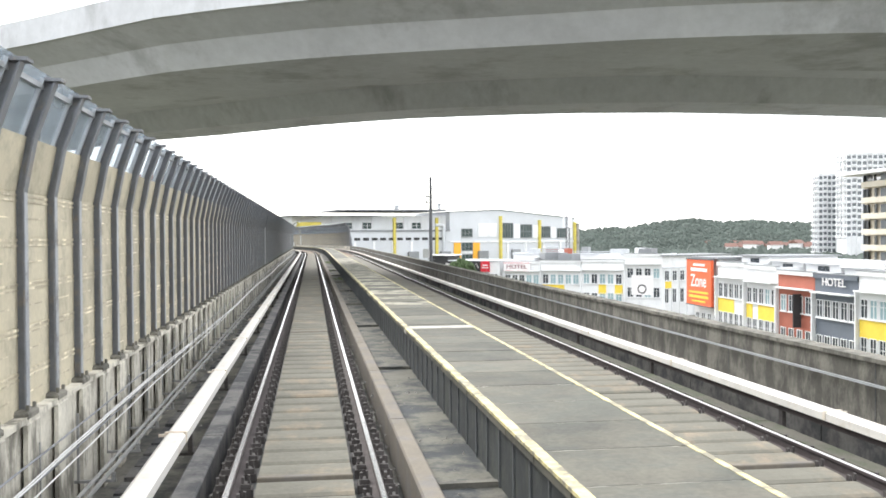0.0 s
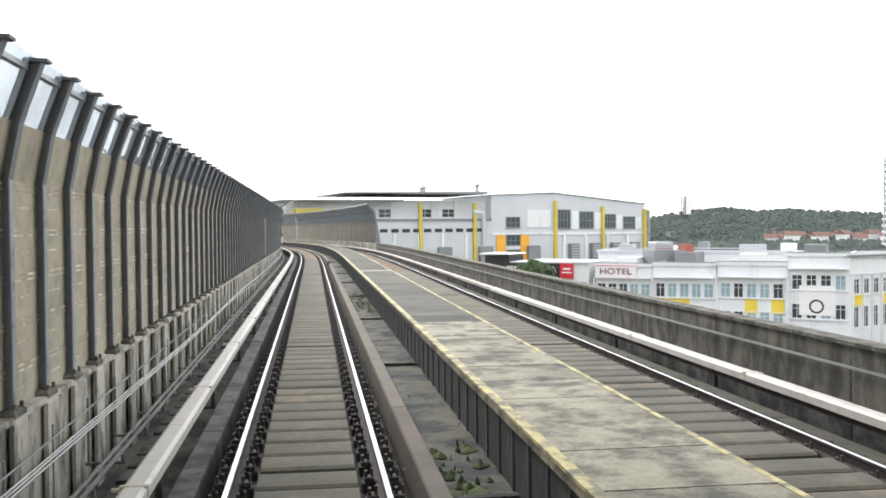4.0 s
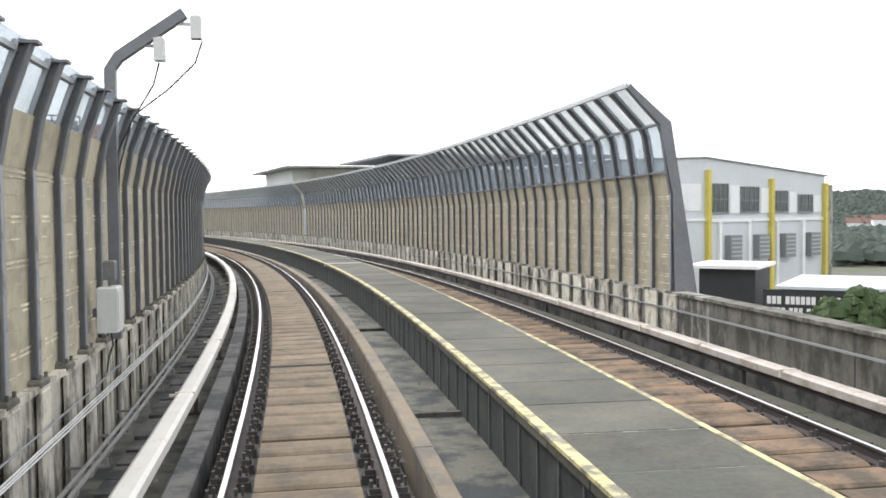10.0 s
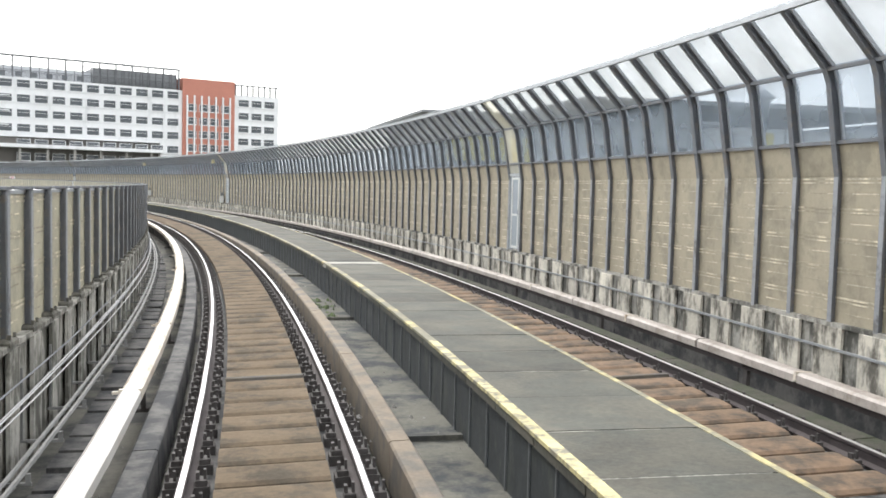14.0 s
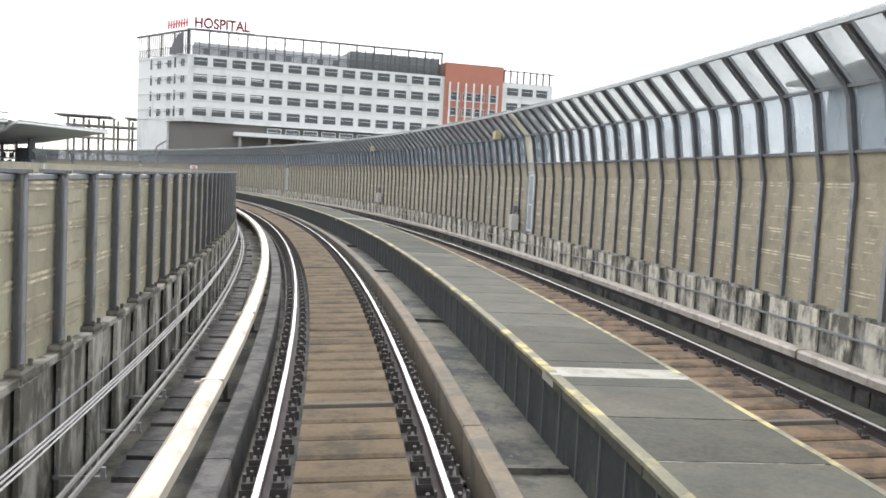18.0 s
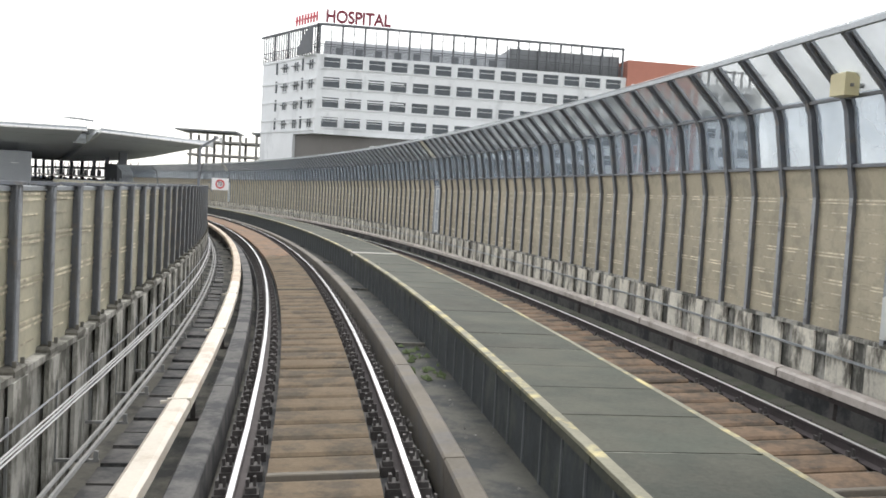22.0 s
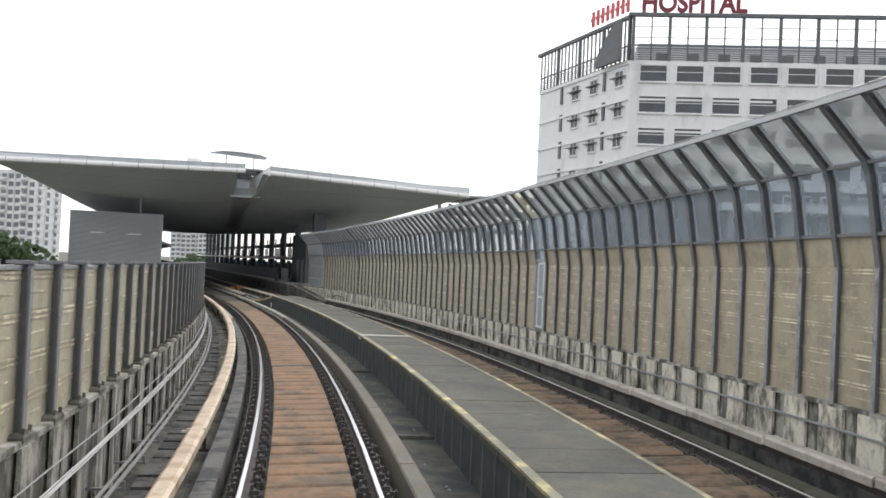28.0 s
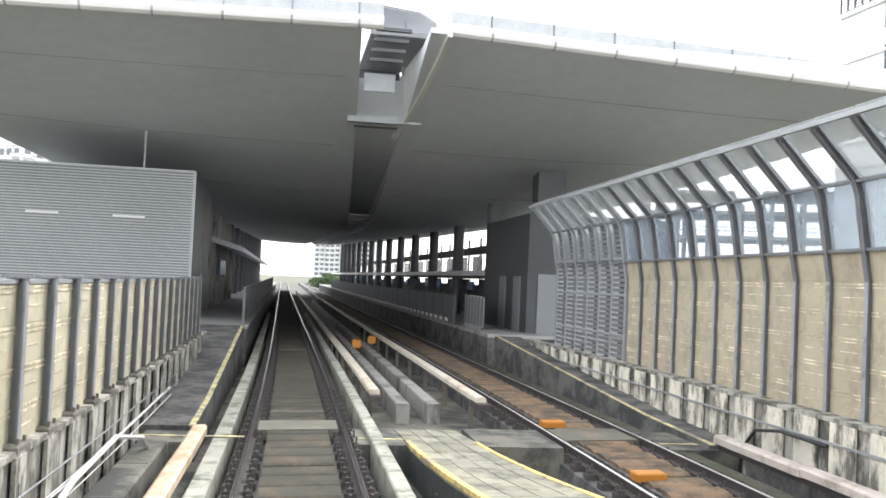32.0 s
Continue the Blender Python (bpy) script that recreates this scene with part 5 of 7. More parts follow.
part("soffit", Mesh().rings([[on(s, 1.8, 8.6 - 2.6 * f), on(s, 1.8, 9.9), on(s, 4.2, 9.9), on(s, 4.2, 8.6 - 2.6 * f)] for s, f in ((447, 0.1), (470, 0.95), (575, 0.15))]), STATION, roof)
for sj in (443.5, 450.0, 457.0):
    fj = (sj - 440) / 30
    for l0, l1 in ((-15.5, 1.2), (4.4, 17.5)):
        part("soffit_joint", Mesh().rings([[on(sj, l, wing(l, fj) - 0.012), on(sj, l, wing(l, fj) + 0.01), on(sj + 0.03, l, wing(l, fj) + 0.01), on(sj + 0.03, l, wing(l, fj) - 0.012)] for l in np.linspace(l0, l1, 9)]), ROOF_GREY, roof)


def edge_z(l):
    return 10.03 - 0.042 * max(0, l - 2.8) - 0.025 * max(0, 2.8 - l)


def front_edge(l0, l1):
    e = part("front_edge", Mesh().tube([on(440.0, l, edge_z(l)) for l in np.linspace(l0, l1, 15)], 0.2, 10), PLATE_WHITE, roof, "rounded white edge tube")
    part("fascia", Mesh().rings([[on(440.05, l, edge_z(l) + 0.15), on(440.05, l, edge_z(l) + 0.58), on(440.2, l, edge_z(l) + 0.58), on(440.2, l, edge_z(l) + 0.15)] for l in np.linspace(l0, l1, 8)]), GALV, roof, "grey fascia strip")
    for l in np.arange(l0 + 1.2, l1, 1.9):
        part("joint_ring", Mesh().tube([on(440.0, l - 0.03, edge_z(l)), on(440.0, l + 0.03, edge_z(l))], 0.208, 10), GALV, e)
        part("fascia_joint", Mesh().box(-0.02, -0.03, 0.15, 0.02, 0.0, 0.6), ROOF_GREY, e, m=stand(440.05, l, edge_z(l)))
front_edge(LA0, 2.0)
front_edge(4.0, LB1 + 7.5)
spout = thing("roof_gutter_nose", "grey scooped gutter nose with a flat cap between the roof wings", "gutter", "structure", at=stand(440.0, 0, 0))
part("cap", Mesh().rings([[(x, y0, z), (x, y1, z), (x, y1, z + 0.1), (x, y0, z + 0.1)] for x, y0, y1, z in ((-0.3, 6.6, 6.9, 11.95), (0.6, 5.6, 7.9, 12.05), (2.2, 5.2, 8.3, 12.0), (3.8, 5.4, 8.2, 11.9), (4.5, 6.2, 7.4, 11.8))]), ROOF_GREY, spout, "thin flat cap plate")
for x in (1.0, 3.4):
    part("cap_stay", Mesh().tube([(x, 6.6, 10.0), (x, 6.7, 12.0)], 0.05, 6), GALV, spout)
# End wall of the right wing; the light falling on it is in its white.
fin = []
for i in range(10):
    f = i / 9
    y = -0.15 + 9.0 * f
    zb = 9.8 - 3.9 * math.sin(y / 30 * math.pi / 2) ** 1.05 if y > 0 else 9.85
    fin.append([(3.88 - 0.55 * f * f, y, zb - 0.12), (3.82 - 0.45 * f, y, 10.45 - 0.3 * f), (3.96 - 0.45 * f, y, 10.45 - 0.3 * f), (4.02 - 0.5 * f * f, y, zb - 0.12)])
part("scoop", Mesh().rings(fin), WHITE_DOOR, spout, "curved scoop wall, white for the light on it")
part("sill", Mesh().box(1.5, 6.8, 8.25, 3.3, 7.2, 8.5), GALV, spout)
part("back_wall", Mesh().box(1.8, 7.6, 8.2, 3.4, 7.8, 10.3), DARK_METAL, spout)
for i in range(4):
    part("slat", Mesh().box(1.85, 0.4 + 0.7 * i, 9.9 - 0.14 * i, 2.9, 0.55 + 0.7 * i, 10.0 - 0.14 * i), DARK_METAL, spout)
part("recess_roof", Mesh().box(1.85, 2.4, 10.3, 3.7, 7.6, 10.45), ROOF_GREY, spout)
part("recess_panel", Mesh().box(1.85, 4.4, 8.9, 2.9, 4.5, 9.5), GALV, spout)
# White slats stand for daylight coming through the louvred skylights.
for i in range(9):
    part("ceiling_light_slat", Mesh().box(1.9, 24 + i * 2.2, 5.98, 4.0, 24.7 + i * 2.2, 6.06), WHITE_DOOR, spout)
rod = Mesh().tube([(0, 0, 6.4), (0, 0, 8.0)], 0.04, 6)
part("hanger", rod, GALV, room_l, m=stand(450.2, -5.9, 0))
big = thing("roof_stanchion", "dark square duct hanging from the roof over the barrier end", "duct", at=stand(452.0, 10.6, 0))
part("duct", Mesh().box(-0.6, -0.5, 4.6, 0.6, 0.5, 8.2), DARK_METAL, big)
part("flange", Mesh().box(-0.75, -0.65, 4.5, 0.75, 0.65, 4.65), DARK_METAL, big)

# third rails in the station, between the two tracks
def station_rail(lat, s0, label):
    t = thing("station_third_rail", label, "third rail", "structure")
    part("cover", Mesh().sweep([(lat - 0.11, 0.12), (lat - 0.11, 0.22), (lat - 0.07, 0.25), (lat + 0.07, 0.25), (lat + 0.11, 0.22), (lat + 0.11, 0.12)], s0, 560, 5), COVER, t)
    part("end_cap", Mesh().sweep(rect(lat - 0.13, 0.02, lat + 0.13, 0.14), s0 - 0.3, s0 + 0.5, 1), CLIP, t)
    sup = Mesh().box(-0.05, -0.06, DECK, 0.05, 0.06, 0.14).data("support", KERB)
    for i in range(26):
        part("support", sup, None, t, m=stand(s0 + 1 + i * 3.4, lat, 0))
station_rail(1.62, 433.6, "cream third rail cover starting at the station")
station_rail(TRACK2 - 1.45, 432.6, "white third rail cover of the far track in the station")
kerb_line("centre_kerb", 2.15, 2.45, -0.1, 434, 520, 4.6, CONCRETE, "concrete kerb between the station tracks")
kerb_line("centre_kerb_far", 2.85, 3.15, -0.1, 434, 520, 4.6, CONCRETE, "concrete kerb between the station tracks")
for s, lat, pv in ((426.2, TRACK2 - 0.35, TRACK2), (430.9, TRACK2 - 0.4, TRACK2)):
    t = thing("track_beacon", "small orange beacon box between the rails", "beacon", group="track beacons", at=stand(s, lat, 0, 0, pv))
    part("body", Mesh().box(-0.22, -0.14, -0.06, 0.22, 0.14, 0.06, chamfer=0.02), ORANGE_BOX, t)
for s, lat in ((449.9, 2.46), (452.4, 3.3)):
    t = thing("signal_box", "small orange box on a short stand beside the track", "box", group="trackside boxes", at=stand(s, lat, 0))
    part("body", Mesh().box(-0.16, -0.16, -0.05, 0.16, 0.16, 0.26, chamfer=0.02), ORANGE_BOX, t)
    part("stand", Mesh().box(-0.04, -0.04, DECK, 0.04, 0.04, -0.05), CLIP, t)
loops = thing("loose_cable_loop", "thick black cable looping out of the parapet", "cable", at=stand(427.5, RF, 0))
part("cable", Mesh().tube([(-0.05, -1.6, 0.5), (-0.2, -0.6, 0.55), (-0.25, 0.1, 0.45), (-0.25, 0.5, 0.1), (-0.2, 0.7, -0.4)], 0.03), BLACK, loops)
loops = thing("loose_cable_loop", "thick white cable looping down the parapet", "cable", at=stand(426.5, LF, 0))
part("cable", Mesh().tube([(0.12, -7.5, 0.25), (0.2, -5.0, 0.1), (0.15, -2.6, 0.35), (0.25, -0.8, 0.5), (0.35, 0.6, 0.25), (0.4, 1.6, -0.3)], 0.035), CABLE_WHITE, loops)

# ---- buildings ----
def face_pose(p, d):
    """Pose on a facade: x along the direction d, y into the building, z up."""
    return Matrix.Translation(p) @ Matrix.Rotation(math.atan2(d[1], d[0]), 4, "Z")


def window_mesh(name, w, h, bars, rail, frame_mat, glass=None, rim=0.1):
    """A framed window, sill below, w wide and h high from its lower left corner; rail: height of a cross rail."""
    f = Mesh()
    for x in (0, w - rim):
        f.box(x, -0.08, 0, x + rim, 0.12, h)
    for z in (0, h - rim):
        f.box(rim, -0.08, z, w - rim, 0.12, z + rim)
    for i in range(bars):
        x = w * (i + 1) / (bars + 1)
        f.box(x - rim / 3, -0.05, rim, x + rim / 3, 0.1, h - rim)
    if rail:
        f.box(rim, -0.05, rail, w - rim, 0.1, rail + rim * 0.7)
    f.box(-0.1, -0.22, -0.12, w + 0.1, 0.1, 0.0)
    return f.data(name, frame_mat), Mesh().box(rim, 0.02, rim, w - rim, 0.06, h - rim).data("pane", glass or GLASS)


def put_window(pair, parent, m, name="window"):
    w = part(name, pair[0], None, parent, m=m)
    part("pane", pair[1], None, w)
    return w


# the hospital
hosp = thing("hospital", "white hospital block with grid windows and a steel roof frame", "building", at=face_pose((-146.0, 450.3, 0), (0.835, 0.55)))
HL, HT = 101.0, 31.4
side_turn = Matrix.Rotation(math.atan2(0.49, -0.87) - math.atan2(0.55, 0.835), 4, "Z")
sd = Vector((math.cos(math.atan2(0.49, -0.87) - math.atan2(0.55, 0.835)), math.sin(math.atan2(0.49, -0.87) - math.atan2(0.55, 0.835)), 0))
SLEN = 27.0
foot_h = [(0, 0), (HL, 0), (HL, 34), (30, 40), (sd.x * SLEN, sd.y * SLEN)]


def prism(poly, z0, z1, push=0.0):
    cx, cy = sum(p[0] for p in poly) / len(poly), sum(p[1] for p in poly) / len(poly)
    q = []
    for x, y in poly:
        d = math.hypot(x - cx, y - cy)
        q.append((x + (x - cx) / d * push, y + (y - cy) / d * push))
    n = len(q)
    return Mesh().add([(x, y, z0) for x, y in q] + [(x, y, z1) for x, y in q],
                      [tuple(range(n - 1, -1, -1)), tuple(range(n, 2 * n))] + [(i, (i + 1) % n, n + (i + 1) % n, n + i) for i in range(n)])


part("upper_wall", prism(foot_h, 14.4, HT), WHITE, hosp)
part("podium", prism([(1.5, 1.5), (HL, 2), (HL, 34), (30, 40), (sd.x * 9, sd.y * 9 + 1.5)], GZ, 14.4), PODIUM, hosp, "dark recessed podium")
part("base_wall", prism([(sd.x * 10, sd.y * 10), (sd.x * SLEN, sd.y * SLEN), (20, 38), (10, 20)], GZ, 14.4), WHITE, hosp)
part("base_wall", Mesh().box(62, 0.1, GZ, HL, 30, 14.4), WHITE, hosp)
part("canopy", Mesh().box(12, -5, 11.2, 62, 2, 12.2), WHITE, hosp, "white canopy slab")
for i in range(7):
    part("canopy_column", Mesh().box(13 + 7.5 * i, -4, GZ, 13.7 + 7.5 * i, -3.3, 11.2), CONCRETE, hosp)
for z in (15.0, 17.6, 21.7, 26.0, 30.9):
    part("band", prism([foot_h[4], (0, 0), (HL, 0), (HL, 3), (3, 3)], z, z + (0.5 if z > 30 else 0.28), 0.28), WHITE, hosp)
hw = window_mesh("window", 3.7, 2.35, 0, 1.35, WHITE, GLASS, 0.12)
for r, z in enumerate((28.5, 24.3, 20.0, 15.8)):
    for i in range(14):
        put_window(hw, hosp, m=Matrix.Translation((1.3 + 4.83 * i, -0.06, z)))
for z in (11.9, 8.0):
    for i in range(4, 14):
        put_window(hw, hosp, m=Matrix.Translation((1.3 + 4.83 * i, -0.06, z - 0.5)))
pil_h = Mesh().box(0.55, -0.12, 14.6, 0.85, 0.1, 30.9).data("pilaster", WHITE)
for i in range(15):
    part("pilaster", pil_h, None, hosp, m=Matrix.Translation((4.83 * i, 0, 0)))
sw = window_mesh("side_window", 2.2, 2.2, 1, 1.2, WHITE, GLASS, 0.12)
hood = Mesh().box(-0.6, -0.6, 1.2, 2.8, 0, 1.32).data("sun_hood", ROOF_GREY)
slotw = Mesh().box(0, -0.15, 0, 0.6, 0.05, 2.6).data("slot_window", GLASS)
out = side_turn @ Matrix.Rotation(math.pi, 4, "Z")
for z in (28.2, 24.0, 19.8, 15.6):
    for a in (3.6, 10.6, 16.0):
        m = side_turn @ Matrix.Translation((a, 0.06, z)) @ Matrix.Rotation(math.pi, 4, "Z")
        w_ = put_window(sw, hosp, m=m)
        part("sun_hood", hood, None, w_)
    for a in (6.8, 19.6):
        part("slot_window", slotw, None, hosp, m=side_turn @ Matrix.Translation((a, 0.06, z)) @ Matrix.Rotation(math.pi, 4, "Z"))
# steel roof frame
TOPZ = 37.4
rf = part("roof_frame", Mesh().box(-0.4, -0.4, TOPZ, 68, 0.3, TOPZ + 0.45).box(-0.4, 0.0, 33.4, 68, 0.2, 33.6), DARK_METAL, hosp, "dark steel roof frame")
part("side_beam", Mesh().box(0, -0.3, TOPZ - 0.2, SLEN + 1, 0.3, TOPZ + 0.25).box(0, -0.1, 33.4, SLEN, 0.1, 33.6), DARK_METAL, rf, m=side_turn)
colh = Mesh().box(-0.2, -0.2, HT, 0.2, 0.2, TOPZ).data("frame_post", DARK_METAL)
thin = Mesh().box(-0.09, -0.09, HT, 0.09, 0.09, TOPZ).data("thin_post", DARK_METAL)
for i in range(29):
    part("frame_post", colh if i % 2 == 0 else thin, None, rf, m=Matrix.Translation((0.3 + 2.41 * i, 0, 0)))
for i in range(24):
    part("frame_post", colh if i % 6 == 0 else thin, None, rf, m=side_turn @ Matrix.Translation((1.15 * i + 0.4, 0, 0)))
for i in range(6):
    part("louvre_blade", Mesh().box(0, -0.2, 31.6 + 0.3 * i, SLEN, -0.1, 31.68 + 0.3 * i), DARK_METAL, rf, m=side_turn)
    part("louvre_blade", Mesh().box(0, 0.1, 31.6 + 0.3 * i, 68, 0.25, 31.68 + 0.3 * i), DARK_METAL, rf)
part("plant_screen", Mesh().box(42.5, 3, HT, 68, 20, 36.3), ROOF_GREY, hosp, "grey rooftop plant screen")
for k in range(13):
    part("screen_post", Mesh().box(42.5 + 2.1 * k, 2.8, HT, 42.65 + 2.1 * k, 3, 36.4), DARK_METAL, hosp)
part("roof_house", Mesh().box(1.5, 6, HT, 42.5, 20, 35.2), GREY_WALL, hosp, "pale rooftop plant house")
for k in range(9):
    part("roof_house_vent", Mesh().box(4.0 + 4.3 * k, 5.9, HT + 0.9, 5.6 + 4.3 * k, 6.0, HT + 2.4), FAR_GLASS, hosp)
for k in range(3):
    part("screen_rail", Mesh().box(-0.2, -0.05, HT + 1.6 + 1.5 * k, 68, 0.05, HT + 1.68 + 1.5 * k), DARK_METAL, hosp)
part("corner_screen", Mesh().rings([[(0.3, y, HT), (0.3, y, 36.8), (3.0, y, 36.2), (6.5, y, 33.0), (7.0, y, HT)] for y in (1.2, 1.5)]), DARK_METAL, hosp, "dark corner plant screen", m=side_turn)
part("red_tower", Mesh().box(68.9, -0.6, GZ, 86.0, 14, 35.3), TERRACOTTA, hosp, "terracotta red tower part")
for i in range(4):
    for j in range(5):
        put_window(hw, hosp, m=Matrix.Translation((70.6 + 3.6 * i, -0.68, 8.0 + 4.25 * j)) @ Matrix.Scale(0.75, 4, (1, 0, 0)))
for i in range(7):
    part("fin", Mesh().box(70.0 + 2.35 * i, -1.3, 6, 70.4 + 2.35 * i, -0.6, 30.0), WHITE, hosp, "white vertical fin")
part("end_wall", Mesh().box(86.0, -0.3, GZ, HL + 0.5, 30, 31.2), WHITE, hosp)
for i in range(3):
    for j in range(6):
        put_window(hw, hosp, m=Matrix.Translation((87.3 + 4.5 * i, -0.38, 6.5 + 4.2 * j)))
for i in range(8):
    part("frame_post", colh, None, rf, m=Matrix.Translation((86.5 + 2.0 * i, 0, -2.6)))
part("side_beam", Mesh().box(86, -0.3, 34.3, HL + 1, 0.2, 34.6), DARK_METAL, rf)
hs_sign = thing("hospital_sign", "maroon rooftop letters reading hospital", "sign", at=face_pose((-146.0, 450.3, 0), (0.835, 0.55)))
text("letters", "HOSPITAL", 3.6, MAROON, hs_sign, Matrix.Translation((8.3, 1.2, 39.55)) @ Matrix.Rotation(math.pi / 2, 4, "X"), 0.15, wide=0.86, bold=0.12)
part("stand", Mesh().box(1.0, 1.3, 37.7, 16.5, 1.45, 38.2), DARK_METAL, hs_sign)
LOGO = mat("faded_red_letters", (0.55, 0.1, 0.12), 0.6, var=0.1, bump=0)
for i in range(8):
    part("letter_bar", Mesh().box(0.9 + 1.35 * i, -0.15, 38.3, 1.4 + 1.35 * i, 0.1, 40.5).box(1.4 + 1.35 * i, -0.15, 39.2, 1.75 + 1.35 * i, 0.1, 39.6), LOGO, hs_sign, m=side_turn)

# the open steel-and-concrete frame beside it
car = thing("open_frame_building", "unfinished grey frame building with flat canopy", "building", at=face_pose((-213, 489, 0), (0.87, 0.49)))
for z in (5.5, 10.2, 14.0):
    part("floor_slab", Mesh().box(0, 0, z, 34, 14, z + 0.5), CONCRETE, car)
for i in range(8):
    for y in (0.3, 13):
        part("column", Mesh().box(0.6 + 4.6 * i, y, GZ, 1.3 + 4.6 * i, y + 0.7, 16.6), CONCRETE, car)
part("canopy", Mesh().box(-3, -2, 17.0, 14, 15, 17.4), ROOF_GREY, car)
part("canopy", Mesh().box(18, -2, 17.0, 36, 15, 17.4), ROOF_GREY, car)
part("railing", Mesh().box(0, -0.1, 11.4, 34, 0.0, 11.5).box(0, -0.1, 12.0, 34, 0.0, 12.1), DARK_METAL, car)

# the grey and yellow factory
CW = (59.0, 287.1)
RD, LD = (0.87, 0.49), (-0.97, -0.25)
fac = thing("factory", "pale grey factory with yellow columns and an orange window bay", "building", at=Matrix.Translation((CW[0], CW[1], 0)))
fr = face_pose((0, 0, 0), RD)
fl = Matrix.Rotation(math.atan2(-LD[1], -LD[0]), 4, "Z")          # x runs right, so the left face lies at negative x


def slope_wall(m, x0, x1, z0, za, zb, d, material, name="wall", label=""):
    return part(name, Mesh().rings([[(x0, 0, z0), (x0, 0, za), (x0, d, za), (x0, d, z0)], [(x1, 0, z0), (x1, 0, zb), (x1, d, zb), (x1, d, z0)]]), material, fac, label, m)


def slope_roof(m, x0, x1, za, zb, d):
    return part("roof", Mesh().rings([[(x, -0.3, z), (x, -0.3, z + 0.22), (x, d, z + 0.22), (x, d, z)] for x, z in ((x0, za), (x1, zb))]), ROOF_GREY, fac, "thin dark roof sheet", m)


slope_wall(fr, 0, 33.8, GZ, 10.8, 8.4, 26, GREY_WALL)
slope_roof(fr, -0.4, 34.4, 10.82, 8.36, 27)
slope_wall(fl, -17, 0, GZ, 10.1, 10.8, 30, GREY_WALL)
slope_roof(fl, -17.4, 0.3, 10.12, 10.82, 31)
slope_wall(fl, -66, -17, GZ, 4.4, 4.4, 30, GREY_WALL)
slope_wall(fl @ Matrix.Translation((0, 3, 0)), -66, -17, 4.4, 9.0, 9.0, 20, WHITE, "upper_wall")
slope_wall(fl @ Matrix.Translation((0, -2.5, 0)), -54, -19, 10.35, 10.6, 10.95, 26, ROOF_GREY, "roof", "dark roof overhang")
slope_wall(fl @ Matrix.Translation((0, -2, 0)), -68, -40, 8.7, 8.9, 9.0, 26, ROOF_GREY, "roof", "dark roof overhang")
part("yellow_block", Mesh().box(-64.5, -0.3, 5.0, -58, 8, 7.0), LEMON, fac, m=fl)
part("string_course", Mesh().box(0, -0.25, 0.5, 33.8, 0, 1.0), WHITE, fac, m=fr)
part("string_course", Mesh().box(-17, -0.25, 0.7, 0, 0, 1.1), WHITE, fac, m=fl)
part("parapet_band", Mesh().box(-66, -0.3, 4.1, -17, 0, 4.6), ROOF_GREY, fac, m=fl)
for x0, x1, z0, z1 in ((1.3, 5.8, 2.0, 6.8), (9.0, 14.1, 2.0, 6.35), (18.2, 22.4, 2.0, 5.75), (25.4, 29.9, 1.9, 5.1)):
    put_window(window_mesh("window", x1 - x0, z1 - z0, 3, (z1 - z0) * 0.45, ROOF_GREY, TEAL_GLASS, 0.14), fac, m=fr @ Matrix.Translation((x0, -0.08, z0)))
for x0, x1, z1 in ((6.3, 8.7, 6.5), (14.7, 17.0, 6.1), (22.8, 25.0, 5.5), (30.2, 32.6, 4.9)):
    part("white_bay", Mesh().box(x0, -0.12, 1.9, x1, 0, z1), WHITE, fac, m=fr)
for i in range(4):
    part("pier", Mesh().box(3.0 + 7.8 * i, -0.5, GZ, 3.7 + 7.8 * i, 0, 0.5), WHITE, fac, m=fr)
    a = part("vent_unit", Mesh().box(5.0 + 7.6 * i, -1.2, -5.8, 8.0 + 7.6 * i, -0.1, -1.7), ROOF_GREY, fac, "grey louvred unit", m=fr)
    for k in range(5):
        part("louvre", Mesh().box(5.2 + 7.6 * i, -1.28, -5.2 + 0.7 * k, 7.8 + 7.6 * i, -1.2, -4.95 + 0.7 * k), GALV, a)
yc = Mesh()
for k in range(14):
    yc.box(-0.42, -0.75, GZ + 1.65 * k, 0.42, 0.1, GZ + 1.45 + 1.65 * k)
yc.box(-0.33, -0.65, GZ, 0.33, 0.05, 8.6)
yc = yc.data("yellow_column", LEMON)
for m, x, top in ((fr, 0.3, 0), (fr, 17.2, -1.2), (fr, 33.5, -1.8), (fl, -21.5, -0.6), (fl, -35.3, -0.6)):
    part("yellow_column", yc, None, fac, m=m @ Matrix.Translation((x, 0, top)))
part("corner_pier", Mesh().box(34.3, -0.6, GZ, 35.5, 0.6, 6.8), CONCRETE, fac, "grey corner shaft", m=fr)
part("white_panel", Mesh().box(-7.3, -0.15, 2.4, -0.9, 0, 6.7), WHITE, fac, m=fl)
wo = window_mesh("window", 3.8, 2.6, 2, 1.1, ROOF_GREY, TEAL_GLASS, 0.14)
for z in (2.4, -1.9, -5.6, -9.4):
    put_window(wo, fac, m=fl @ Matrix.Translation((-13.1, -0.1, z)))
for x in (-15.7, -9.2):
    part("orange_pier", Mesh().box(x, -0.3, GZ, x + 2.3, 0, 0.6), ORANGE, fac, m=fl)
for k in range(3):
    part("white_infill", Mesh().box(-13.3, -0.2, -2.8 - 3.75 * k, -9.3, 0, -2.1 - 3.75 * k), WHITE, fac, m=fl)
for i in range(17):
    part("slit_window", Mesh().box(-64 + 2.7 * i, -0.12, 1.5, -62.2 + 2.7 * i, 0.02, 2.3), BLACK, fac, m=fl)
wu = window_mesh("window", 3.4, 2.1, 1, 1.0, WHITE, TEAL_GLASS, 0.14)
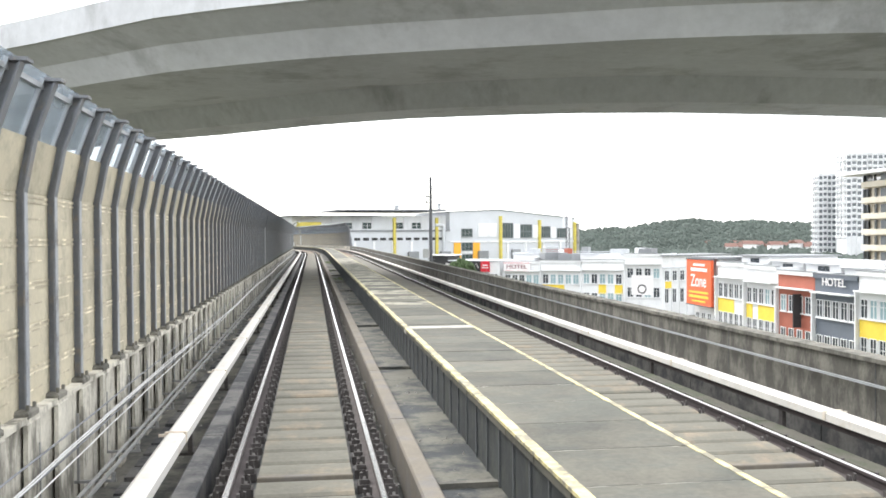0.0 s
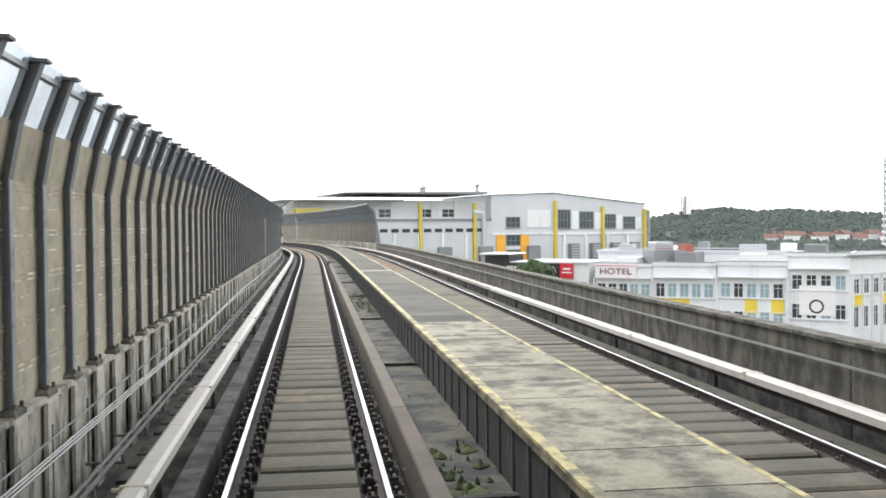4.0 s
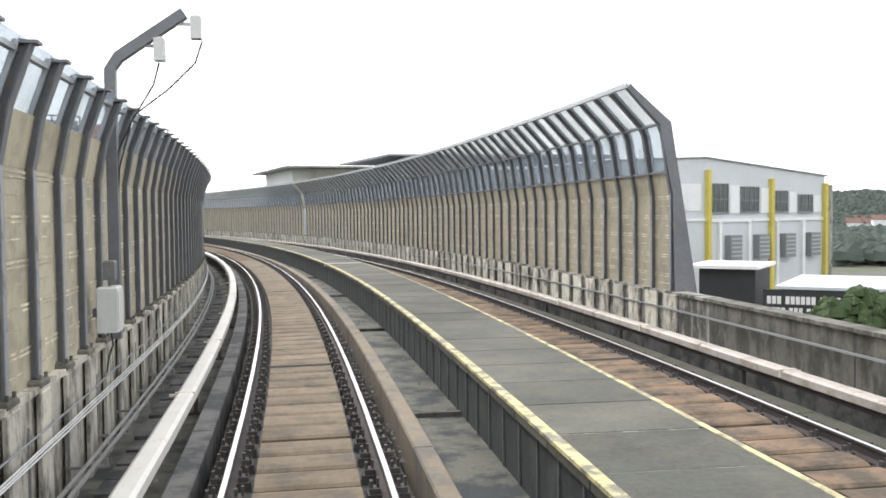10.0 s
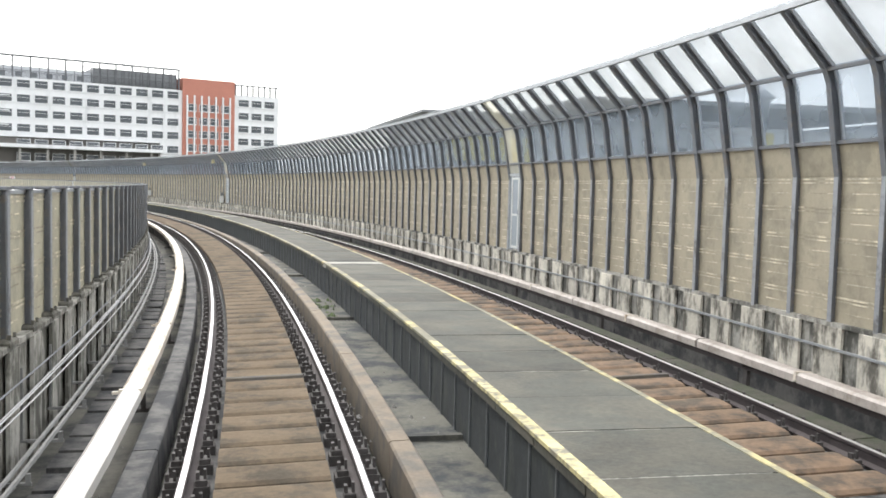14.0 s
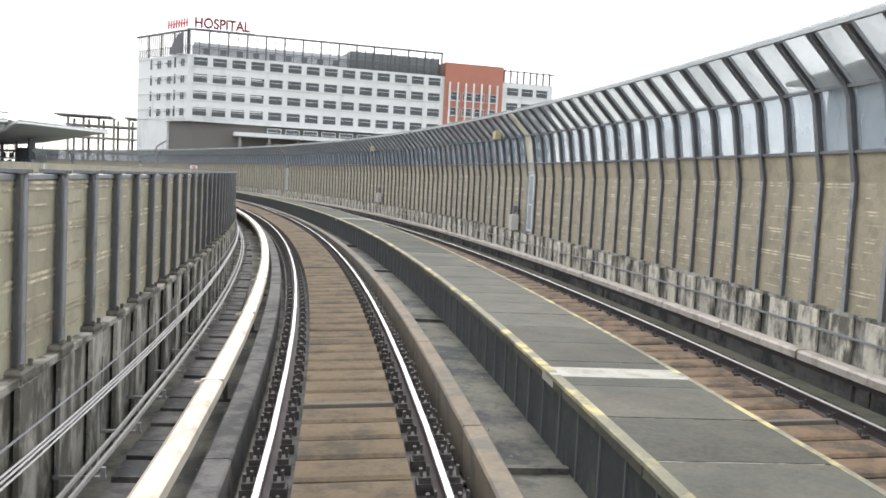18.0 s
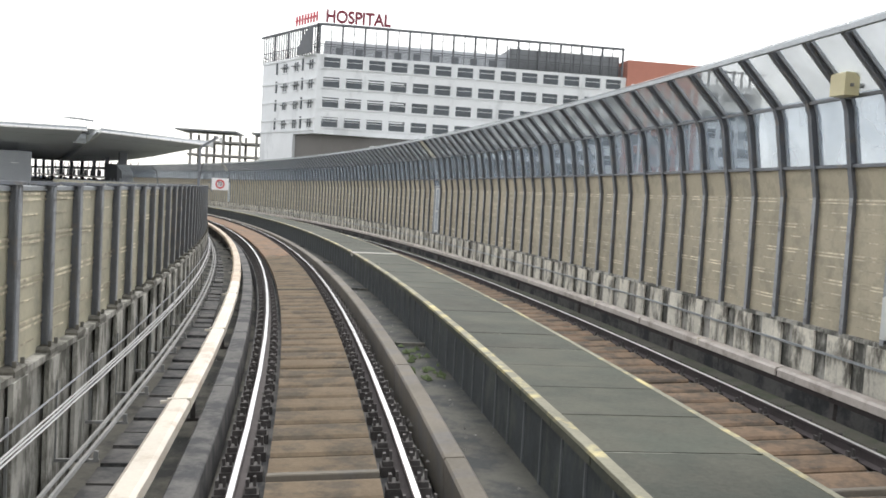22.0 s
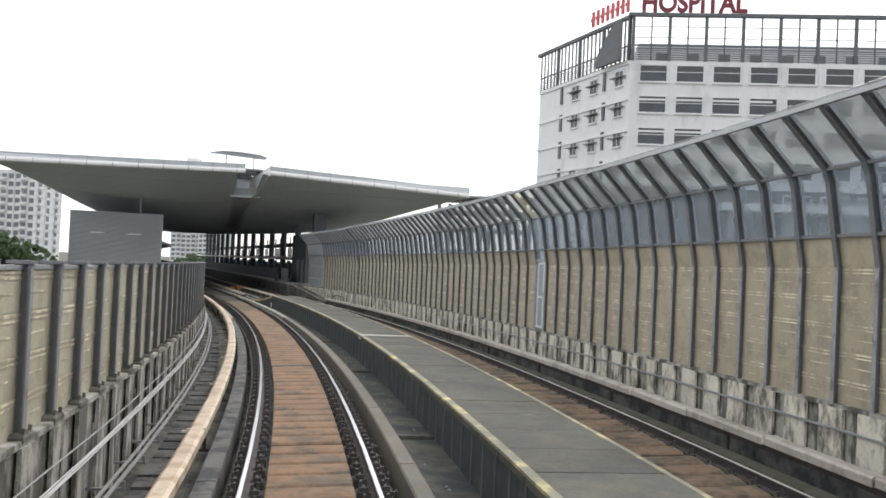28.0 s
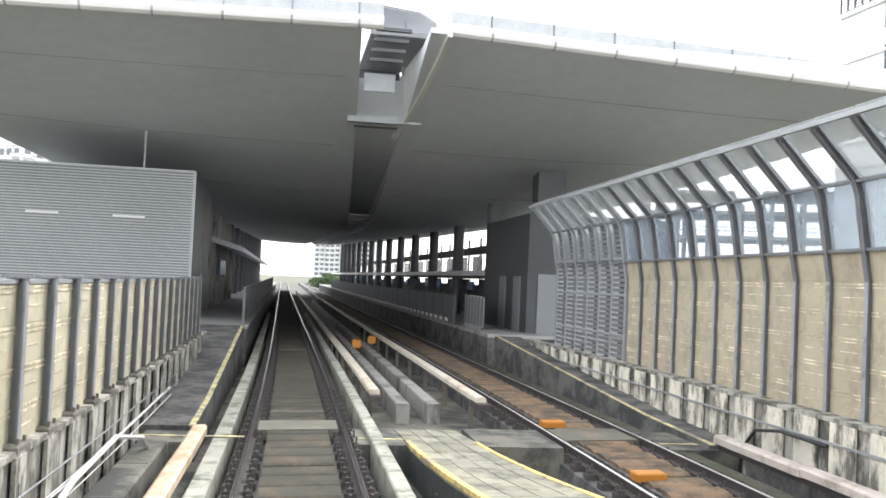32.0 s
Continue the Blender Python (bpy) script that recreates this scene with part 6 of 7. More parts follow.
for x in (-28.6, -34.6, -44.5, -50.5):
    put_window(wu, fac, m=fl @ Matrix.Translation((x, 2.9, 4.9)))
for x in (-25.5, -31.2, -41.5, -47.6, -54.0):
    part("pier", Mesh().box(x, 2.6, 4.4, x + 0.8, 3.0, 9.0), WHITE, fac, m=fl)
part("down_pipe", Mesh().tube([(-19.2, -0.5, GZ), (-19.2, -0.5, 5.2), (-19.8, -0.5, 6.0), (-22, -0.5, 6.1)], 0.55, 10), GREY_WALL, fac, m=fl)
for x in (-31.0, -20.4, -7.6):
    part("vent_unit", Mesh().box(x, -1.5, -7, x + 3.2, -0.2, -2.0, chamfer=0.1), ROOF_GREY, fac, m=fl)
for i in range(7):
    part("pier", Mesh().box(-60 + 6 * i, -0.4, GZ, -59.4 + 6 * i, 0, 1.2), WHITE, fac, m=fl)
part("roof_vent", Mesh().tube([(-19.3, 3, 10.5), (-19.3, 3, 12.4), (-19.3, 3, 12.7), (-19.3, 3, 13.3)], [0.45, 0.45, 0.85, 0.1], 10), GALV, fac, m=fl)
part("roof_vent", Mesh().tube([(-33, 4, 10.6), (-33, 4, 11.8), (-33, 4, 12.0), (-33, 4, 12.9)], [0.7, 0.7, 1.2, 0.05], 10), GALV, fac, m=fl)

# the shophouse rows
SLATE = mat("slate_paint", (0.12, 0.14, 0.17), 0.7, var=0.15, scale=0.3, fine=3, bump=0)
PALE_BLUE = mat("pale_blue_glass", (0.3, 0.42, 0.45), 0.15, var=0.3, scale=0.5, bump=0)
shop_w = window_mesh("window", 1.35, 2.05, 1, 1.35, WHITE, GLASS, 0.09)
tall_w = window_mesh("window", 1.2, 2.9, 1, 1.8, WHITE, GLASS, 0.09)
blue_w = window_mesh("window", 1.35, 2.05, 1, 1.35, WHITE, PALE_BLUE, 0.09)


def shophouse(place, d, w, top, body, label, seed, deep=14.0, accents=True, tall=False):
    random.seed(seed)
    t = thing("shophouse", label, "shophouse", group="shophouse row", at=face_pose((place[0], place[1], 0), d))
    part("wall", Mesh().box(0, 0, GZ, w, deep, top - 0.5), body, t)
    part("parapet", Mesh().box(-0.05, -0.25, top - 0.5, w + 0.05, 0.2, top).box(0, 0.2, top - 0.45, 0.25, deep, top - 0.05).box(w - 0.25, 0.2, top - 0.45, w, deep, top - 0.05), WHITE if body is not SLATE else body, t)
    part("roof_deck", Mesh().box(0.25, 0.2, top - 0.5, w - 0.25, deep, top - 0.4).box(-0.09, -0.3, top, w + 0.09, 0.24, top + 0.09), ROOF_GREY, t, "weathered grey roof with a dark coping")
    part("canopy", Mesh().box(0.3, -0.9, top - 2.2, w - 0.3, 0, top - 2.05), WHITE, t)
    n = int(w / 1.72)
    g = (w - 1.25 * n) / (n + 1)
    for i in range(n):
        x = g + i * (1.25 + g)
        for r, z in enumerate((top - 5.0, top - 8.9, top - 12.3)[:3 if tall else 2]):
            put_window((tall_w if tall and r else random.choice((shop_w, shop_w, blue_w))), t, m=Matrix.Translation((x, -0.05, z - (1.0 if tall and r else 0))))
        if accents and random.random() < 0.62:
            part("yellow_panel", Mesh().box(x - 0.18, -0.1, top - 7.1, x + 1.45, 0.05, top - 5.15), YELLOW, t, "yellow wall panel")
    part("fin", Mesh().box(-0.12, -0.5, GZ, 0.12, 0.0, top - 2.2), WHITE, t)
    if tall:
        rise = random.uniform(0.2, 0.9)
        part("setback_storey", Mesh().box(0.3, 3.5, top - 0.5, w - 0.3, deep - 0.5, top + rise), WHITE, t, "white stepped-back top storey")
        part("setback_roof", Mesh().box(0.0, 3.0, top + rise, w, deep, top + rise + 0.18), random.choice((GREY_WALL, WHITE, ROOF_GREY)), t)
        x = random.uniform(0.8, 3.5)
        for k in range(3):
            part("vent_window", Mesh().box(x + 0.85 * k, 3.42, top + rise - 0.85, x + 0.7 + 0.85 * k, 3.5, top + rise - 0.25), GLASS, t)
    part("roof_box", Mesh().box(w * 0.2, deep * 0.4, top - 0.5, w * 0.55, deep * 0.8, top + random.uniform(0.5, 1.4)), random.choice((GREY_WALL, ROOF_GREY, WHITE)), t)
    return t


HV = (0.81, -0.59)
def h1(a):
    return (42.2 + HV[0] * a, 198.3 + HV[1] * a)
for i, (a, w, top) in enumerate(((-0.5, 8.6, -2.9), (8.2, 9.0, -2.7), (17.3, 9.2, -2.5))):
    shophouse(h1(a), HV, w, top, WHITE, "white shophouse with yellow panels and narrow windows", 31 + i)
white_block = shophouse(h1(26.6), HV, 7.8, -1.2, WHITE, "taller white corner shophouse with a flat roof", 41, 12, False)
# its long side wing turns away from the row
wing_turn = Matrix.Translation((7.8, 0, 0)) @ Matrix.Rotation(math.atan2(0.43, 0.9) - math.atan2(HV[1], HV[0]), 4, "Z")
part("side_wing", Mesh().box(0, 0.02, GZ, 21, 9, -1.75), WHITE, white_block, m=wing_turn)
part("roof_edge", Mesh().box(-0.4, -0.5, -1.75, 21.4, 9.3, -1.5), ROOF_GREY, white_block, "dark thin roof edge", m=wing_turn)
part("band", Mesh().box(0, -0.2, -4.2, 21, 0.02, -4.0), GREY_WALL, white_block, m=wing_turn)
for i in range(9):
    x = 0.6 + 2.25 * i
    for r, z in enumerate((-6.7, -11.2)):
        put_window(tall_w if r else shop_w, white_block, wing_turn @ Matrix.Translation((x, -0.05, z)))
    if i % 3 == 0 or i == 5:
        part("yellow_panel", Mesh().box(x - 0.2, -0.15, -8.2, x + 2.0, 0.02, -6.85), YELLOW, white_block, "yellow wall panel", wing_turn)
    part("fin", Mesh().box(x - 0.32, -0.35, GZ, x - 0.18, 0.02, -4.2), WHITE, white_block, m=wing_turn)
mural = part("painted_panel", Mesh().box(1.5, -0.15, -9.6, 6.0, 0, -5.6), PLATE_WHITE, white_block, "white painted panel with a dark ring")
ringm = Mesh()
for i in range(20):
    a, b = 2 * math.pi * i / 20, 2 * math.pi * (i + 1) / 20
    ringm.add([(3.7 + r * math.cos(k), -0.17, -8.4 + r * math.sin(k)) for r in (0.7, 0.95) for k in (a, b)], [(0, 1, 3, 2)])
part("ring", ringm, BLACK, mural)
hs = thing("hotel_sign", "white hotel sign with maroon letters on a shophouse", "sign", at=face_pose((*h1(-0.1), 0), HV))
part("board", Mesh().box(0, -0.75, -4.95, 6.0, -0.45, -3.3), PLATE_WHITE, hs)
part("frame", Mesh().box(-0.1, -0.8, -5.02, 6.1, -0.7, -4.93).box(-0.1, -0.8, -3.32, 6.1, -0.7, -3.23), SIGN_RED, hs)
text("letters", "HOTEL", 1.25, MAROON, hs, Matrix.Translation((3.0, -0.8, -4.12)) @ Matrix.Rotation(math.pi / 2, 4, "X"), 0.03, wide=1.25)
part("bracket", Mesh().box(0.5, -0.45, -4.3, 0.7, 0.1, -4.0).box(5.3, -0.45, -4.3, 5.5, 0.1, -4.0), DARK_METAL, hs)

gym = thing("black_banner_building", "white flat-roofed building with a black banner wall and red sign", "building", at=face_pose((*h1(-14.0), 0), HV))
part("wall", Mesh().box(0, 0, GZ, 12.6, 12, -3.0), WHITE, gym)
part("roof", Mesh().box(-0.2, -0.3, -3.0, 12.8, 12.3, -2.8), GREY_WALL, gym)
banner = part("banner", Mesh().box(-1.0, -0.25, -5.6, 8.0, -0.05, -3.05), BLACK, gym, "black banner wall")
def letter_row(x, z, h, words, w, gap):
    """Rows of plain blocks in word groups."""
    for count in words:
        for k in range(count):
            part("letter_bar", Mesh().box(x, -0.29, z, x + w, -0.25, z + h), PLATE_WHITE, banner)
            x += w + 0.08
        x += gap
letter_row(-0.7, -4.05, 0.55, (3, 6, 5), 0.26, 0.22)
letter_row(-0.7, -4.8, 0.5, (4, 3, 3), 0.24, 0.2)
letter_row(2.9, -4.75, 0.3, (7, 6), 0.1, 0.12)
part("swirl", Mesh().tube([(5.2, -0.28, -4.6), (5.8, -0.28, -3.6), (6.4, -0.28, -4.3), (7.0, -0.28, -3.5), (7.5, -0.28, -4.5)], 0.07, 5), PLATE_WHITE, banner)
rs = part("red_sign", Mesh().box(8.1, -0.4, -5.3, 10.2, -0.1, -3.0), SIGN_RED, gym, "red sign board")
part("letter_bar", Mesh().box(8.6, -0.44, -4.0, 9.8, -0.4, -3.7), PLATE_WHITE, rs)
part("letter_bar", Mesh().box(8.4, -0.44, -4.5, 10.0, -0.4, -4.3), PLATE_WHITE, rs)
gw = window_mesh("window", 0.85, 1.3, 1, 0.8, WHITE, GLASS, 0.09)
for i in range(5):
    put_window(gw, gym, Matrix.Translation((8.4 + 0.95 * i - 0.9, -0.05, -7.0)))
shed = thing("dark_shed", "dark flat-roofed shed beside the factory", "shed", at=face_pose((*h1(-20.5), 0), HV))
part("wall", Mesh().box(0, 4, GZ, 4.2, 10, -1.9), BLACK, shed)
part("roof", Mesh().box(-0.8, 3.2, -1.9, 4.6, 10.4, -1.65), PLATE_WHITE, shed)
rear = thing("low_white_building", "long low white building with a cluttered flat roof", "building", at=face_pose((*h1(-6.0), 0), HV))
part("wall", Mesh().box(0, 18, GZ, 34, 34, -1.9), WHITE, rear)
part("parapet", Mesh().box(-0.2, 17.8, -1.9, 34.2, 18.2, -1.4).box(-0.2, 18.2, -1.9, 0.2, 34, -1.4), GREY_WALL, rear)
for i, (x, y, w, h) in enumerate(((3, 20, 2.4, 1.0), (9, 22, 3.0, 0.8), (16, 21, 1.6, 1.4), (22, 24, 4.0, 0.9), (29, 20, 2.2, 1.2))):
    part("roof_unit", Mesh().box(x, y, -1.9, x + w, y + 2, -1.9 + h + 0.4, chamfer=0.08), (GALV, WHITE, ROOF_GREY)[i % 3], rear)
part("pipe", Mesh().tube([(2, 19, -1.2), (14, 19, -1.1), (26, 19.5, -1.15)], 0.08, 5), GALV, rear)

tower = thing("antenna_tower", "slim lattice antenna mast with white panel antennas on a roof", "antenna", at=Matrix.Translation((57.4, 202.4, 0)))
lat = Mesh()
for x, y in ((-0.35, -0.35), (0.35, -0.35), (0.35, 0.35), (-0.35, 0.35)):
    lat.box(x - 0.05, y - 0.05, -4.0, x + 0.05, y + 0.05, 7.2)
for k in range(11):
    z = -4 + k
    lat.box(-0.4, -0.4, z, 0.4, -0.33, z + 0.06).box(-0.4, 0.33, z, 0.4, 0.4, z + 0.06).tube([(-0.35, -0.35, z), (0.35, -0.35, z + 1)], 0.03, 4).tube([(-0.35, 0.35, z), (0.35, 0.35, z + 1)], 0.03, 4)
part("lattice", lat, DARK_METAL, tower)
for k in range(3):
    a = 2.1 * k + 0.3
    p = part("panel_antenna", Mesh().box(-0.38, -0.14, 4.3, 0.38, 0.14, 7.2, chamfer=0.05), PLATE_WHITE, tower, m=Matrix.Rotation(a, 4, "Z") @ Matrix.Translation((0, -0.95, 0)))
    part("arm", Mesh().box(-0.04, 0.1, 5.0, 0.04, 0.9, 5.08).box(-0.04, 0.1, 6.5, 0.04, 0.9, 6.58), GALV, p)
part("platform", Mesh().box(-0.7, -0.7, 4.2, 0.7, 0.7, 4.3), DARK_METAL, tower)
hut = thing("rooftop_hut", "dark red rooftop hut with a grey water tank", "hut", at=Matrix.Translation((54.0, 201.0, 0)))
part("wall", Mesh().box(-2.8, -2, -3.2, 2.4, 3, -1.2), ROOF_GREY, hut)
part("red_wall", Mesh().box(2.4, -2.2, -3.2, 3.4, 1, -0.3), RED, hut)
part("tank", Mesh().box(-2.4, -1.5, -1.2, 0.4, 1.5, 0.1, chamfer=0.1), GALV, hut)
part("rail", Mesh().box(-2.8, -2.05, -0.5, 2.4, -2, -0.44).box(-2.8, -2.05, -0.9, 2.4, -2, -0.84), RED, hut)

# second row, parallel with the line
DN = (0.0, -1.0)
for i, (y, w, body, top, label) in enumerate(((126.0, 8.6, WHITE, -1.3, "white shophouse with yellow panels and narrow windows"),
                                              (117.3, 8.6, WHITE, -1.5, "white shophouse with yellow panels and narrow windows"),
                                              (108.6, 8.4, RED, -1.9, "terracotta shophouse with a projecting black sign"),
                                              (100.1, 8.6, SLATE, -2.0, "dark slate shophouse with white hotel letters"),
                                              (91.4, 8.6, WHITE, -1.4, "white shophouse with yellow panels and narrow windows"),
                                              (82.7, 8.6, WHITE, -1.4, "white shophouse with yellow panels and narrow windows"),
                                              (74.0, 8.6, WHITE, -1.4, "white shophouse with yellow panels and narrow windows"))):
    sh = shophouse((58.0, y), DN, w, top, body, label, 60 + i, 14, body is WHITE, True)
    if body is SLATE:
        text("letters", "HOTEL", 1.3, PLATE_WHITE, sh, Matrix.Translation((4.3, -0.3, top - 0.9)) @ Matrix.Rotation(math.pi / 2, 4, "X"), 0.05, "white hotel letters", 1.15)
    if body is RED:
        part("projecting_sign", Mesh().box(5.4, -1.1, -8.6, 5.6, -0.1, -4.6), BLACK, sh, "black projecting sign")
corner = thing("corner_block", "white corner shophouse behind an orange billboard", "shophouse", group="shophouse row", at=Matrix.Translation((58, 127, 0)))
part("wall", Mesh().box(0.6, 0, GZ, 16, 8.4, -1.0), WHITE, corner)
part("roof", Mesh().box(0.0, -0.6, -1.0, 16.5, 8.9, -0.7), ROOF_GREY, corner)
for i in range(4):
    for z in (-5.6, -9.6):
        put_window(shop_w, corner, m=Matrix.Translation((0.55, 8.0 - 2.1 * i, z - 1.6)) @ Matrix.Rotation(-math.pi / 2, 4, "Z"))
bb = thing("billboard", "orange-red billboard with pale lettering bars", "billboard", at=face_pose((57.4, 135.8, 0), DN))
part("board", Mesh().box(0, 0, -8.0, 8.8, 0.4, -1.1), SIGN_ORANGE, bb)
for z, x0, x1, h in ((-2.1, 2.6, 6.6, 0.35), (-2.9, 1.6, 7.4, 0.5), (-6.2, 1.0, 7.8, 0.3), (-6.9, 1.0, 7.8, 0.4), (-7.5, 2.0, 6.8, 0.25)):
    part("letter_bar", Mesh().box(x0, -0.04, z, x1, 0, z + h), PLATE_WHITE if h > 1 or z > -3 else YELLOW, bb)
text("letters", "Zone", 2.6, PLATE_WHITE, bb, Matrix.Translation((4.4, -0.03, -4.4)) @ Matrix.Rotation(math.pi / 2, 4, "X"), 0.02, "white word", 1.0, 0.03)
part("frame", Mesh().box(-0.15, -0.1, -1.15, 8.95, 0.45, -0.95).box(-0.15, -0.1, -8.1, 8.95, 0.45, -7.95), DARK_METAL, bb)

# ---- towers ----


def tower_block(name, x, y, w, d, top, turn, label, floors, cols, body, base=GZ):
    t = thing(name, label, "tower", group="apartment towers", at=Matrix.Translation((x, y, 0)) @ Matrix.Rotation(turn, 4, "Z"))
    part("wall", Mesh().box(-w / 2, -d / 2, base, w / 2, d / 2, top), body, t)
    part("roof", Mesh().box(-w / 2 - 0.3, -d / 2 - 0.3, top, w / 2 + 0.3, d / 2 + 0.3, top + 0.6).box(-w / 5, -d / 5, top + 0.6, w / 5, d / 5, top + 3.4), body, t)
    g, bal, ribs = Mesh(), Mesh(), Mesh()
    fh = 3.1
    for r in range(floors):
        z = top - 2.6 - fh * r
        for side in (-1, 1):
            for c in range(cols):
                u = -w / 2 + w * (c + 0.5) / cols
                g.box(u - w / cols * 0.36, side * d / 2 - 0.06, z, u + w / cols * 0.36, side * d / 2 + 0.06, z + 1.8)
                if c % 3 == 1:
                    bal.box(u - w / cols * 0.48, min(side * d / 2, side * (d / 2 + 1.2)), z - 0.7, u + w / cols * 0.48, max(side * d / 2, side * (d / 2 + 1.2)), z + 0.3)
            for c in range(max(2, cols // 2)):
                v = -d / 2 + d * (c + 0.5) / max(2, cols // 2)
                g.box(side * w / 2 - 0.06, v - 1.0, z - 0.3, side * w / 2 + 0.06, v + 1.0, z + 1.7)
                if c % 2 == 0:
                    bal.box(min(side * w / 2, side * (w / 2 + 1.1)), v - 1.5, z - 0.8, max(side * w / 2, side * (w / 2 + 1.1)), v + 1.5, z + 0.2)
                else:
                    bal.box(min(side * w / 2, side * (w / 2 + 0.5)), v - 1.9, z - 1.4, max(side * w / 2, side * (w / 2 + 0.5)), v - 1.6, z + 1.7)
    for side in (-1, 1):
        for c in range(cols + 1):
            u = -w / 2 + w * c / cols
            ribs.box(u - 0.2, min(side * d / 2, side * (d / 2 + 0.5)), base, u + 0.2, max(side * d / 2, side * (d / 2 + 0.5)), top + (1.2 if c % 3 == 0 else 0.0))
    tagged(part("ribs", ribs, body, t), kind="stuff")
    tagged(part("windows", g, FAR_GLASS, t), kind="stuff")
    tagged(part("balconies", bal, body, t), kind="stuff")
    return t


BEIGE = mat("beige_render", (0.6, 0.55, 0.46), 0.8, var=0.1, scale=0.2, fine=3, bump=0)
tower_block("apartment_tower", 293.0, 483.0, 23, 14, 35.6, -0.3, "white high-rise apartment tower with balconies", 14, 10, WHITE)
tower_block("apartment_tower", 291.5, 452.0, 26, 18, 44.2, -0.3, "white high-rise apartment tower with balconies", 14, 10, WHITE)
balc = thing("balcony_tower", "beige apartment tower with curved wrap-around balconies", "tower", at=Matrix.Translation((118, 164, 0)))
part("wall", Mesh().box(-7, -9, GZ, 12, 9, 13), BEIGE, balc)
for k in range(8):
    z = -10 + 3.1 * k
    rg = [(-7 + 3.2 * math.cos(a) - 0.0, 9.0 * math.sin(a)) for a in [math.pi / 2 + math.pi * j / 8 for j in range(9)]]
    part("balcony", Mesh().rings([[(x, y, z) for x, y in rg], [(x, y, z + 1.1) for x, y in rg]]), BEIGE, balc)
for k in range(8):
    z = -10 + 3.1 * k
    for j in range(7):
        a = math.pi / 2 + math.pi * (j + 0.5) / 7
        m = Matrix.Translation((-7 + 1.6 * math.cos(a), 7.6 * math.sin(a), z + 1.1)) @ Matrix.Rotation(a + (math.pi / 2), 4, "Z")
        part("window", Mesh().box(-1.2, -0.1, 0.0, 1.2, 0.1, 1.75), FAR_GLASS, balc, m=m)
part("curved_wall", Mesh().rings([[(-7 + 1.5 * math.cos(a), 7.4 * math.sin(a), z) for a in [math.pi / 2 + math.pi * j / 8 for j in range(9)]] for z in (GZ, 13)]), BEIGE, balc)
part("roof_slab", Mesh().box(-12.5, -10.5, 14.2, 13, 10.5, 14.8), WHITE, balc, "flat projecting roof slab")
part("lift_core", Mesh().box(2, -4, 14.8, 8, 4, 27), WHITE, balc)
tower_block("apartment_tower", -408.0, 452.0, 26, 16, 34.0, 0.35, "pale apartment tower with rows of small windows", 15, 8, WHITE)
tower_block("apartment_tower", -440.0, 510.0, 18, 16, 31.0, 0.5, "white apartment tower with rows of small windows", 15, 6, WHITE)
tower_block("apartment_tower", -600.0, 716.0, 18, 16, 60.0, 0.6, "tall pale apartment tower far behind the station", 22, 6, WHITE)
tower_block("apartment_tower", -632.0, 718.0, 21, 16, 66.0, 0.6, "tall pale apartment tower far behind the station", 22, 6, WHITE)

# ---- hills, houses, trees ----
def clump(b, c, r, rnd):
    """An uneven leaf clump."""
    top = [(math.cos(a), math.sin(a)) for a in [2 * math.pi * k / 5 + rnd.uniform(0, 1) for k in range(5)]]
    lo = [(c[0] + r * x * rnd.uniform(0.7, 1.2), c[1] + r * y * rnd.uniform(0.7, 1.2), c[2] - r * rnd.uniform(0.15, 0.5)) for x, y in top]
    hi = [(c[0] + 0.7 * r * x * rnd.uniform(0.6, 1.2), c[1] + 0.7 * r * y * rnd.uniform(0.6, 1.2), c[2] + r * rnd.uniform(0.25, 0.6)) for x, y in top]
    tip = (c[0] + r * rnd.uniform(-0.2, 0.2), c[1] + r * rnd.uniform(-0.2, 0.2), c[2] + r * rnd.uniform(0.7, 1.0))
    f = []
    for k in range(5):
        q = (k + 1) % 5
        f += [(k, q, 5 + q), (k, 5 + q, 5 + k), (5 + k, 5 + q, 10)]
    b.add(lo + hi + [tip], f)


rnd = random.Random(77)
def ridge(u):
    """Place and crest height along the far wooded ridge."""
    x, y = 50 + 950 * u, 1050 - 570 * u
    return x, y, float(np.interp(u, (0, 0.24, 0.27, 0.33, 0.4, 0.47, 0.7, 1), (5, 7, 10, 17, 14, 11, 11, 8))) + 0.7 * math.sin(u * 83) + 0.5 * math.sin(u * 151)
hill = Mesh()
rows = []
for i in range(61):
    x, y, h = ridge(i / 60)
    rows.append([(x - 0.53 * k, y - 0.85 * k, GZ + (h - GZ) * (1 - k / 130.0) ** 0.8) for k in (0, 30, 60, 90, 120, 130)] + [(x + 60, y + 100, GZ)])
hill.rings(rows, closed=False, caps=False)
solo("wooded_hill", hill, HILL, "low wooded hill on the skyline", "hill", "structure")
wood = Mesh()
for i in range(13000):
    u = rnd.random()
    x, y, h = ridge(u)
    k = rnd.uniform(-2, 120)
    z = GZ + (h - GZ) * (1 - max(0, k) / 130.0) ** 0.8
    clump(wood, (x - 0.53 * k, y - 0.85 * k, z + 0.2), rnd.uniform(1.3, 2.9), rnd)
solo("hill_forest", wood, HILL, "dense dark green forest covering the hill", "forest", "stuff")
belt = Mesh()
for i in range(5200):
    a, q = rnd.uniform(0.16, 0.72), rnd.uniform(360, 640)
    clump(belt, (q * math.sin(a), 60 + q * math.cos(a), GZ + rnd.uniform(1.0, 3.2) + 0.006 * (q - 360)), rnd.uniform(2.0, 4.2), rnd)
solo("scrub_trees", belt, HILL, "belt of low dark trees in front of the hill", "trees", "stuff")
house_wall = Mesh().box(-5, -4, 0, 5, 4, 4.5)
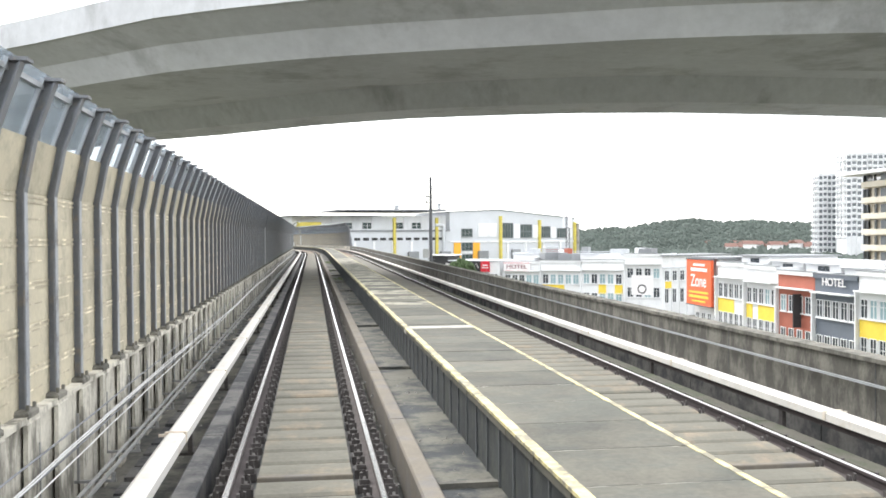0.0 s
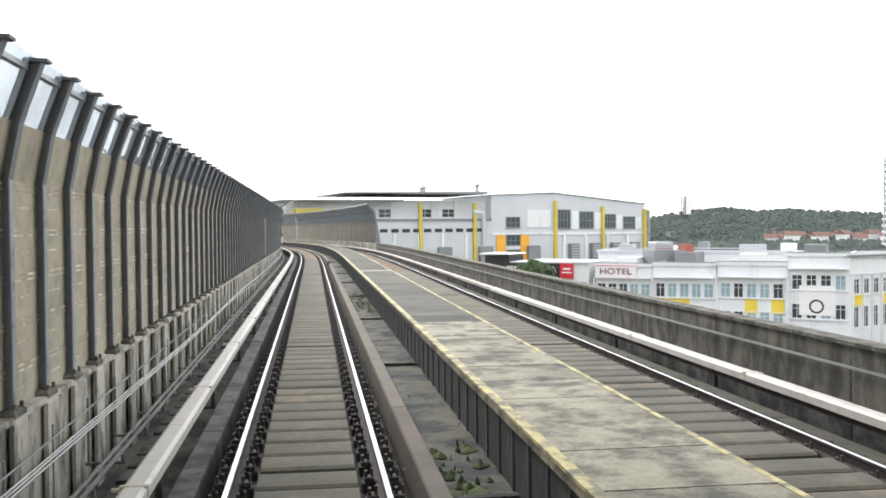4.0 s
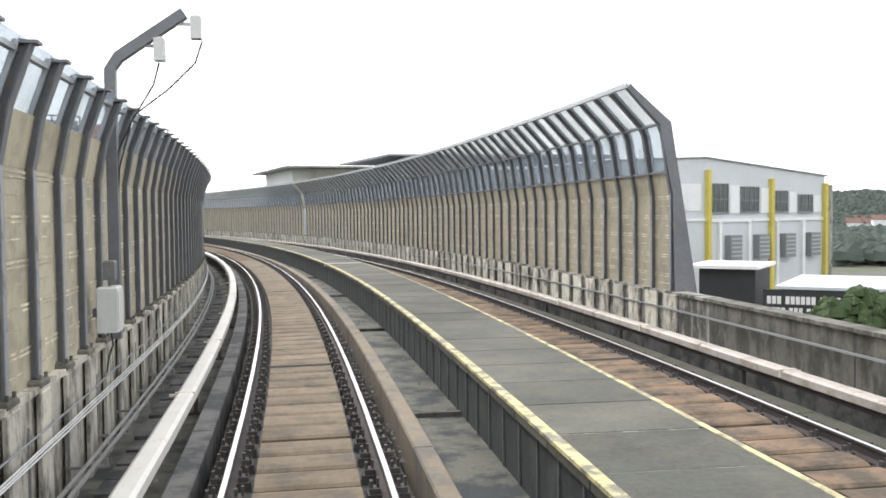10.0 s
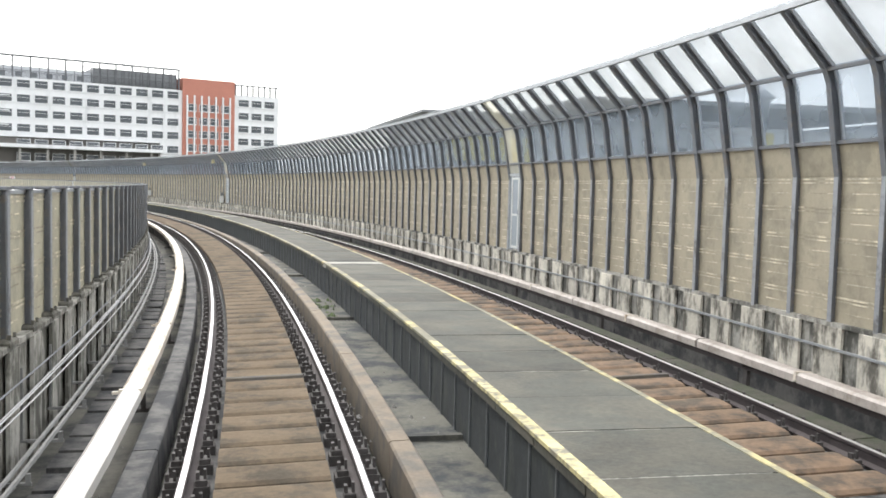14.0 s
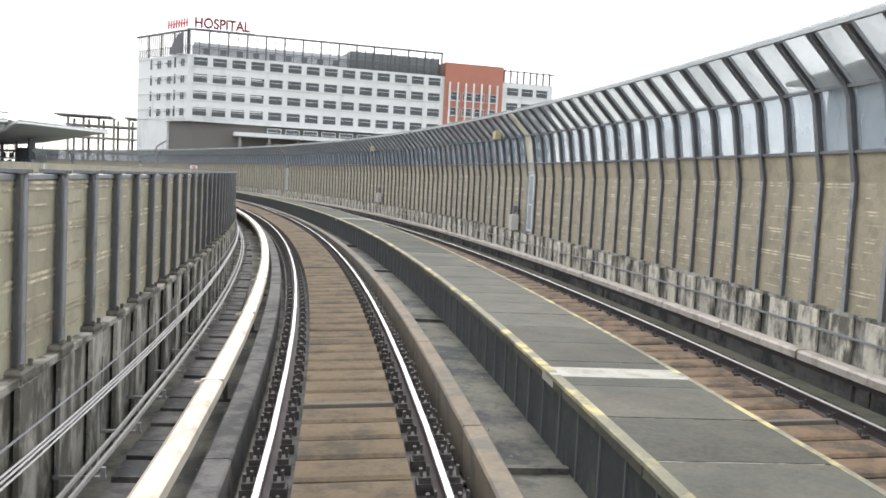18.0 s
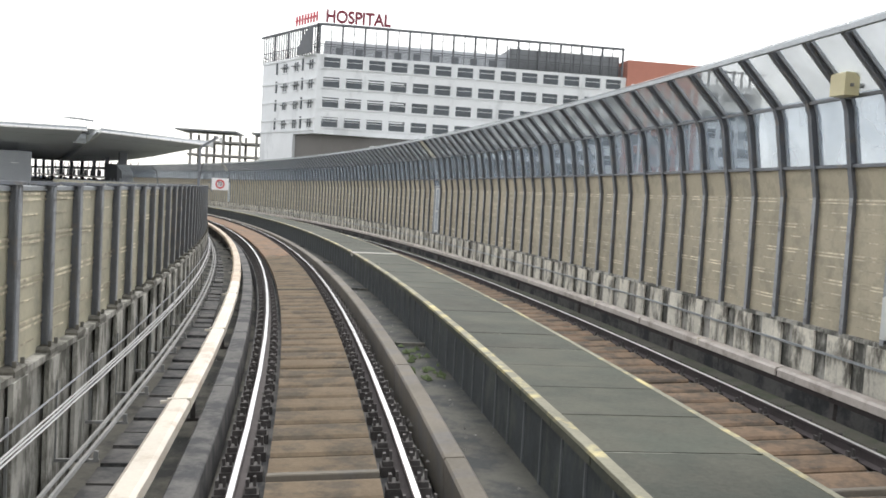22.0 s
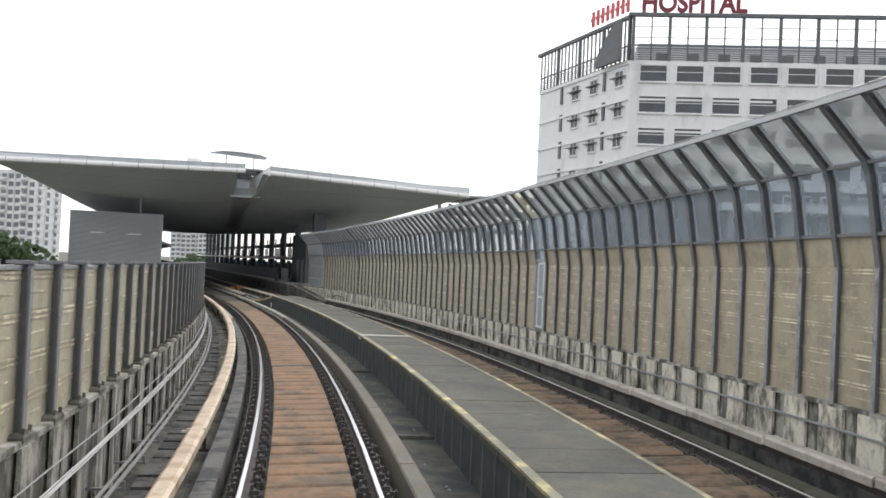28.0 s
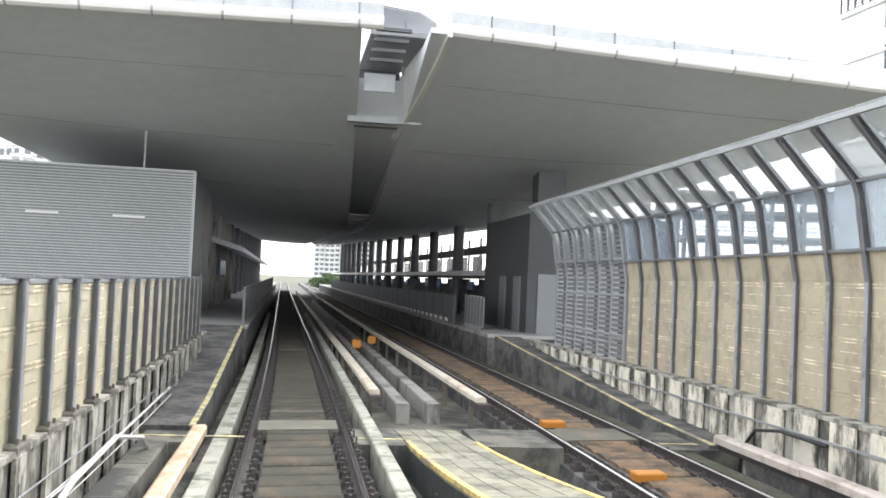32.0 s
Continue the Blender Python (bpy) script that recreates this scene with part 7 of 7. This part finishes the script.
house_roof = Mesh().add([(-5.6, -4.6, 4.4), (5.6, -4.6, 4.4), (5.6, 4.6, 4.4), (-5.6, 4.6, 4.4), (-5.6, 0, 7.4), (5.6, 0, 7.4)], [(0, 1, 5, 4), (2, 3, 4, 5), (0, 4, 3), (1, 2, 5), (3, 2, 1, 0)])
hm_w, hm_r = house_wall.data("wall", WHITE), house_roof.data("roof", TILE_ROOF)
for i in range(40):
    t = thing("terrace_house", "small white house with a red tiled roof below the hill", "house", group="houses below the hill",
              at=Matrix.Translation((345 + 4.5 * i, 735 - 2.6 * i + rnd.uniform(-22, 30), -12.5 + rnd.uniform(0, 3.5))) @ Matrix.Rotation(rnd.uniform(-0.5, 0.5), 4, "Z"))
    part("wall", hm_w, None, t)
    part("roof", hm_r, None, t)


def tree(x, y, base, height, spread, seed, label):
    r = random.Random(seed)
    t = thing("tree", label, "tree", group="trees", at=Matrix.Translation((x, y, base)))
    tr = Mesh().tube([(0, 0, 0), (0.15, 0.1, height * 0.3), (0.0, 0.2, height * 0.6), (0.2, 0.0, height * 0.85)], [0.4, 0.3, 0.2, 0.06], 8)
    for k in range(7):
        a, z = k * 0.9 + r.uniform(-0.3, 0.3), height * r.uniform(0.4, 0.7)
        tr.tube([(0, 0, z), (math.cos(a) * spread * 0.35, math.sin(a) * spread * 0.35, z + height * 0.12), (math.cos(a) * spread * 0.7, math.sin(a) * spread * 0.7, z + height * 0.2)], [0.14, 0.09, 0.03], 5)
    part("trunk", tr, RAIL_STEEL, t)
    cr = Mesh()
    for k in range(420):
        a, q = r.uniform(0, 6.283), math.sqrt(r.random())
        zz = r.uniform(-1, 1)
        rad = spread * math.sqrt(max(0.05, 1 - zz * zz)) * q * r.uniform(0.8, 1.1)
        clump(cr, (math.cos(a) * rad, math.sin(a) * rad, height * 0.68 + zz * height * 0.3), r.uniform(0.25, 0.7), r)
    part("crown", cr, LEAF, t)


for i, (s, lt, h) in enumerate(((472, -24, 19), (484, -21, 18), (478, -31, 20), (500, -26, 18), (515, -30, 19), (462, -34, 20), (530, -22, 17))):
    p = on(s, lt, 0)
    tree(p.x, p.y, GZ, h, 5.2, 100 + i, "broad green tree beside the station")
for i, (s, lt, h) in enumerate(((640, 14, 15.5), (652, 11, 16.5), (668, 15, 17), (676, 9, 15), (660, -13, 15.5), (680, -10, 16.5))):
    p = on(s, lt, 0)
    tree(p.x, p.y, GZ, h, 4.6, 160 + i, "green tree beside the line beyond the station")
for i, (a, h) in enumerate(((-9.6, 10.9), (-8.0, 11.6), (-6.4, 11.2))):
    q = h1(a)
    tree(q[0] - 3.5, q[1] - 4.5, GZ, h, 2.2, 130 + i, "small green tree in front of the black banner wall")

# ---- the flyover overhead ----
FAR = [(-60, 142), (-40, 120), (-17.2, 94), (-8, 86.8), (0, 79.2), (7, 74.0), (14, 71.1), (21, 69.0), (28, 68.3), (38, 68.6), (46, 69.5), (80, 76)]
NEAR = [(-60, 103), (-40, 82), (-15.8, 61.3), (-7.9, 54.2), (-1.4, 49.9), (4.4, 47.3), (9.8, 45.2), (17.5, 42.2), (26.6, 40.0), (46, 38.0), (80, 40)]
bridge = thing("flyover", "stained concrete flyover crossing above the railway", "bridge", "structure")


def flyover_strip(prof):
    """Carries a closed profile of (fraction from near to far edge, z) along the curved flyover."""
    rings = []
    for i in range(36):
        l = -60 + 4 * i
        a, c = np.interp(l, [p[0] for p in NEAR], [p[1] for p in NEAR]), np.interp(l, [p[0] for p in FAR], [p[1] for p in FAR])
        rings.append([(l, a + (c - a) * f, z) for f, z in prof])
    return Mesh().rings(rings)


part("girder", flyover_strip([(-0.13, 14.0), (-0.13, 14.5), (1.0, 14.5), (1.0, 12.0), (0.8, 12.0), (0.76, 13.7), (0.42, 13.7), (0.36, 12.05), (0.0, 12.0), (-0.05, 13.2)]), BRIDGE, bridge)
part("parapet", flyover_strip([(-0.14, 14.0), (-0.14, 15.5), (-0.12, 15.5), (-0.12, 14.0)]), BRIDGE, bridge)
part("parapet", flyover_strip([(0.98, 14.3), (0.98, 15.3), (1.0, 15.3), (1.0, 14.3)]), BRIDGE, bridge)
for s, lat in ((66.0, 49.0), (84.0, -24.0)):
    part("pier", Mesh().tube([on(s, lat, GZ), on(s, lat, 11.2), on(s, lat, 12.2)], [1.0, 1.0, 1.6], 14), BRIDGE, bridge)
